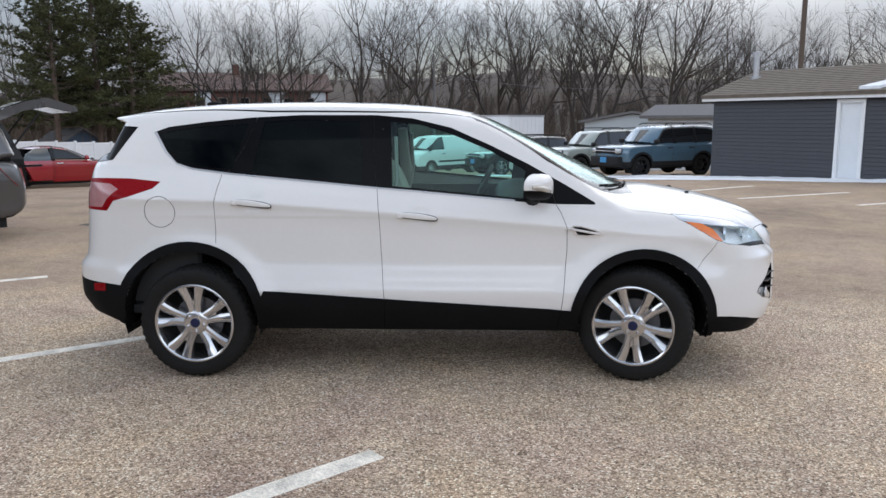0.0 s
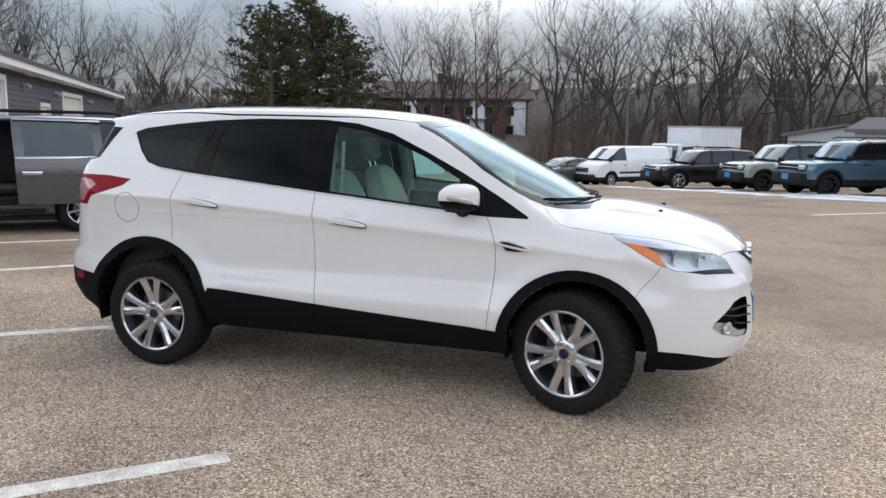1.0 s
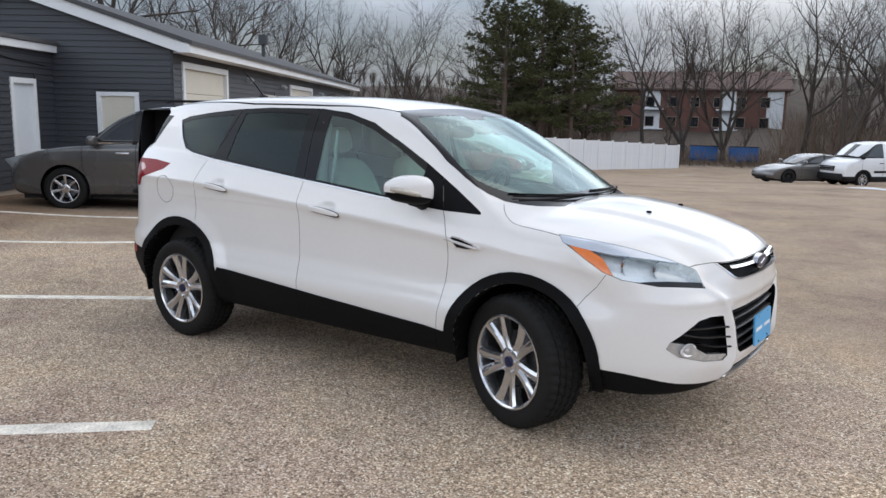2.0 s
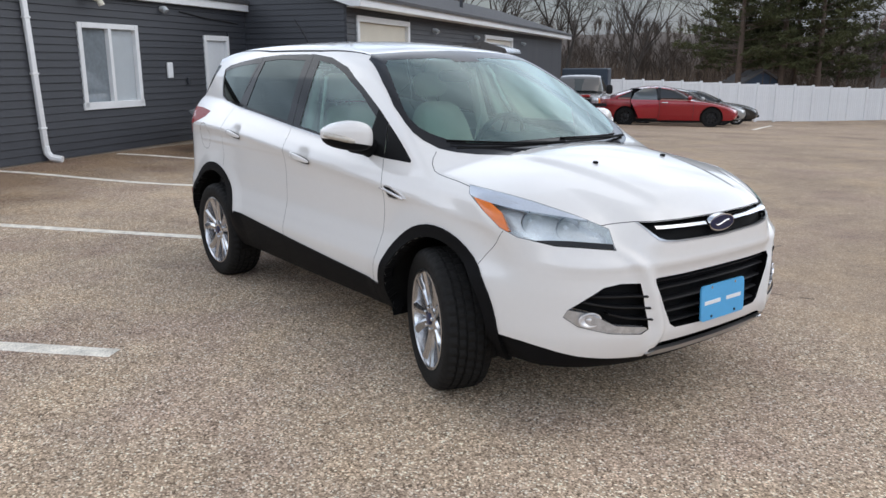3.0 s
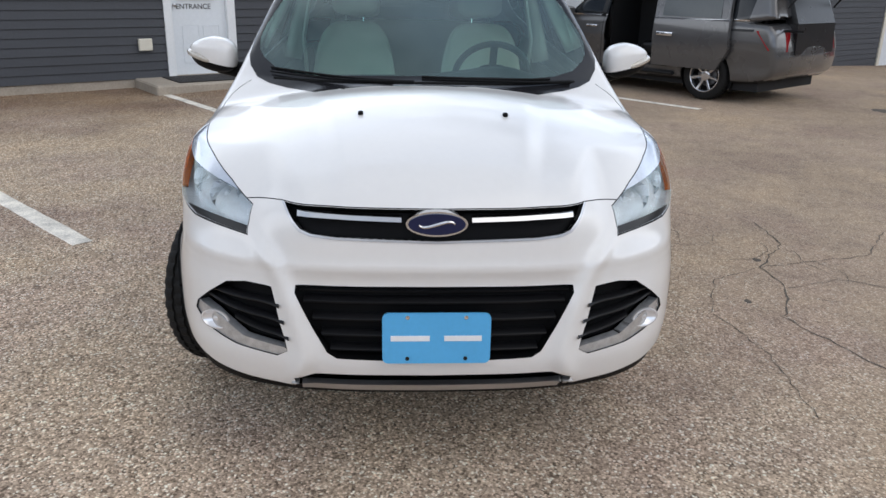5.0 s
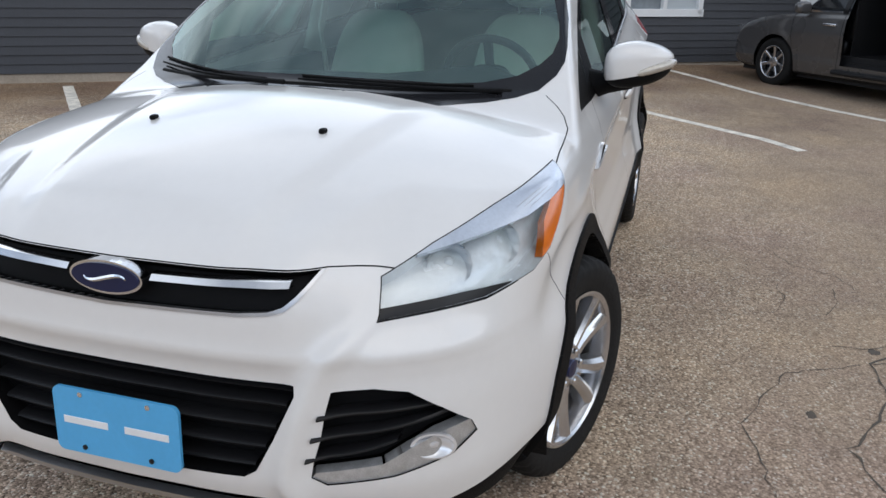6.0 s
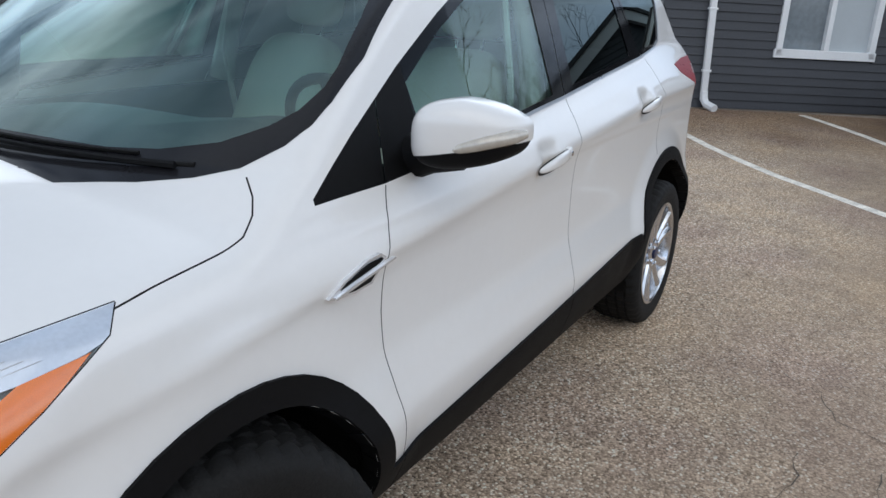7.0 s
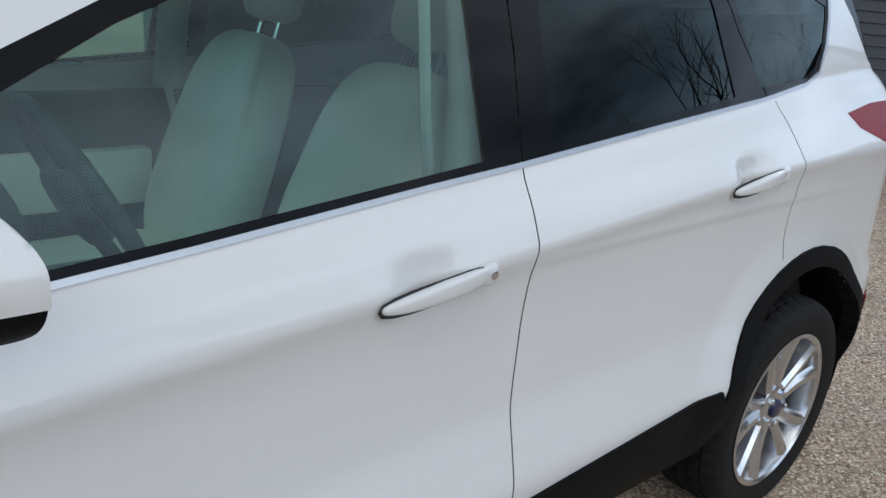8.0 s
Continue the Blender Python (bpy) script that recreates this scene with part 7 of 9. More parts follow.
    part("underbody", box_bm(rear + 0.35, front - 0.35, -w + 0.16, w - 0.16, foot - 0.06, foot + 0.3), TRIM_DARK, car)
    for cx in (half_base, -half_base):
        for sg in (1, -1):
            bm = bmesh.new()
            rim = arc(cx, radius, r + 0.01, -30, 210, 16)
            outer = [bm.verts.new((px, (w - 0.1) * sg, pz)) for px, pz in rim]
            inner = [bm.verts.new((px, (w - 0.42) * sg, pz)) for px, pz in rim]
            for p, q, p2, q2 in zip(outer, outer[1:], inner, inner[1:]):
                bm.faces.new((p, q, q2, p2))
            bm.faces.new(inner)
            part("wheel_well", bm, RUBBER, car, smooth=60)
            m = pose(cx, sg * (w - 0.13), radius) if sg > 0 else pose(cx, -(w - 0.13), radius, 0, 0, 180)
            build_wheel(car, m, spokes, radius, radius * 0.66, 0.11, rim_dark, False)
    return car, girth, None


def lamps(car, x, y, z, size, mat, name="headlamp", label=""):
    for sg in (1, -1):
        bm = bmesh.new()
        add_blob(bm, (x, sg * y, z), size, 3.2, 20, 10)
        part(name, bm, mat, car, label, smooth=60)


def add_mirrors(car, girth, x, z, colour):
    for sg in (1, -1):
        bm = bmesh.new()
        y = sg * (girth(x, z) + 0.11)
        add_blob(bm, (x, y, z + 0.05), (0.07, 0.12, 0.08), 3, 16, 10)
        part("wing_mirror", bm, colour, car, smooth=60)


def front_face(car, x, z0, z1, half, mat=TRIM_DARK, bars=3, plate_z=None):
    """Grille with bars, and a plain plate."""
    g = part("grille", box_bm(x - 0.25, x, -half, half, z0, z1, bevel=0.03), mat, car)
    for i in range(bars):
        z = z0 + (z1 - z0) * (i + 0.5) / bars
        part("grille_bar", box_bm(x - 0.02, x + 0.012, -half + 0.03, half - 0.03, z - 0.012, z + 0.012, bevel=0.004), CHROME, g)
    if plate_z:
        part("plate", box_bm(x - 0.2, x + 0.085, -0.16, 0.16, plate_z - 0.09, plate_z + 0.09, bevel=0.004), PLATE_BLUE, car)


def handles(car, girth, xs, z, mat):
    for sg in (1, -1):
        for x in xs:
            y = girth(x, z) + 0.012
            part("door_handle", box_bm(x - 0.11, x + 0.11, sg * y - 0.014, sg * y + 0.014, z - 0.018, z + 0.018, bevel=0.01, seg=2), mat, car, smooth=50)


def spot(x, y, turn):
    return pose(x, y, gz(x, y), 0, 0, turn)


def minivan():
    body = [(2.1, 0.24), (2.48, 0.3), (2.56, 0.5), (2.52, 0.72), (2.3, 0.9), (1.9, 1.0), (1.3, 1.07), (0, 1.1), (-2.4, 1.13), (-2.52, 1.05), (-2.6, 0.72), (-2.58, 0.45), (-2.3, 0.3)]
    house = [(1.45, 1.04), (0.75, 1.5), (0.35, 1.66), (-0.1, 1.72), (-1.2, 1.73), (-2.1, 1.7), (-2.3, 1.64), (-2.52, 1.1)]
    pil = band("pillar", [(1.5, 1.05), (0.72, 1.5), (0.3, 1.68)], [(1.3, 1.05), (0.66, 1.44), (0.22, 1.66)], GREY_PAINT) + [("pillar", [(0.32, 1.07), (0.4, 1.07), (0.36, 1.66), (0.27, 1.68)], BLACK_GLOSS), ("pillar", [(-1.0, 1.08), (-0.9, 1.08), (-0.86, 1.7), (-0.96, 1.7)], GREY_PAINT), ("quarter_pillar", [(-2.05, 1.1), (-2.52, 1.1), (-2.32, 1.66), (-2.12, 1.69)], GREY_PAINT), ("chrome_strip", [(1.2, 1.08), (-2.35, 1.12), (-2.35, 1.14), (1.2, 1.1)], CHROME), ("chrome_strip", [(0.3, 1.665), (-2.2, 1.665), (-2.2, 1.682), (0.3, 1.682)], CHROME)]
    car, girth, ends = vehicle("minivan", "dark grey minivan with its side door and tailgate open", "minivan", spot(-8.06, 3.9, 218.5) @ Matrix.Scale(0.96, 4), 1.5, 0.345, body, house, 1.73, 1.98, GREY_PAINT, pillars=pil, opening=(1, -0.87, 0.3, 0.42), spokes=7, gaps=([(0.36, 0.34), (0.34, 1.06)], [(1.16, 0.5), (1.2, 0.75), (1.2, 1.05)]))
    # the side door, slid back along the flank
    door = part("sliding_door", patch([(-0.66, 0.44), (-0.64, 1.1), (-0.59, 1.68), (-1.76, 1.66), (-1.83, 1.1), (-1.87, 0.72), (-1.71, 0.44)], girth, 1, 0.1, 0.07), GREY_PAINT, car, "grey sliding door pushed back", smooth=38)
    part("door_window", patch([(-0.77, 1.14), (-0.73, 1.62), (-1.63, 1.6), (-1.7, 1.14)], girth, 1, 0.106, 0.02), WINDOW_GREY, door, smooth=38)
    part("chrome_strip", patch([(-0.65, 1.095), (-1.82, 1.105), (-1.82, 1.13), (-0.65, 1.12)], girth, 1, 0.108, 0.02), CHROME, door)
    part("chrome_strip", patch([(-0.61, 1.65), (-1.77, 1.63), (-1.77, 1.655), (-0.61, 1.675)], girth, 1, 0.108, 0.02), CHROME, door)
    part("door_handle", box_bm(-1.0, -0.73, girth(-0.86, 0.9) + 0.1, girth(-0.86, 0.9) + 0.14, 0.86, 0.92, bevel=0.012, seg=2), CHROME, door, smooth=50)
    part("door_rail", patch([(-1.84, 0.98), (-2.76, 1.0), (-2.76, 1.03), (-1.84, 1.01)], girth, 1, 0.012, 0.02), BLACK_GLOSS, car)
    part("sill_step", box_bm(-1.0, 0.42, 0.86, 1.0, 0.3, 0.36, bevel=0.02), TRIM_DARK, car)
    # what shows inside
    for x in (0.75, -0.45):
        seat = part("cabin_seat", box_bm(x - 0.28, x + 0.26, 0.2, 0.72, 0.5, 0.74, bevel=0.07, seg=2), BLACK_GLOSS, car, smooth=50)
        bm = box_bm(x - 0.36, x - 0.2, 0.22, 0.7, 0.7, 1.3, bevel=0.06, seg=2)
        part("seat_back", bm, BLACK_GLOSS, seat, smooth=50)
        part("headrest", box_bm(x - 0.38, x - 0.26, 0.33, 0.59, 1.32, 1.52, bevel=0.04, seg=2), BLACK_GLOSS, seat, smooth=50)
    part("cabin_floor", box_bm(-0.86, 0.29, 0.07, 0.86, 0.4, 0.46), TRIM_DARK, car)
    # tailgate, raised
    gate = pose(-2.28, 0, 1.72, 0, 13, 0) @ Matrix.Diagonal((0.84, 1, 0.9, 1))
    bm = bmesh.new()
    add_prism(bm, [(0.05, 0.0), (-0.1, 0.07), (-0.45, 0.11), (-0.78, 0.1), (-1.18, -0.12), (-1.2, -0.2), (-1.08, -0.2), (-0.74, -0.04), (-0.4, -0.02), (0.0, -0.09)], -0.72, 0.72, lambda a, b, h: gate @ Vector((a, h, b)))
    t = part("tailgate", bm, GREY_PAINT, car, "raised grey tailgate", smooth=50)
    bm = bmesh.new()
    add_prism(bm, [(-0.14, 0.078), (-0.45, 0.114), (-0.7, 0.108), (-0.7, 0.116), (-0.45, 0.122), (-0.14, 0.086)], -0.6, 0.6, lambda a, b, h: gate @ Vector((a, h, b)))
    part("rear_window", bm, WINDOW_DARK, t)
    bm = bmesh.new()
    add_blob(bm, (0, 0, 0), (0.1, 0.7, 0.06), 3, 20, 8)
    bmesh.ops.transform(bm, matrix=gate @ pose(-0.02, 0, 0.05), verts=bm.verts)
    part("spoiler", bm, TRIM_DARK, t, smooth=60)
    for sg in (1, -1):
        bm = bmesh.new()
        add_tube(bm, [(-2.45, sg * 0.7, 1.3), gate @ Vector((-0.6, sg * 0.68, -0.1))], 0.014, 8)
        part("gas_strut", bm, TRIM_DARK, t)
    # black block across the open tailgate, painted as the shade inside
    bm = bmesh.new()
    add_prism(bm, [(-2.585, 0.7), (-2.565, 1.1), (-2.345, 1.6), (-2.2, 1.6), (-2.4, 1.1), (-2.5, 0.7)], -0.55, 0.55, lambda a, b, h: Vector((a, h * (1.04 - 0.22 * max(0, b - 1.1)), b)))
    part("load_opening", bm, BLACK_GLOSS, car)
    for sg in (1, -1):
        part("tail_lamp", patch([(-2.2, 1.0), (-2.5, 1.02), (-2.54, 0.74), (-2.4, 0.76)], girth, sg, 0.025, 0.07, ends), RED_LENS, car, smooth=38)
        part("headlamp", patch([(2.5, 0.62), (2.5, 0.8), (2.1, 0.92), (1.95, 0.93), (2.2, 0.75)], girth, sg, 0.01, 0.04, ends), HEADLAMP, car, smooth=38)
        bm = bmesh.new()
        add_tube(bm, [(0.3, sg * 0.66, 1.76), (0.2, sg * 0.67, 1.79), (-1.9, sg * 0.67, 1.77), (-2.05, sg * 0.66, 1.74)], 0.018, 8)
        part("roof_rail", bm, TRIM_DARK, car)
    add_mirrors(car, girth, 1.0, 1.08, GREY_PAINT)
    handles(car, girth, (0.55,), 0.93, CHROME)
    front_face(car, 2.5, 0.42, 0.72, 0.5)


def sedan(name, x, y, turn, colour, label, opening=None, dark=True):
    body = [(2.1, 0.22), (2.4, 0.28), (2.48, 0.42), (2.42, 0.6), (2.2, 0.72), (1.7, 0.84), (1.05, 0.93), (0, 0.95), (-1.9, 1.0), (-2.3, 1.02), (-2.46, 0.96), (-2.5, 0.7), (-2.44, 0.4), (-2.2, 0.26)]
    house = [(1.15, 0.9), (0.55, 1.2), (0.15, 1.36), (-0.3, 1.43), (-0.8, 1.41), (-1.3, 1.31), (-1.9, 1.12), (-2.15, 1.0)]
    pil = band("window_surround", [(1.2, 0.91), (0.52, 1.22), (0.1, 1.385), (-0.3, 1.45), (-0.8, 1.43), (-1.3, 1.33), (-2.2, 1.01)], [(1.02, 0.93), (0.5, 1.17), (0.12, 1.33), (-0.3, 1.39), (-0.8, 1.37), (-1.32, 1.24), (-1.85, 1.0)], colour) + [("pillar", [(-0.36, 0.94), (-0.26, 0.94), (-0.28, 1.4), (-0.36, 1.4)], BLACK_GLOSS), ("chrome_strip", [(0.95, 0.93), (-1.75, 0.99), (-1.75, 1.01), (0.95, 0.95)], CHROME)]
    car, girth, ends = vehicle(name, label, "car", spot(x, y, turn), 1.48, 0.345, body, house, 1.43, 1.95, colour, pillars=pil, rim_dark=dark, opening=opening, spokes=10, gaps=[[(x, 0.3), (x + 0.02, 0.6), (x, 0.92)] for x in (0.85, -0.31, -1.3)])
    for sg in (1, -1):
        part("headlamp", patch([(2.36, 0.6), (2.2, 0.7), (1.85, 0.77), (2.05, 0.66)], girth, sg, 0.01, 0.04, ends), HEADLAMP, car, smooth=38)
        part("tail_lamp", patch([(-2.1, 0.9), (-2.42, 0.92), (-2.44, 0.78), (-2.25, 0.78)], girth, sg, 0.01, 0.04, ends), RED_LENS, car, smooth=38)
    part("front_intake", box_bm(2.2, 2.47, -0.55, 0.55, 0.3, 0.42, bevel=0.03), TRIM_DARK, car)
    add_mirrors(car, girth, 0.72, 0.98, colour)
    handles(car, girth, (-0.12,) if opening else (-0.12, -1.25), 0.86, CHROME)
    if opening:
        sg = opening[0]
        hinge = Vector((-0.34, sg * girth(-0.34, 0.8), 0))
        swing = Matrix.Translation(hinge) @ Matrix.Rotation(radians(-sg * 24), 4, "Z") @ Matrix.Translation(-hinge)
        bm = patch([(-0.36, 0.32), (-0.34, 0.95), (-1.36, 0.98), (-1.38, 0.9), (-1.2, 0.6), (-1.05, 0.32)], girth, sg, 0.0, 0.08)
        bmesh.ops.transform(bm, matrix=swing, verts=bm.verts)
        leaf = part("rear_door", bm, colour, car, "open rear door", smooth=38)
        bm = patch([(-0.36, 0.951), (-0.38, 1.37), (-0.8, 1.36), (-1.2, 1.2), (-1.36, 0.981)], girth, sg, 0.0, 0.03)
        bmesh.ops.transform(bm, matrix=swing, verts=bm.verts)
        part("door_window", bm, WINDOW_GREY, leaf, smooth=38)
        part("rear_seat", box_bm(-1.25, -0.7, 0.1 if sg > 0 else -0.8, 0.8 if sg > 0 else -0.1, 0.4, 0.62, bevel=0.06), BLACK_GLOSS, car, smooth=40)


def boxy_suv(name, x, y, turn, colour, label, roof=None, tall=1.0, dark=True, plate_on=True):
    h = tall
    body = [(1.9, 0.36), (2.1, 0.42), (2.17, 0.6), (2.16, 0.9 * h), (2.08, 1.02 * h), (1.8, 1.09 * h), (0.85, 1.13 * h), (-1, 1.15 * h), (-2.08, 1.16 * h), (-2.16, 1.1 * h), (-2.2, 0.62), (-2.12, 0.42), (-1.95, 0.36)]
    house = [(0.98, 1.1 * h), (0.55, 1.55 * h), (0.4, 1.68 * h), (0.1, 1.74 * h), (-1.0, 1.77 * h), (-1.9, 1.74 * h), (-2.03, 1.66 * h), (-2.12, 1.14 * h)]
    pil = band("pillar", [(1.0, 1.11 * h), (0.54, 1.57 * h), (0.38, 1.71 * h)], [(0.8, 1.12 * h), (0.42, 1.54 * h), (0.26, 1.68 * h)], colour) + [("pillar", [(-0.12, 1.13 * h), (0.0, 1.13 * h), (-0.02, 1.72 * h), (-0.14, 1.72 * h)], BLACK_GLOSS), ("pillar", [(-1.05, 1.14 * h), (-0.93, 1.14 * h), (-0.97, 1.72 * h), (-1.09, 1.72 * h)], BLACK_GLOSS), ("quarter_pillar", [(-1.92, 1.14 * h), (-2.12, 1.14 * h), (-2.04, 1.68 * h), (-1.86, 1.71 * h)], colour)]
    car, girth, ends = vehicle(name, label, "suv", spot(x, y, turn), 1.335, 0.375, body, house, 1.76 * h, 1.88, colour, pillars=pil, rim_dark=dark, cladding=0.55, group="boxy parked vehicles", spokes=6, gaps=[[(x, 0.56), (x, 1.1 * h)] for x in (0.95, 0.02, -0.95)])
    front_face(car, 2.18, 0.8 * h, 0.99 * h, 0.72, TRIM_DARK, 1, 0.6 if plate_on else None)
    part("front_bumper", box_bm(1.9, 2.24, -0.76, 0.76, 0.4, 0.72, bevel=0.05, seg=2), TRIM_DARK, car, smooth=40)
    lamps(car, 2.12, 0.62, 0.9 * h, (0.08, 0.13, 0.085), HEADLAMP)
    for sg in (1, -1):
        part("tail_lamp", patch([(-2.05, 0.8), (-2.18, 0.8), (-2.16, 1.06), (-2.05, 1.06)], girth, sg, 0.01, 0.04, ends), RED_LENS, car, smooth=38)
        bm = bmesh.new()
        add_tube(bm, [(0.2, sg * 0.68, 1.77 * h), (0.05, sg * 0.68, 1.82 * h), (-1.7, sg * 0.68, 1.82 * h), (-1.9, sg * 0.68, 1.77 * h)], 0.02, 8)
        part("roof_rail", bm, TRIM_DARK, car)
    add_mirrors(car, girth, 0.75, 1.16 * h, TRIM_DARK)
    handles(car, girth, (0.15, -0.8), 1.0 * h, TRIM_DARK)


def cargo_van(x, y, turn):
    body = [(2.5, 0.3), (2.74, 0.4), (2.78, 0.8), (2.7, 1.05), (2.55, 1.15), (2.0, 1.3), (1.5, 1.36), (-2.7, 1.36), (-2.78, 1.2), (-2.8, 0.45), (-2.6, 0.32)]
    house = [(2.02, 1.28), (1.25, 1.9), (0.95, 2.02), (0.5, 2.07), (-2.5, 2.07), (-2.68, 2.0), (-2.76, 1.3)]
    pil = band("pillar", [(2.06, 1.3), (1.24, 1.93), (0.95, 2.05)], [(1.86, 1.3), (1.12, 1.85), (0.85, 1.98)], WHITE_PAINT) + [("cargo_panel", [(0.62, 1.3), (0.62, 2.05), (-2.5, 2.05), (-2.66, 1.98), (-2.74, 1.3)], WHITE_PAINT)]
    car, girth, ends = vehicle("cargo_van", "white cargo van with black lower trim", "van", spot(x, y, turn), 1.65, 0.345, body, house, 2.07, 2.05, WHITE_PAINT, pillars=pil, cladding=0.5, spokes=8, gaps=[[(x, 0.51), (x, 1.3)] for x in (1.75, 0.62, -0.7)])
    front_face(car, 2.8, 0.72, 0.95, 0.45, TRIM_DARK, 2)
    part("front_bumper", box_bm(2.4, 2.84, -0.85, 0.85, 0.32, 0.62, bevel=0.06, seg=2), TRIM_DARK, car, smooth=40)
    part("rear_doors", box_bm(-2.84, -2.5, -0.86, 0.86, 0.5, 1.98, bevel=0.04), WHITE_PAINT, car)
    for sg in (1, -1):
        part("headlamp", patch([(2.68, 0.9), (2.6, 1.08), (2.2, 1.14), (2.3, 0.95)], girth, sg, 0.01, 0.04, ends), HEADLAMP, car, smooth=38)
        part("tail_lamp", patch([(-2.62, 0.9), (-2.78, 0.9), (-2.76, 1.35), (-2.62, 1.35)], girth, sg, 0.01, 0.04, ends), RED_LENS, car, smooth=38)
        part("rub_strip", patch([(1.1, 0.66), (-1.1, 0.66), (-1.1, 0.76), (1.1, 0.76)], girth, sg, 0.014, 0.03), TRIM_DARK, car)
    add_mirrors(car, girth, 1.75, 1.3, TRIM_DARK)
    handles(car, girth, (0.75,), 1.1, TRIM_DARK)


def box_truck(x, y, turn):
    truck = empty("box_truck", spot(x, y, turn))
    tagged(truck, "white box truck with a plain ribbed cargo box", "truck")
    part("cargo_box", box_bm(-2.3, 1.3, -1.15, 1.15, 1.0, 3.3, bevel=0.03), WHITE_PAINT, truck)
    for i in range(9):
        for sg in (1, -1):
            part("box_rib", box_bm(-2.2 + i * 0.41, -2.17 + i * 0.41, sg * 1.155 - 0.006, sg * 1.155 + 0.006, 1.05, 3.2), WHITE_PAINT, truck)
    for z in (1.0, 3.27):
        part("box_rail", box_bm(-2.32, 1.32, -1.17, 1.17, z - 0.04, z + 0.05), SATIN, truck)
    bm = bmesh.new()
    add_prism(bm, [(1.4, 0.6), (3.1, 0.6), (3.15, 1.2), (2.95, 1.5), (2.7, 2.35), (1.4, 2.4)], -1.0, 1.0, lambda a, b, h: Vector((a, h, b)))
    bmesh.ops.bevel(bm, geom=bm.edges[:], offset=0.05, segments=2, affect="EDGES")
    part("cab", bm, WHITE_PAINT, truck, smooth=40)
    bm = bmesh.new()
    add_prism(bm, [(2.965, 1.5), (2.985, 1.5), (2.765, 2.25), (2.735, 2.25)], -0.85, 0.85, lambda a, b, h: Vector((a, h, b)))
    part("windscreen", bm, WINDOW_GREY, truck)
    for sg in (1, -1):
        part("side_window", box_bm(1.7, 2.6, sg * 1.0 - 0.01, sg * 1.0 + 0.01, 1.5, 2.2, bevel=0.005), WINDOW_GREY, truck)
        part("wing_mirror", box_bm(2.75, 2.85, sg * 1.2 - 0.09, sg * 1.2 + 0.09, 1.5, 1.9, bevel=0.02), TRIM_DARK, truck)
        for cx in (2.3, -1.4):
            build_wheel(truck, pose(cx, sg * 0.95, 0.42, 0, 0, 0 if sg > 0 else 180), 6, 0.42, 0.26, 0.13, True, False)
    part("chassis", box_bm(-2.2, 2.9, -0.45, 0.45, 0.6, 0.98), TRIM_DARK, truck)
    part("headlamp_panel", box_bm(3.05, 3.17, -0.9, 0.9, 0.75, 1.1, bevel=0.02), TRIM_DARK, truck)


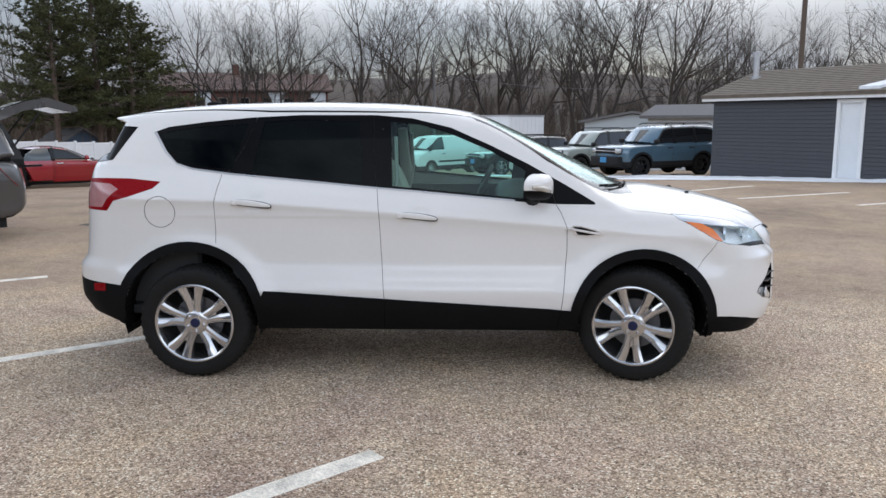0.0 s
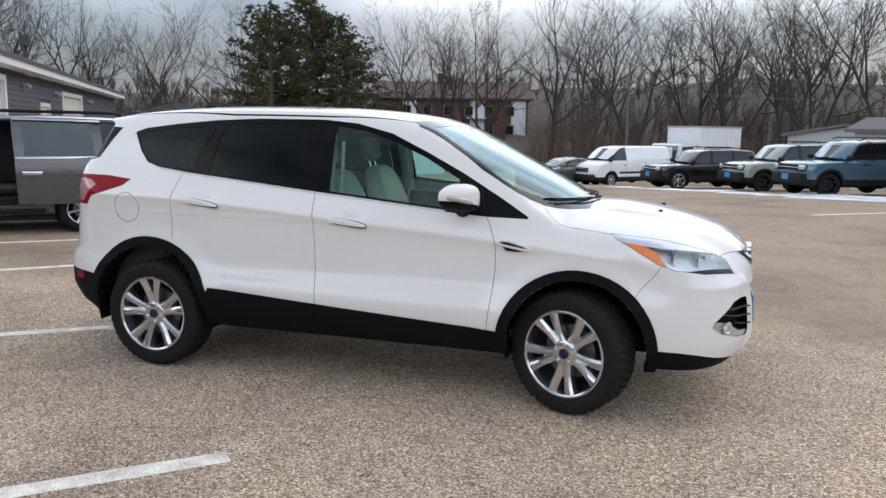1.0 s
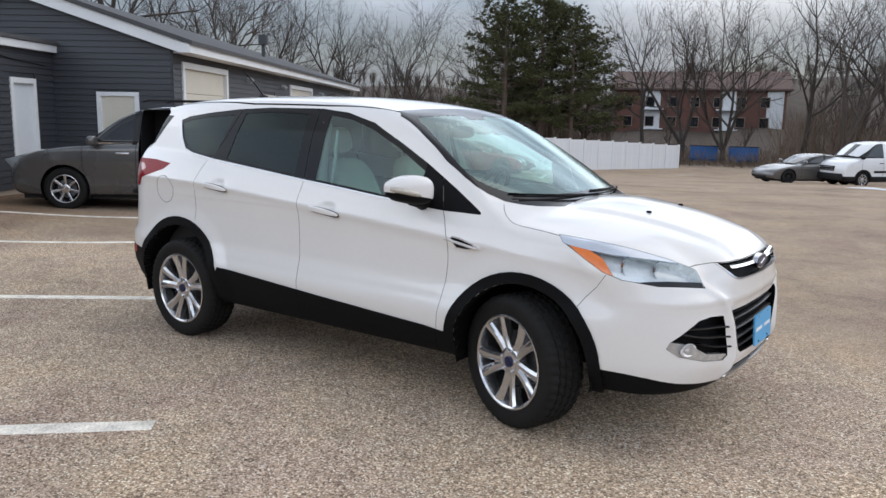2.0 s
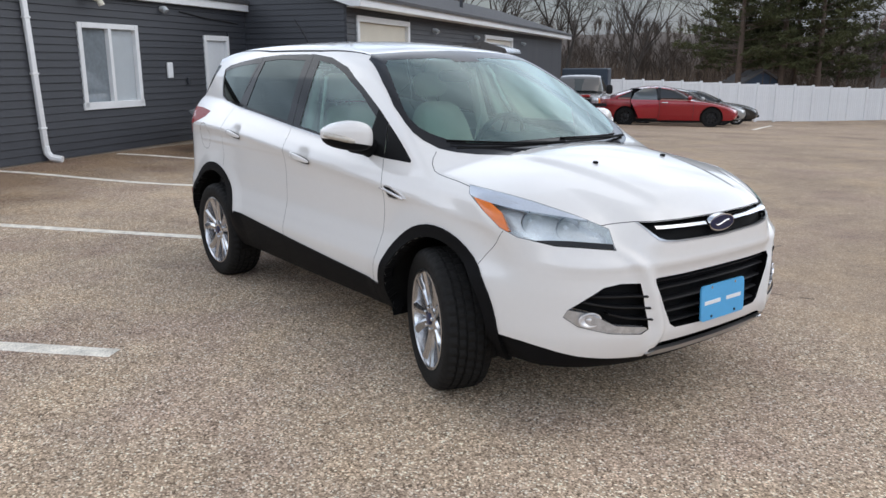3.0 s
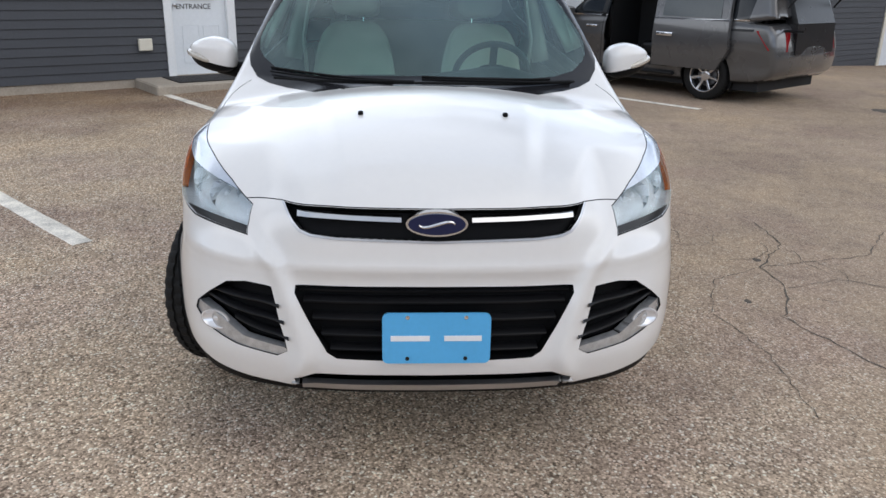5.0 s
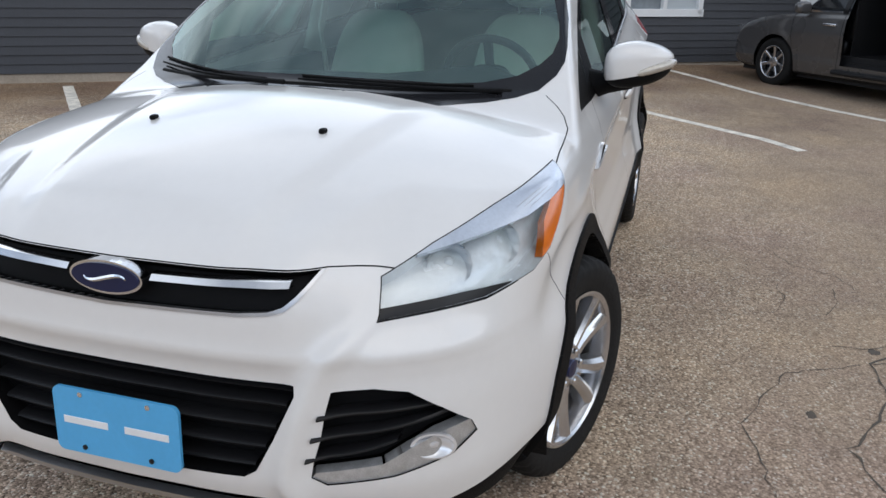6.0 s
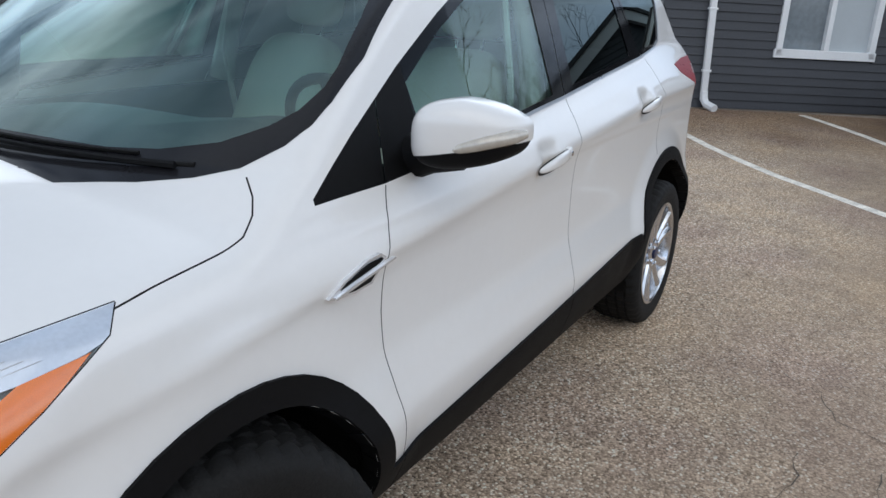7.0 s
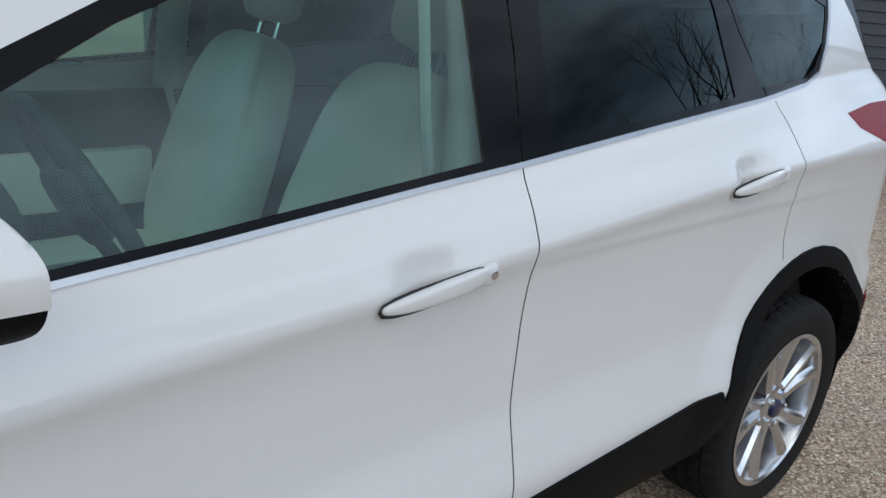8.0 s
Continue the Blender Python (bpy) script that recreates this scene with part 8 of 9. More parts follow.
def pickup(x, y, turn):
    body = [(2.6, 0.5), (2.78, 0.55), (2.82, 0.75), (2.8, 1.1), (2.7, 1.18), (1.4, 1.24), (0.5, 1.25), (-2.7, 1.25), (-2.8, 1.2), (-2.85, 0.65), (-2.6, 0.5)]
    house = [(1.42, 1.2), (0.9, 1.7), (0.7, 1.82), (0.4, 1.88), (-0.5, 1.88), (-0.75, 1.82), (-0.9, 1.22)]
    pil = band("pillar", [(1.45, 1.21), (0.9, 1.73), (0.66, 1.86)], [(1.25, 1.22), (0.78, 1.68), (0.54, 1.82)], TAUPE_PAINT) + [("pillar", [(-0.1, 1.22), (0.02, 1.22), (0.0, 1.84), (-0.1, 1.84)], TAUPE_PAINT)]
    car, girth, ends = vehicle("pickup_truck", "dark pewter pickup truck with a blue box on its bed", "pickup", spot(x, y, turn) @ Matrix.Scale(0.93, 4), 1.75, 0.39, body, house, 1.88, 1.98, TAUPE_PAINT, glass=WINDOW_GREY, pillars=pil, spokes=6)
    front_face(car, 2.84, 0.82, 1.12, 0.62, TRIM_DARK, 3)
    part("front_bumper", box_bm(2.6, 2.92, -0.93, 0.93, 0.5, 0.72, bevel=0.04), CHROME, car)
    part("hood_stripe", box_bm(2.5, 2.84, -0.6, 0.6, 1.12, 1.2, bevel=0.02), PLOW_RED, car)
    lamps(car, 2.74, 0.78, 0.98, (0.08, 0.13, 0.14), HEADLAMP)
    lamps(car, 2.66, 0.9, 0.98, (0.06, 0.06, 0.1), AMBER, "turn_lamp")
    for sg in (1, -1):
        bm = bmesh.new()
        add_blob(bm, (1.2, sg * 1.16, 1.35), (0.07, 0.12, 0.17), 3.5, 16, 10)
        part("wing_mirror", bm, TRIM_DARK, car, smooth=60)
    part("bed_box", box_bm(-2.7, -1.0, -0.92, 0.92, 1.26, 2.1, bevel=0.04), material("blue_box_paint", (0.03, 0.045, 0.065), 0.5), car, "dark blue box on the bed")
    plow = empty("snow_plow", spot(x, y, turn) @ pose(3.65, 0, 0))
    tagged(plow, "red steel snow plow blade on the pickup's nose", "plow")
    bm = bmesh.new()
    prof = [(0.12, 0.05), (0.0, 0.2), (-0.04, 0.45), (0.02, 0.68), (0.14, 0.8)]
    add_prism(bm, prof + [(a - 0.05, b) for a, b in prof[::-1]], -1.2, 1.2, lambda a, b, h: Vector((a + 0.25 * abs(h) - 0.15, h, b)))
    part("blade", bm, PLOW_RED, plow)
    part("cutting_edge", box_bm(0.02, 0.06, -1.2, 1.2, 0.0, 0.12), STEEL, plow)
    part("deflector", box_bm(0.0, 0.03, -1.2, 1.2, 0.78, 0.9, bevel=0.005), TRIM_DARK, plow, "black rubber deflector")
    for i in range(7):
        y0 = -1.15 + i * 0.383
        part("blade_rib", box_bm(-0.22, -0.1, y0 - 0.02, y0 + 0.02, 0.1, 0.75), PLOW_RED, plow)
    for z in (0.42, 0.55):
        part("blade_mark", box_bm(0.0, 0.04, 0.2, 0.62, z, z + 0.07), WHITE_PAINT, plow)
    part("push_frame", box_bm(-0.95, -0.1, -0.4, 0.4, 0.25, 0.4, bevel=0.02), TRIM_DARK, plow)


minivan()
sedan("red_sedan", -14.1, 21.1, 40, RED_PAINT, "glossy red sedan with its rear door open", (-1, -1.3, -0.36, 0.34))
sedan("silver_sedan", -15.5, 23.8, 42, SILVER_PAINT, "silver sedan parked before the white fence", None, False)
sedan("dark_sedan", -16.8, 26.8, 42, BLACK_PAINT, "dark sedan parked before the white fence", None, False)
boxy_suv("blue_suv", 6.65, 22.7, 208, BLUE_PAINT, "slate blue boxy SUV with black trim")
boxy_suv("green_suv", 5.1, 26.6, 208, GREEN_PAINT, "pale green grey boxy SUV with black trim")
boxy_suv("black_suv", 2.15, 28.9, 208, BLACK_PAINT, "black compact SUV with silver wheels", tall=0.92, dark=False)
cargo_van(-1.7, 37.6, 229)
box_truck(2.1, 42.0, 232)
sedan("grey_sedan", -4.6, 36.5, 225, TAUPE_PAINT, "grey sedan parked beside the white van", None, True)
pickup(-16.0, 18.6, -53)


# ---- trees, hill, far houses, poles ----
BARK = material("grey_brown_bark", (0.066, 0.054, 0.046), 0.9, vary=0.3, scale=3, bump=0.5, bump_scale=30, each=0.22)
TWIG = material("far_twigs", (0.088, 0.067, 0.053), 0.95, vary=0.35, scale=0.4)
BRUSH = material("dry_brush", (0.16, 0.115, 0.083), 0.95, vary=0.4, scale=0.5)
NEEDLE = material("pine_needles", (0.08, 0.085, 0.034), 0.85, vary=0.5, scale=1.2, each=0.15)
PINE_BARK = material("pine_bark", (0.12, 0.085, 0.065), 0.9, vary=0.3, scale=4)
HILL = material("leafless_woods", (0.08, 0.061, 0.048), 1.0, vary=0.4, scale=0.12, bump=1.0, bump_scale=2.0)
PALE_BRICK = material("tan_window_frame", (0.26, 0.2, 0.16), 0.8, vary=0.1)
BRICK_RED = material("red_brown_brick", (0.13, 0.062, 0.047), 0.9, vary=0.2, scale=2)
PALE_WALL = material("pale_house_siding", (0.42, 0.46, 0.48), 0.7, vary=0.06, scale=2)
WHITE_WALL = material("white_house_siding", (0.6, 0.62, 0.63), 0.7, vary=0.06, scale=2)
BLUE_WALL = material("blue_shed_wall", (0.06, 0.09, 0.14), 0.7, vary=0.1, scale=2)
ROOF_GREY = material("weathered_shingle", (0.14, 0.135, 0.135), 0.9, vary=0.2, scale=5)
ROOF_RED = material("brown_shingle", (0.12, 0.078, 0.066), 0.9, vary=0.2, scale=5)
POLE_WOOD = material("weathered_pole", (0.12, 0.09, 0.07), 0.9, vary=0.25, scale=8)
BIN_BLUE = material("blue_bin", (0.02, 0.12, 0.35), 0.5, vary=0.15, scale=3)
BIN_GREEN = material("dark_green_bin", (0.02, 0.08, 0.07), 0.5, vary=0.15, scale=3)


class Sticks:
    """Gathers thin tapering sticks and blades into one mesh."""
    def __init__(self):
        self.v, self.f = [], []

    def stick(self, pts, radii, n=3):
        base = len(self.v)
        for i, (p, r) in enumerate(zip(pts, radii)):
            d = (pts[min(i + 1, len(pts) - 1)] - pts[max(i - 1, 0)]).normalized()
            ref = Vector((0, 0, 1)) if abs(d.z) < 0.9 else Vector((1, 0, 0))
            a = d.cross(ref).normalized()
            b = d.cross(a)
            for k in range(n):
                t = 2 * math.pi * k / n
                self.v.append(p + r * (math.cos(t) * a + math.sin(t) * b))
        for i in range(len(pts) - 1):
            for k in range(n):
                q = base + i * n
                self.f.append((q + k, q + (k + 1) % n, q + n + (k + 1) % n, q + n + k))

    def blade(self, a, b, c):
        q = len(self.v)
        self.v += [a, b, c]
        self.f.append((q, q + 1, q + 2))

    def mesh(self, name, smooth=False):
        me = bpy.data.meshes.new(name)
        me.from_pydata([tuple(p) for p in self.v], [], self.f)
        if smooth:
            me.polygons.foreach_set("use_smooth", [True] * len(me.polygons))
        return me


def lean(rnd, d, angle):
    """A direction turned away from d by about an angle."""
    side = d.orthogonal().normalized()
    side.rotate(Matrix.Rotation(rnd.uniform(0, 2 * math.pi), 3, d))
    return (d * math.cos(angle) + side * math.sin(angle)).normalized()


def limb(rnd, wood, p, d, length, r, depth, most):
    n = 4 if depth < 2 else 3 if depth < most else 2
    pts, rad = [p], [r]
    cur, pos = d.copy(), p.copy()
    for i in range(n):
        cur = (cur + Vector((rnd.uniform(-1, 1), rnd.uniform(-1, 1), rnd.uniform(-0.5, 0.9))) * (0.1 + 0.05 * depth) + Vector((0, 0, 0.045))).normalized()
        pos = pos + cur * length / n
        pts.append(pos)
        rad.append(r * (1 - 0.5 * (i + 1) / n) if depth < most else r * (1 - 0.75 * (i + 1) / n))
    wood.stick(pts, rad, 6 if depth < 2 else 4 if depth < 3 else 3)
    if depth == most:
        return
    kids = (5, 5, 4, 5, 4)[depth]
    for k in range(kids):
        t = rnd.uniform(0.35, 1.0) if k else 1.0
        i = min(int(t * n), n - 1)
        at = pts[i].lerp(pts[i + 1], t * n - i)
        go = (pts[i + 1] - pts[i]).normalized()
        ang = rnd.uniform(0.12, 0.3) if k == 0 else rnd.uniform(0.45, 1.0)
        limb(rnd, wood, at, lean(rnd, go, ang), length * rnd.uniform(0.5, 0.74), max(0.009, rad[i] * rnd.uniform(0.52, 0.72)), depth + 1, most)


def bare_tree(seed, tall, stems, most=4):
    """A leafless tree: trunk parted low into stems, and a crown of limbs and twigs."""
    rnd = random.Random(seed)
    tree = empty("bare_tree")
    tagged(tree, "tall leafless deciduous tree with grey bark", "tree", "leafless trees")
    trunk, crown = Sticks(), Sticks()
    fork = tall * rnd.uniform(0.08, 0.2)
    r0 = 0.0195 * tall
    trunk.stick([Vector((0, 0, -0.4)), Vector((0, 0, 0.15)), Vector((rnd.uniform(-0.1, 0.1), rnd.uniform(-0.1, 0.1), fork))], [r0 * 1.35, r0 * 1.05, r0 * 0.9], 8)
    for k in range(stems):
        a = 2 * math.pi * (k + rnd.uniform(-0.2, 0.2)) / stems
        tilt = rnd.uniform(0.22, 0.58) if stems > 1 else 0.04
        d = Vector((math.sin(tilt) * math.cos(a), math.sin(tilt) * math.sin(a), math.cos(tilt)))
        limb(rnd, crown, Vector((0, 0, fork - 0.1)), d, tall * rnd.uniform(0.4, 0.5), r0 * (0.8 if stems < 3 else 0.62), 0, most)
    link("trunk", trunk.mesh("trunk", True), BARK, tree)
    link("crown", crown.mesh("crown"), BARK, tree, "bare branching crown")
    return tree


def pine(seed, tall):
    """A pine: bare lower trunk, whorls of drooping boughs with tufts of needles."""
    rnd = random.Random(seed)
    tree = empty("pine_tree")
    tagged(tree, "tall dark green pine with a bare lower trunk", "tree", "pine trees")
    trunk, boughs, tufts = Sticks(), Sticks(), Sticks()
    trunk.stick([Vector((0, 0, -0.4)), Vector((0.05, 0.02, tall * 0.5)), Vector((0, 0.05, tall * 0.97))], [0.24, 0.17, 0.03], 8)
    z = tall * 0.22
    while z < tall:
        u = (z / tall - 0.2) / 0.8
        reach = (4.9 * (1 - u) ** 0.6 * (0.6 + 0.4 * min(1, u / 0.2))) * rnd.uniform(0.75, 1.15) + 0.3
        n = rnd.randint(3, 5)
        if u < 0.06:
            n = 2
        off = rnd.uniform(0, 6)
        for k in range(n):
            a = off + 2 * math.pi * k / n + rnd.uniform(-0.3, 0.3)
            ln = reach * rnd.uniform(0.55, 1.12)
            rise = rnd.uniform(-0.12, 0.3) + 0.35 * u
            p0 = Vector((0, 0, z))
            p1 = p0 + Vector((math.cos(a) * ln * 0.55, math.sin(a) * ln * 0.55, rise * ln * 0.45))
            p2 = p0 + Vector((math.cos(a) * ln, math.sin(a) * ln, rise * ln * 0.75 + 0.12))
            boughs.stick([p0, p1, p2], [0.035, 0.022, 0.008], 3)
            if u < 0.04 and rnd.random() < 0.6:
                continue
            for j in range(int(9 + ln * 10)):
                t = rnd.uniform(0.4, 1.06)
                c = p0.lerp(p1, t / 0.55) if t < 0.55 else p1.lerp(p2, (t - 0.55) / 0.45)
                c = c + Vector((rnd.gauss(0, 0.2), rnd.gauss(0, 0.2), rnd.gauss(0.06, 0.12)))
                out = (c - Vector((0, 0, c.z))).normalized() if c.xy.length > 0.05 else Vector((1, 0, 0))
                for s in range(8):
                    d = (out * 0.7 + Vector((rnd.uniform(-1, 1), rnd.uniform(-1, 1), rnd.uniform(-0.25, 1.0)))).normalized()
                    w = d.orthogonal().normalized() * rnd.uniform(0.025, 0.055)
                    w.rotate(Matrix.Rotation(rnd.uniform(0, 3), 3, d))
                    tufts.blade(c - w, c + w, c + d * rnd.uniform(0.16, 0.34))
        z += rnd.uniform(0.4, 0.75) * (1 - 0.35 * u)
    link("trunk", trunk.mesh("trunk", True), PINE_BARK, tree)
    link("bough", boughs.mesh("bough"), PINE_BARK, tree)
    link("crown", tufts.mesh("crown"), NEEDLE, tree, "dark green needles")
    return tree


def hill_height(a, r):
    """The wooded rise round the lot."""
    crest = 9.8 + 1.6 * math.sin(3 * a + 0.6) + 1.0 * math.sin(7 * a + 2.0) + 0.6 * math.sin(17 * a)
    t = min(max((r - 72) / 75, 0), 1)
    return -1.95 + (crest + 0.5) * t * t * (3 - 2 * t)


def build_hill():
    bm = bmesh.new()
    n = 180
    rows = []
    for r in (70, 84, 96, 108, 120, 132, 142, 150, 160, 190, 260):
        rows.append([bm.verts.new((r * math.sin(2 * math.pi * i / n), r * math.cos(2 * math.pi * i / n), hill_height(2 * math.pi * i / n, r) + (0.3 * math.sin(i * 1.7 + r) if r > 75 else 0))) for i in range(n)])
    for p, q in zip(rows, rows[1:]):
        for i in range(n):
            bm.faces.new((p[i], p[(i + 1) % n], q[(i + 1) % n], q[i]))
    tagged(part("backdrop_hill", bm, HILL, smooth=80), "brown leafless wooded hillside round the lot", "hill", kind="structure")


def woods():
    """Far leafless trees on the rise, too many to count."""
    rnd = random.Random(12)
    far = Sticks()
    for i in range(2700):
        a = rnd.uniform(-1.35, 1.1) if i < 2200 else rnd.uniform(0, 2 * math.pi)
        r = rnd.choice((rnd.uniform(66, 100), rnd.uniform(90, 152)))
        if -0.4 < a < -0.16 and r < 106:
            continue
        p = Vector((r * math.sin(a), r * math.cos(a), hill_height(a, r) - 0.3))
        tall = rnd.uniform(3.5, 6.0) if r < 96 else rnd.uniform(1.8, 3.4)
        top = p + Vector((rnd.uniform(-0.8, 0.8), rnd.uniform(-0.8, 0.8), tall))
        mid = p.lerp(top, 0.5) + Vector((rnd.uniform(-0.3, 0.3), rnd.uniform(-0.3, 0.3), 0))
        far.stick([p, mid, top], [0.07, 0.05, 0.015], 3)
        for k in range(15):
            t = rnd.uniform(0.25, 0.9)
            s = p.lerp(mid, t * 2) if t < 0.5 else mid.lerp(top, t * 2 - 1)
            ln = tall * rnd.uniform(0.16, 0.36) * (1.2 - t)
            b = rnd.uniform(0, 6.3)
            e = s + Vector((math.cos(b) * ln * 0.62, math.sin(b) * ln * 0.62, ln))
            far.stick([s, e], [0.035, 0.012], 3)
            for q in range(3):
                m = s.lerp(e, rnd.uniform(0.4, 1))
                far.blade(m, m + Vector((0.03, 0.03, 0)), m + Vector((rnd.uniform(-1, 1), rnd.uniform(-1, 1), rnd.uniform(0.5, 1.6))))
    tagged(link("far_woods", far.mesh("far_woods"), TWIG), "dense leafless woods on the hillside", "woods", kind="stuff")


def brush():
    """Tangled undergrowth along the lot's far edge."""
    rnd = random.Random(31)
    b = Sticks()
    for i in range(9000):
        a = rnd.uniform(-0.95, 0.75) if i < 7500 else rnd.uniform(0, 2 * math.pi)
        r = rnd.uniform(58, 76)
        lump = 0.55 + 0.45 * math.sin(a * 23 + 1.3) * math.sin(a * 9)
        tall = rnd.uniform(0.8, 4.2) * (0.5 + lump)
        if -0.4 < a < -0.19:
            tall *= 0.45
        p = Vector((r * math.sin(a), r * math.cos(a), -2.0))
        for k in range(3):
            d = Vector((rnd.uniform(-0.5, 0.5), rnd.uniform(-0.5, 0.5), 1.0)) * tall
            w = Vector((rnd.uniform(-1, 1), rnd.uniform(-1, 1), 0)) * 0.04
            m = p + d * 0.5 + Vector((rnd.uniform(-0.3, 0.3), rnd.uniform(-0.3, 0.3), 0))
            b.blade(p - w, p + w, m)
            b.blade(m - w * 0.6, m + w * 0.6, p + d)
    tagged(link("brush", b.mesh("brush"), BRUSH), "dry brown brush at the edge of the lot", "brush", kind="stuff")


def plant_trees():
    kinds = [bare_tree(3, 13.0, 3), bare_tree(8, 14.0, 2), bare_tree(14, 12.0, 4), bare_tree(21, 14.5, 1), bare_tree(29, 10.5, 3)]
    rnd = random.Random(77)
    spots = []
    for deg, far, k, size in ((-44, 62, 1, 0.95), (-38.5, 66, 0, 1.0), (-17, 64, 0, 1.02), (-14.5, 63, 2, 1.05), (-8.6, 62, 3, 1.0), (-6.3, 60, 0, 1.0), (-2.2, 62, 1, 1.0), (2.3, 66, 4, 1.2), (4.2, 60, 0, 1.05), (8.6, 55, 1, 0.95), (10.5, 52, 0, 0.98), (14.6, 62, 4, 1.2), (16.8, 66, 1, 0.9), (19.5, 70, 2, 1.0), (22.5, 74, 0, 0.9), (26, 78, 3, 0.85), (30, 76, 4, 1.1), (35, 70, 1, 1.0), (-20, 72, 3, 0.95), (-31.5, 78, 2, 1.0), (-49, 64, 4, 1.1), (-54, 60, 0, 1.0), (48, 60, 2, 1.0), (65, 58, 1, 1.0), (90, 55, 0, 1.0), (112, 60, 3, 1.0), (135, 56, 2, 1.0), (160, 60, 1, 1.0), (185, 58, 0, 1.0), (208, 62, 4, 1.2), (232, 60, 2, 1.0), (255, 64, 1, 1.0), (-60.5, 36.5, 3, 1.0), (-55.5, 45, 1, 1.0), (-66, 44, 0, 1.0)):
        spots.append((deg + rnd.uniform(-0.5, 0.5), far, k, size * rnd.uniform(0.94, 1.06)))
    first = set()
    for deg, far, k, size in spots:
        a = radians(deg)
        x, y = far * math.sin(a), far * math.cos(a)
        m = pose(x, y, gz(x, y) - 0.1 if far < 72 else hill_height(a, far) - 0.1, 0, 0, rnd.uniform(0, 360)) @ Matrix.Scale(size, 4)
        if k in first:
            copy_thing(kinds[k], m)
        else:
            first.add(k)
            kinds[k].matrix_basis = m
    pines = [pine(5, 12.2), pine(9, 13.4), pine(17, 11.6)]
    for i, (x, y, s) in enumerate(((-28.3, 47.5, 0.98), (-26.8, 50.5, 0.97), (-24.9, 52.0, 1.0), (-29.9, 50.5, 0.95), (-27.8, 54.0, 0.96), (-25.2, 55.5, 0.85))):
        m = pose(x, y, gz(x, y) - 0.1, 0, 0, 70 * i) @ Matrix.Scale(s, 4)
        if i < 3:
            pines[i].matrix_basis = m
        else:
            copy_thing(pines[i % 3], m)


def far_house(name, label, x, y, turn, wide, deep, high, ridge, wall, roof, z=None, openings=()):
    """A plain gabled house: walls, two roof slopes, windows with frames."""
    h = empty(name, pose(x, y, gz(x, y) if z is None else z, 0, 0, turn))
    tagged(h, label, "house")
    bm = bmesh.new()
    add_prism(bm, [(-deep / 2, -0.5), (deep / 2, -0.5), (deep / 2, high), (0, ridge - 0.05), (-deep / 2, high)], -wide / 2, wide / 2, lambda a, b, c: Vector((c, a, b)))
    part("wall", bm, wall, h)
    for sg in (1, -1):
        bm = bmesh.new()
        e = deep / 2 + 0.35
        drop = (ridge - high) * e / (deep / 2)
        add_prism(bm, [(0, ridge), (sg * e, ridge - drop), (sg * e, ridge - drop + 0.14), (0, ridge + 0.14)], -wide / 2 - 0.3, wide / 2 + 0.3, lambda a, b, c: Vector((c, a, b)))
        part("roof", bm, roof, h)
    for s, z0, w, t in openings:
        win = part("window", box_bm(s - w / 2 - 0.08, s + w / 2 + 0.08, -deep / 2 - 0.05, -deep / 2 + 0.02, z0 - 0.08, z0 + t + 0.08), TRIM, h)
        part("pane", box_bm(s - w / 2, s + w / 2, -deep / 2 - 0.058, -deep / 2 - 0.03, z0, z0 + t), WINDOW_DARK, win)
    return h


def apartment():
    """Brick block of three storeys with pale panels and a low brown roof."""
    w = Wall((-37.0, 88.0), (0.955, 0.297))
    w.n = Vector((0.297, -0.955, 0))
    long = 19.5
    b = empty("apartment_building")
    tagged(b, "three storey red brick apartment building with white panels", "building")
    w.box("wall", 0, long, -11, 0, -3, 5.2, BRICK_RED, b)
    for s in (3.6, 12.2, 17.4):
        w.box("white_panel", s, s + 1.8, 0, 0.12, -2, 5.0, WHITE_WALL, b)
    for level in range(3):
        z = -1.6 + 2.35 * level
        for i in range(7):
            s = 1.6 + i * 2.6
            f = w.box("window", s - 0.55, s + 0.55, 0.1, 0.16, z, z + 1.25, PALE_BRICK, b)
            w.box("pane", s - 0.47, s + 0.47, 0.15, 0.175, z + 0.08, z + 1.17, WINDOW_DARK, f, 0)
        for s in (4.5, 13.1):
            w.box("balcony", s - 1.3, s + 1.3, 0.1, 1.2, z - 0.35, z - 0.2, WHITE_WALL, b)
    bm = bmesh.new()
    add_prism(bm, [(0.6, 5.1), (0.6, 5.3), (-5.5, 7.6), (-11.6, 5.3), (-11.6, 5.1)], -0.6, long + 0.6, lambda a, z, s: w.at(s, a, z))
    part("roof", bm, ROOF_RED, b)
    for s in (8.0,):
        w.box("chimney", s, s + 0.9, -5.4, -4.6, 6.8, 8.6, BRICK_RED, b)


def pole(name, label, x, y, top, r, mat, arms=True):
    p = empty(name, pose(x, y, gz(x, y)))
    tagged(p, label, "pole")
    bm = bmesh.new()
    add_tube(bm, [(0, 0, -0.2), (0, 0, top - gz(x, y))], [r, r * 0.7], 10)
    part("shaft", bm, mat, p, smooth=50)
    if arms:
        part("cross_arm", box_bm(-1.0, 1.0, -0.06, 0.06, top - gz(x, y) - 0.6, top - gz(x, y) - 0.48), mat, p)
        for s in (-0.85, -0.3, 0.3, 0.85):
            bm = bmesh.new()
            add_tube(bm, [(s, 0, top - gz(x, y) - 0.48), (s, 0, top - gz(x, y) - 0.3)], 0.05, 8)
            part("insulator", bm, SATIN, p)


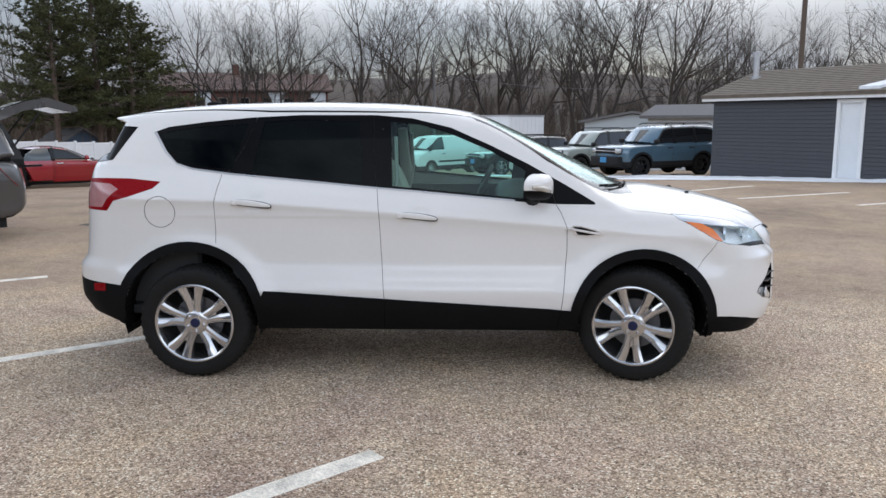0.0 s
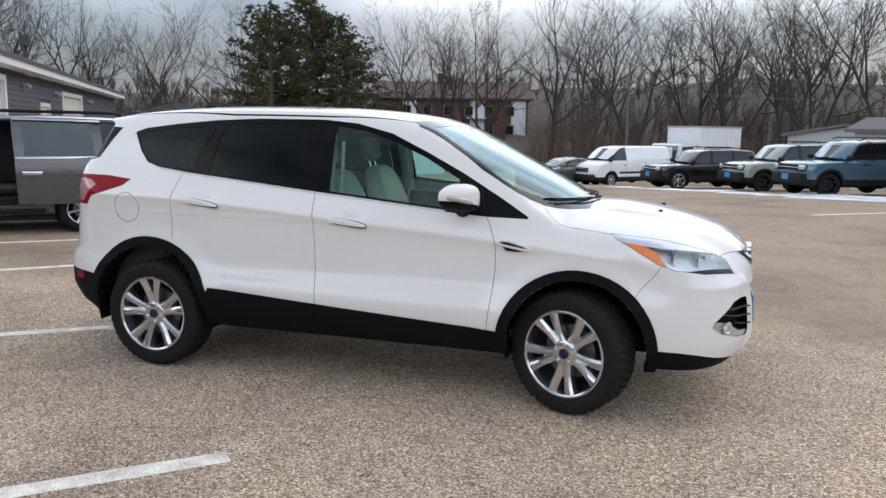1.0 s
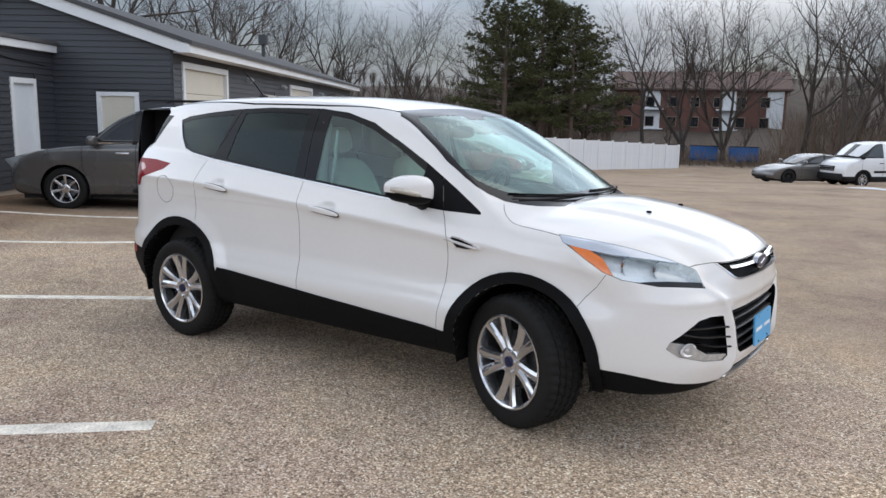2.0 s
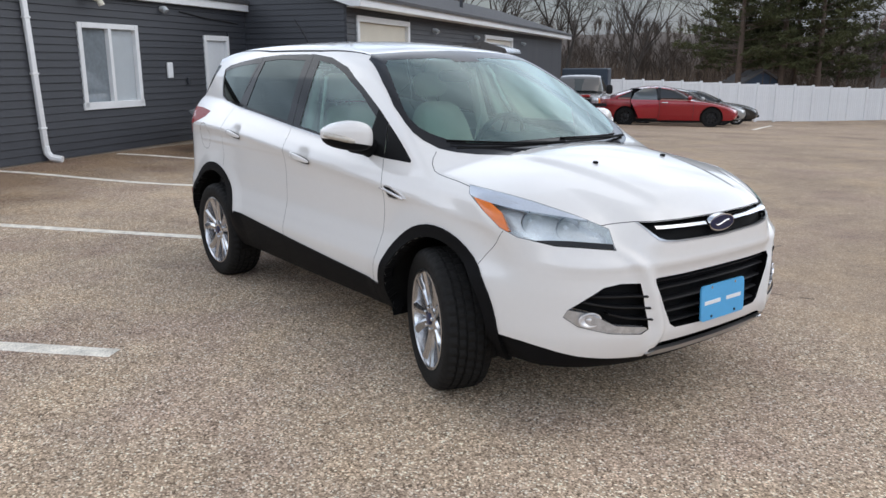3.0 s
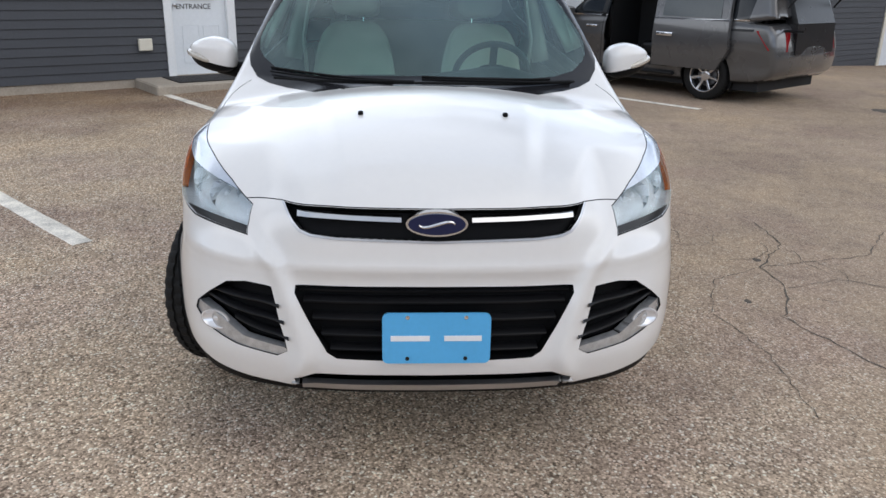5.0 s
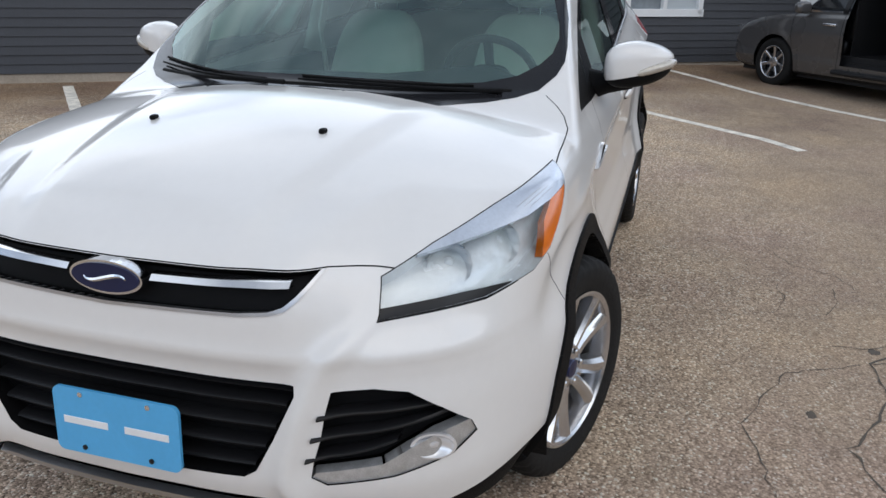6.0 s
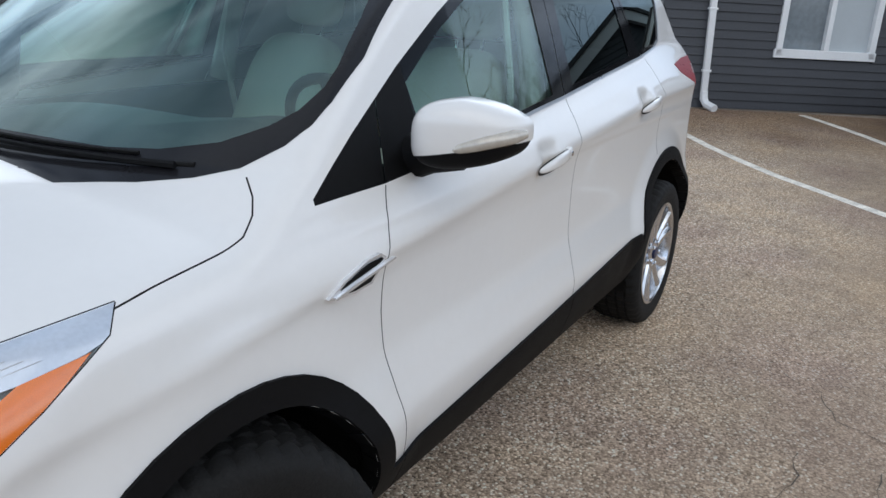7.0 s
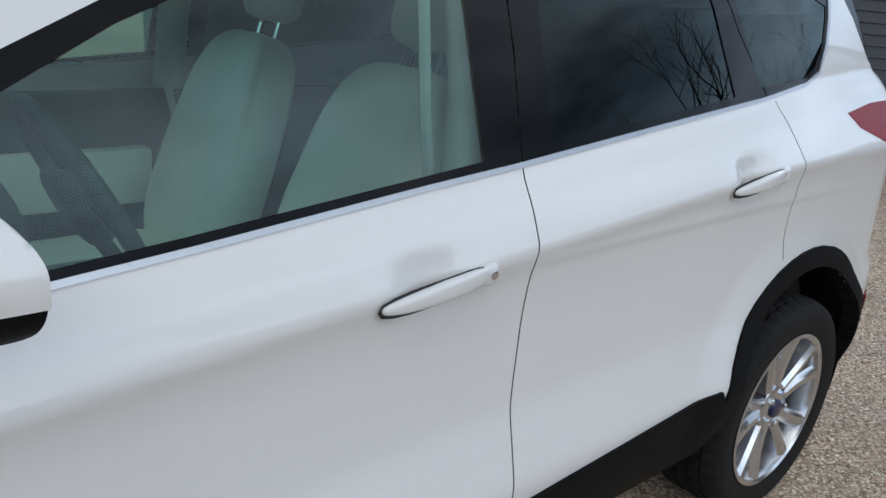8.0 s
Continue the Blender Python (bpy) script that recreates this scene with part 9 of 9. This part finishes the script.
def wire(a, b, sag, r=0.011):
    a, b = Vector(a), Vector(b)
    bm = bmesh.new()
    add_tube(bm, [a.lerp(b, t / 14) - Vector((0, 0, sag * 4 * (t / 14) * (1 - t / 14))) for t in range(15)], r, 5)
    tagged(part("overhead_wire", bm, ROOF_GREY), "thin overhead wire between poles", "wire", "overhead wires")


def dumpster(name, x, y, turn, mat, label, wide=2.2):
    d = empty(name, spot(x, y, turn))
    tagged(d, label, "dumpster", "dumpsters")
    bm = bmesh.new()
    add_prism(bm, [(-0.6, 0.12), (0.6, 0.12), (0.75, 1.0), (0.75, 1.15), (-0.75, 1.35), (-0.75, 0.3)], -wide / 2, wide / 2, lambda a, b, h: Vector((h, a, b)))
    part("tub", bm, mat, d)
    bm = bmesh.new()
    add_prism(bm, [(0.8, 1.15), (-0.8, 1.37), (-0.8, 1.42), (0.8, 1.2)], -wide / 2 - 0.03, wide / 2 + 0.03, lambda a, b, h: Vector((h, a, b)))
    part("lid", bm, TRIM_DARK, d)
    for k in range(5):
        s = -wide / 2 + 0.1 + k * (wide - 0.2) / 4
        part("rib", box_bm(s - 0.04, s + 0.04, -0.8, -0.62, 0.35, 1.2), mat, d)
    for s in (-wide / 2 + 0.25, wide / 2 - 0.25):
        for q in (-0.5, 0.5):
            part("caster", box_bm(s - 0.06, s + 0.06, q - 0.08, q + 0.08, 0, 0.13), TRIM_DARK, d)


def snow_patches():
    rnd = random.Random(6)
    for n, (x, y, ln, wd, turn) in enumerate(((1.2, 25.0, 3.6, 0.5, -48), (3.6, 21.6, 3.0, 0.5, -50), (5.6, 18.6, 3.2, 0.7, -42), (8.0, 16.9, 3.4, 0.8, -50), (-0.6, 27.5, 2.0, 0.4, -40), (4.9, 20.9, 2.2, 0.5, 30), (2.6, 24.2, 2.0, 0.5, 30))):
        bm = bmesh.new()
        c, s = math.cos(radians(turn)), math.sin(radians(turn))
        rows = []
        for j in range(5):
            q = j / 4
            ring = []
            for i in range(28):
                a = 2 * math.pi * i / 28
                k = (1 + 0.25 * math.sin(3 * a + n) + 0.15 * math.sin(7 * a + 2 * n)) * (1 - q)
                u, v = 0.5 * ln * math.cos(a) * k, 0.5 * wd * math.sin(a) * k
                px, py = x + u * c - v * s, y + u * s + v * c
                ring.append(bm.verts.new((px, py, gz(px, py) + 0.003 + 0.05 * math.sqrt(q) + rnd.uniform(0, 0.012) * q)))
            rows.append(ring)
        for p, q in zip(rows, rows[1:]):
            for i in range(28):
                bm.faces.new((p[i], p[(i + 1) % 28], q[(i + 1) % 28], q[i]))
        tagged(part("snow_patch", bm, SNOW, smooth=80), "thin patch of old melting snow on asphalt", "snow", "snow patches")


build_hill()
woods()
brush()
plant_trees()
apartment()
far_house("pale_house", "pale grey house with a shallow roof behind the shed", 10.2, 45.0, 78, 6.5, 5.6, 2.9, 3.4, PALE_WALL, ROOF_GREY, openings=((-1.9, 1.3, 0.9, 0.9), (1.2, 1.3, 0.9, 0.9)))
far_house("white_garage", "white outbuilding with a grey roof behind the shed", 12.4, 32.0, -28, 7.0, 4.5, 2.4, 2.85, WHITE_WALL, ROOF_GREY, openings=((1.8, 1.2, 0.8, 0.8),))
far_house("blue_shed", "small dark blue shed behind the white fence", -29.0, 50.5, -30, 2.6, 2.4, 2.2, 2.9, BLUE_WALL, ROOF_GREY, openings=((0.5, 1.0, 0.5, 0.7),))
pole("utility_pole", "tall dark wooden utility pole behind the shed", 16.9, 36.4, 12.5, 0.16, POLE_WOOD)
pole("service_pole", "thin grey service pole at the lot's edge", -2.9, 54.6, 6.4, 0.1, ROOF_GREY, False)
pole("service_pole", "thin grey service pole among the pines", -46.0, 42.0, 6.0, 0.1, ROOF_GREY, False)
wire((-2.9, 54.6, 5.0), (9.0, 31.0, 2.9), 0.35)
wire((-2.9, 54.6, 4.6), (-46.0, 42.0, 5.2), 0.6)
wire((16.9, 36.4, 11.9), (-2.9, 90.0, 8.0), 0.8)
wire((16.9, 36.4, 11.6), (30.0, 5.0, 11.0), 0.6)
dumpster("blue_dumpster", -17.6, 62.3, 15, BIN_BLUE, "blue steel dumpster with a black lid")
dumpster("green_dumpster", -20.2, 61.8, 15, BIN_GREEN, "dark green steel dumpster with a black lid")
dumpster("blue_dumpster", -14.6, 63.0, 20, BIN_BLUE, "blue steel dumpster with a black lid")
snow_patches()
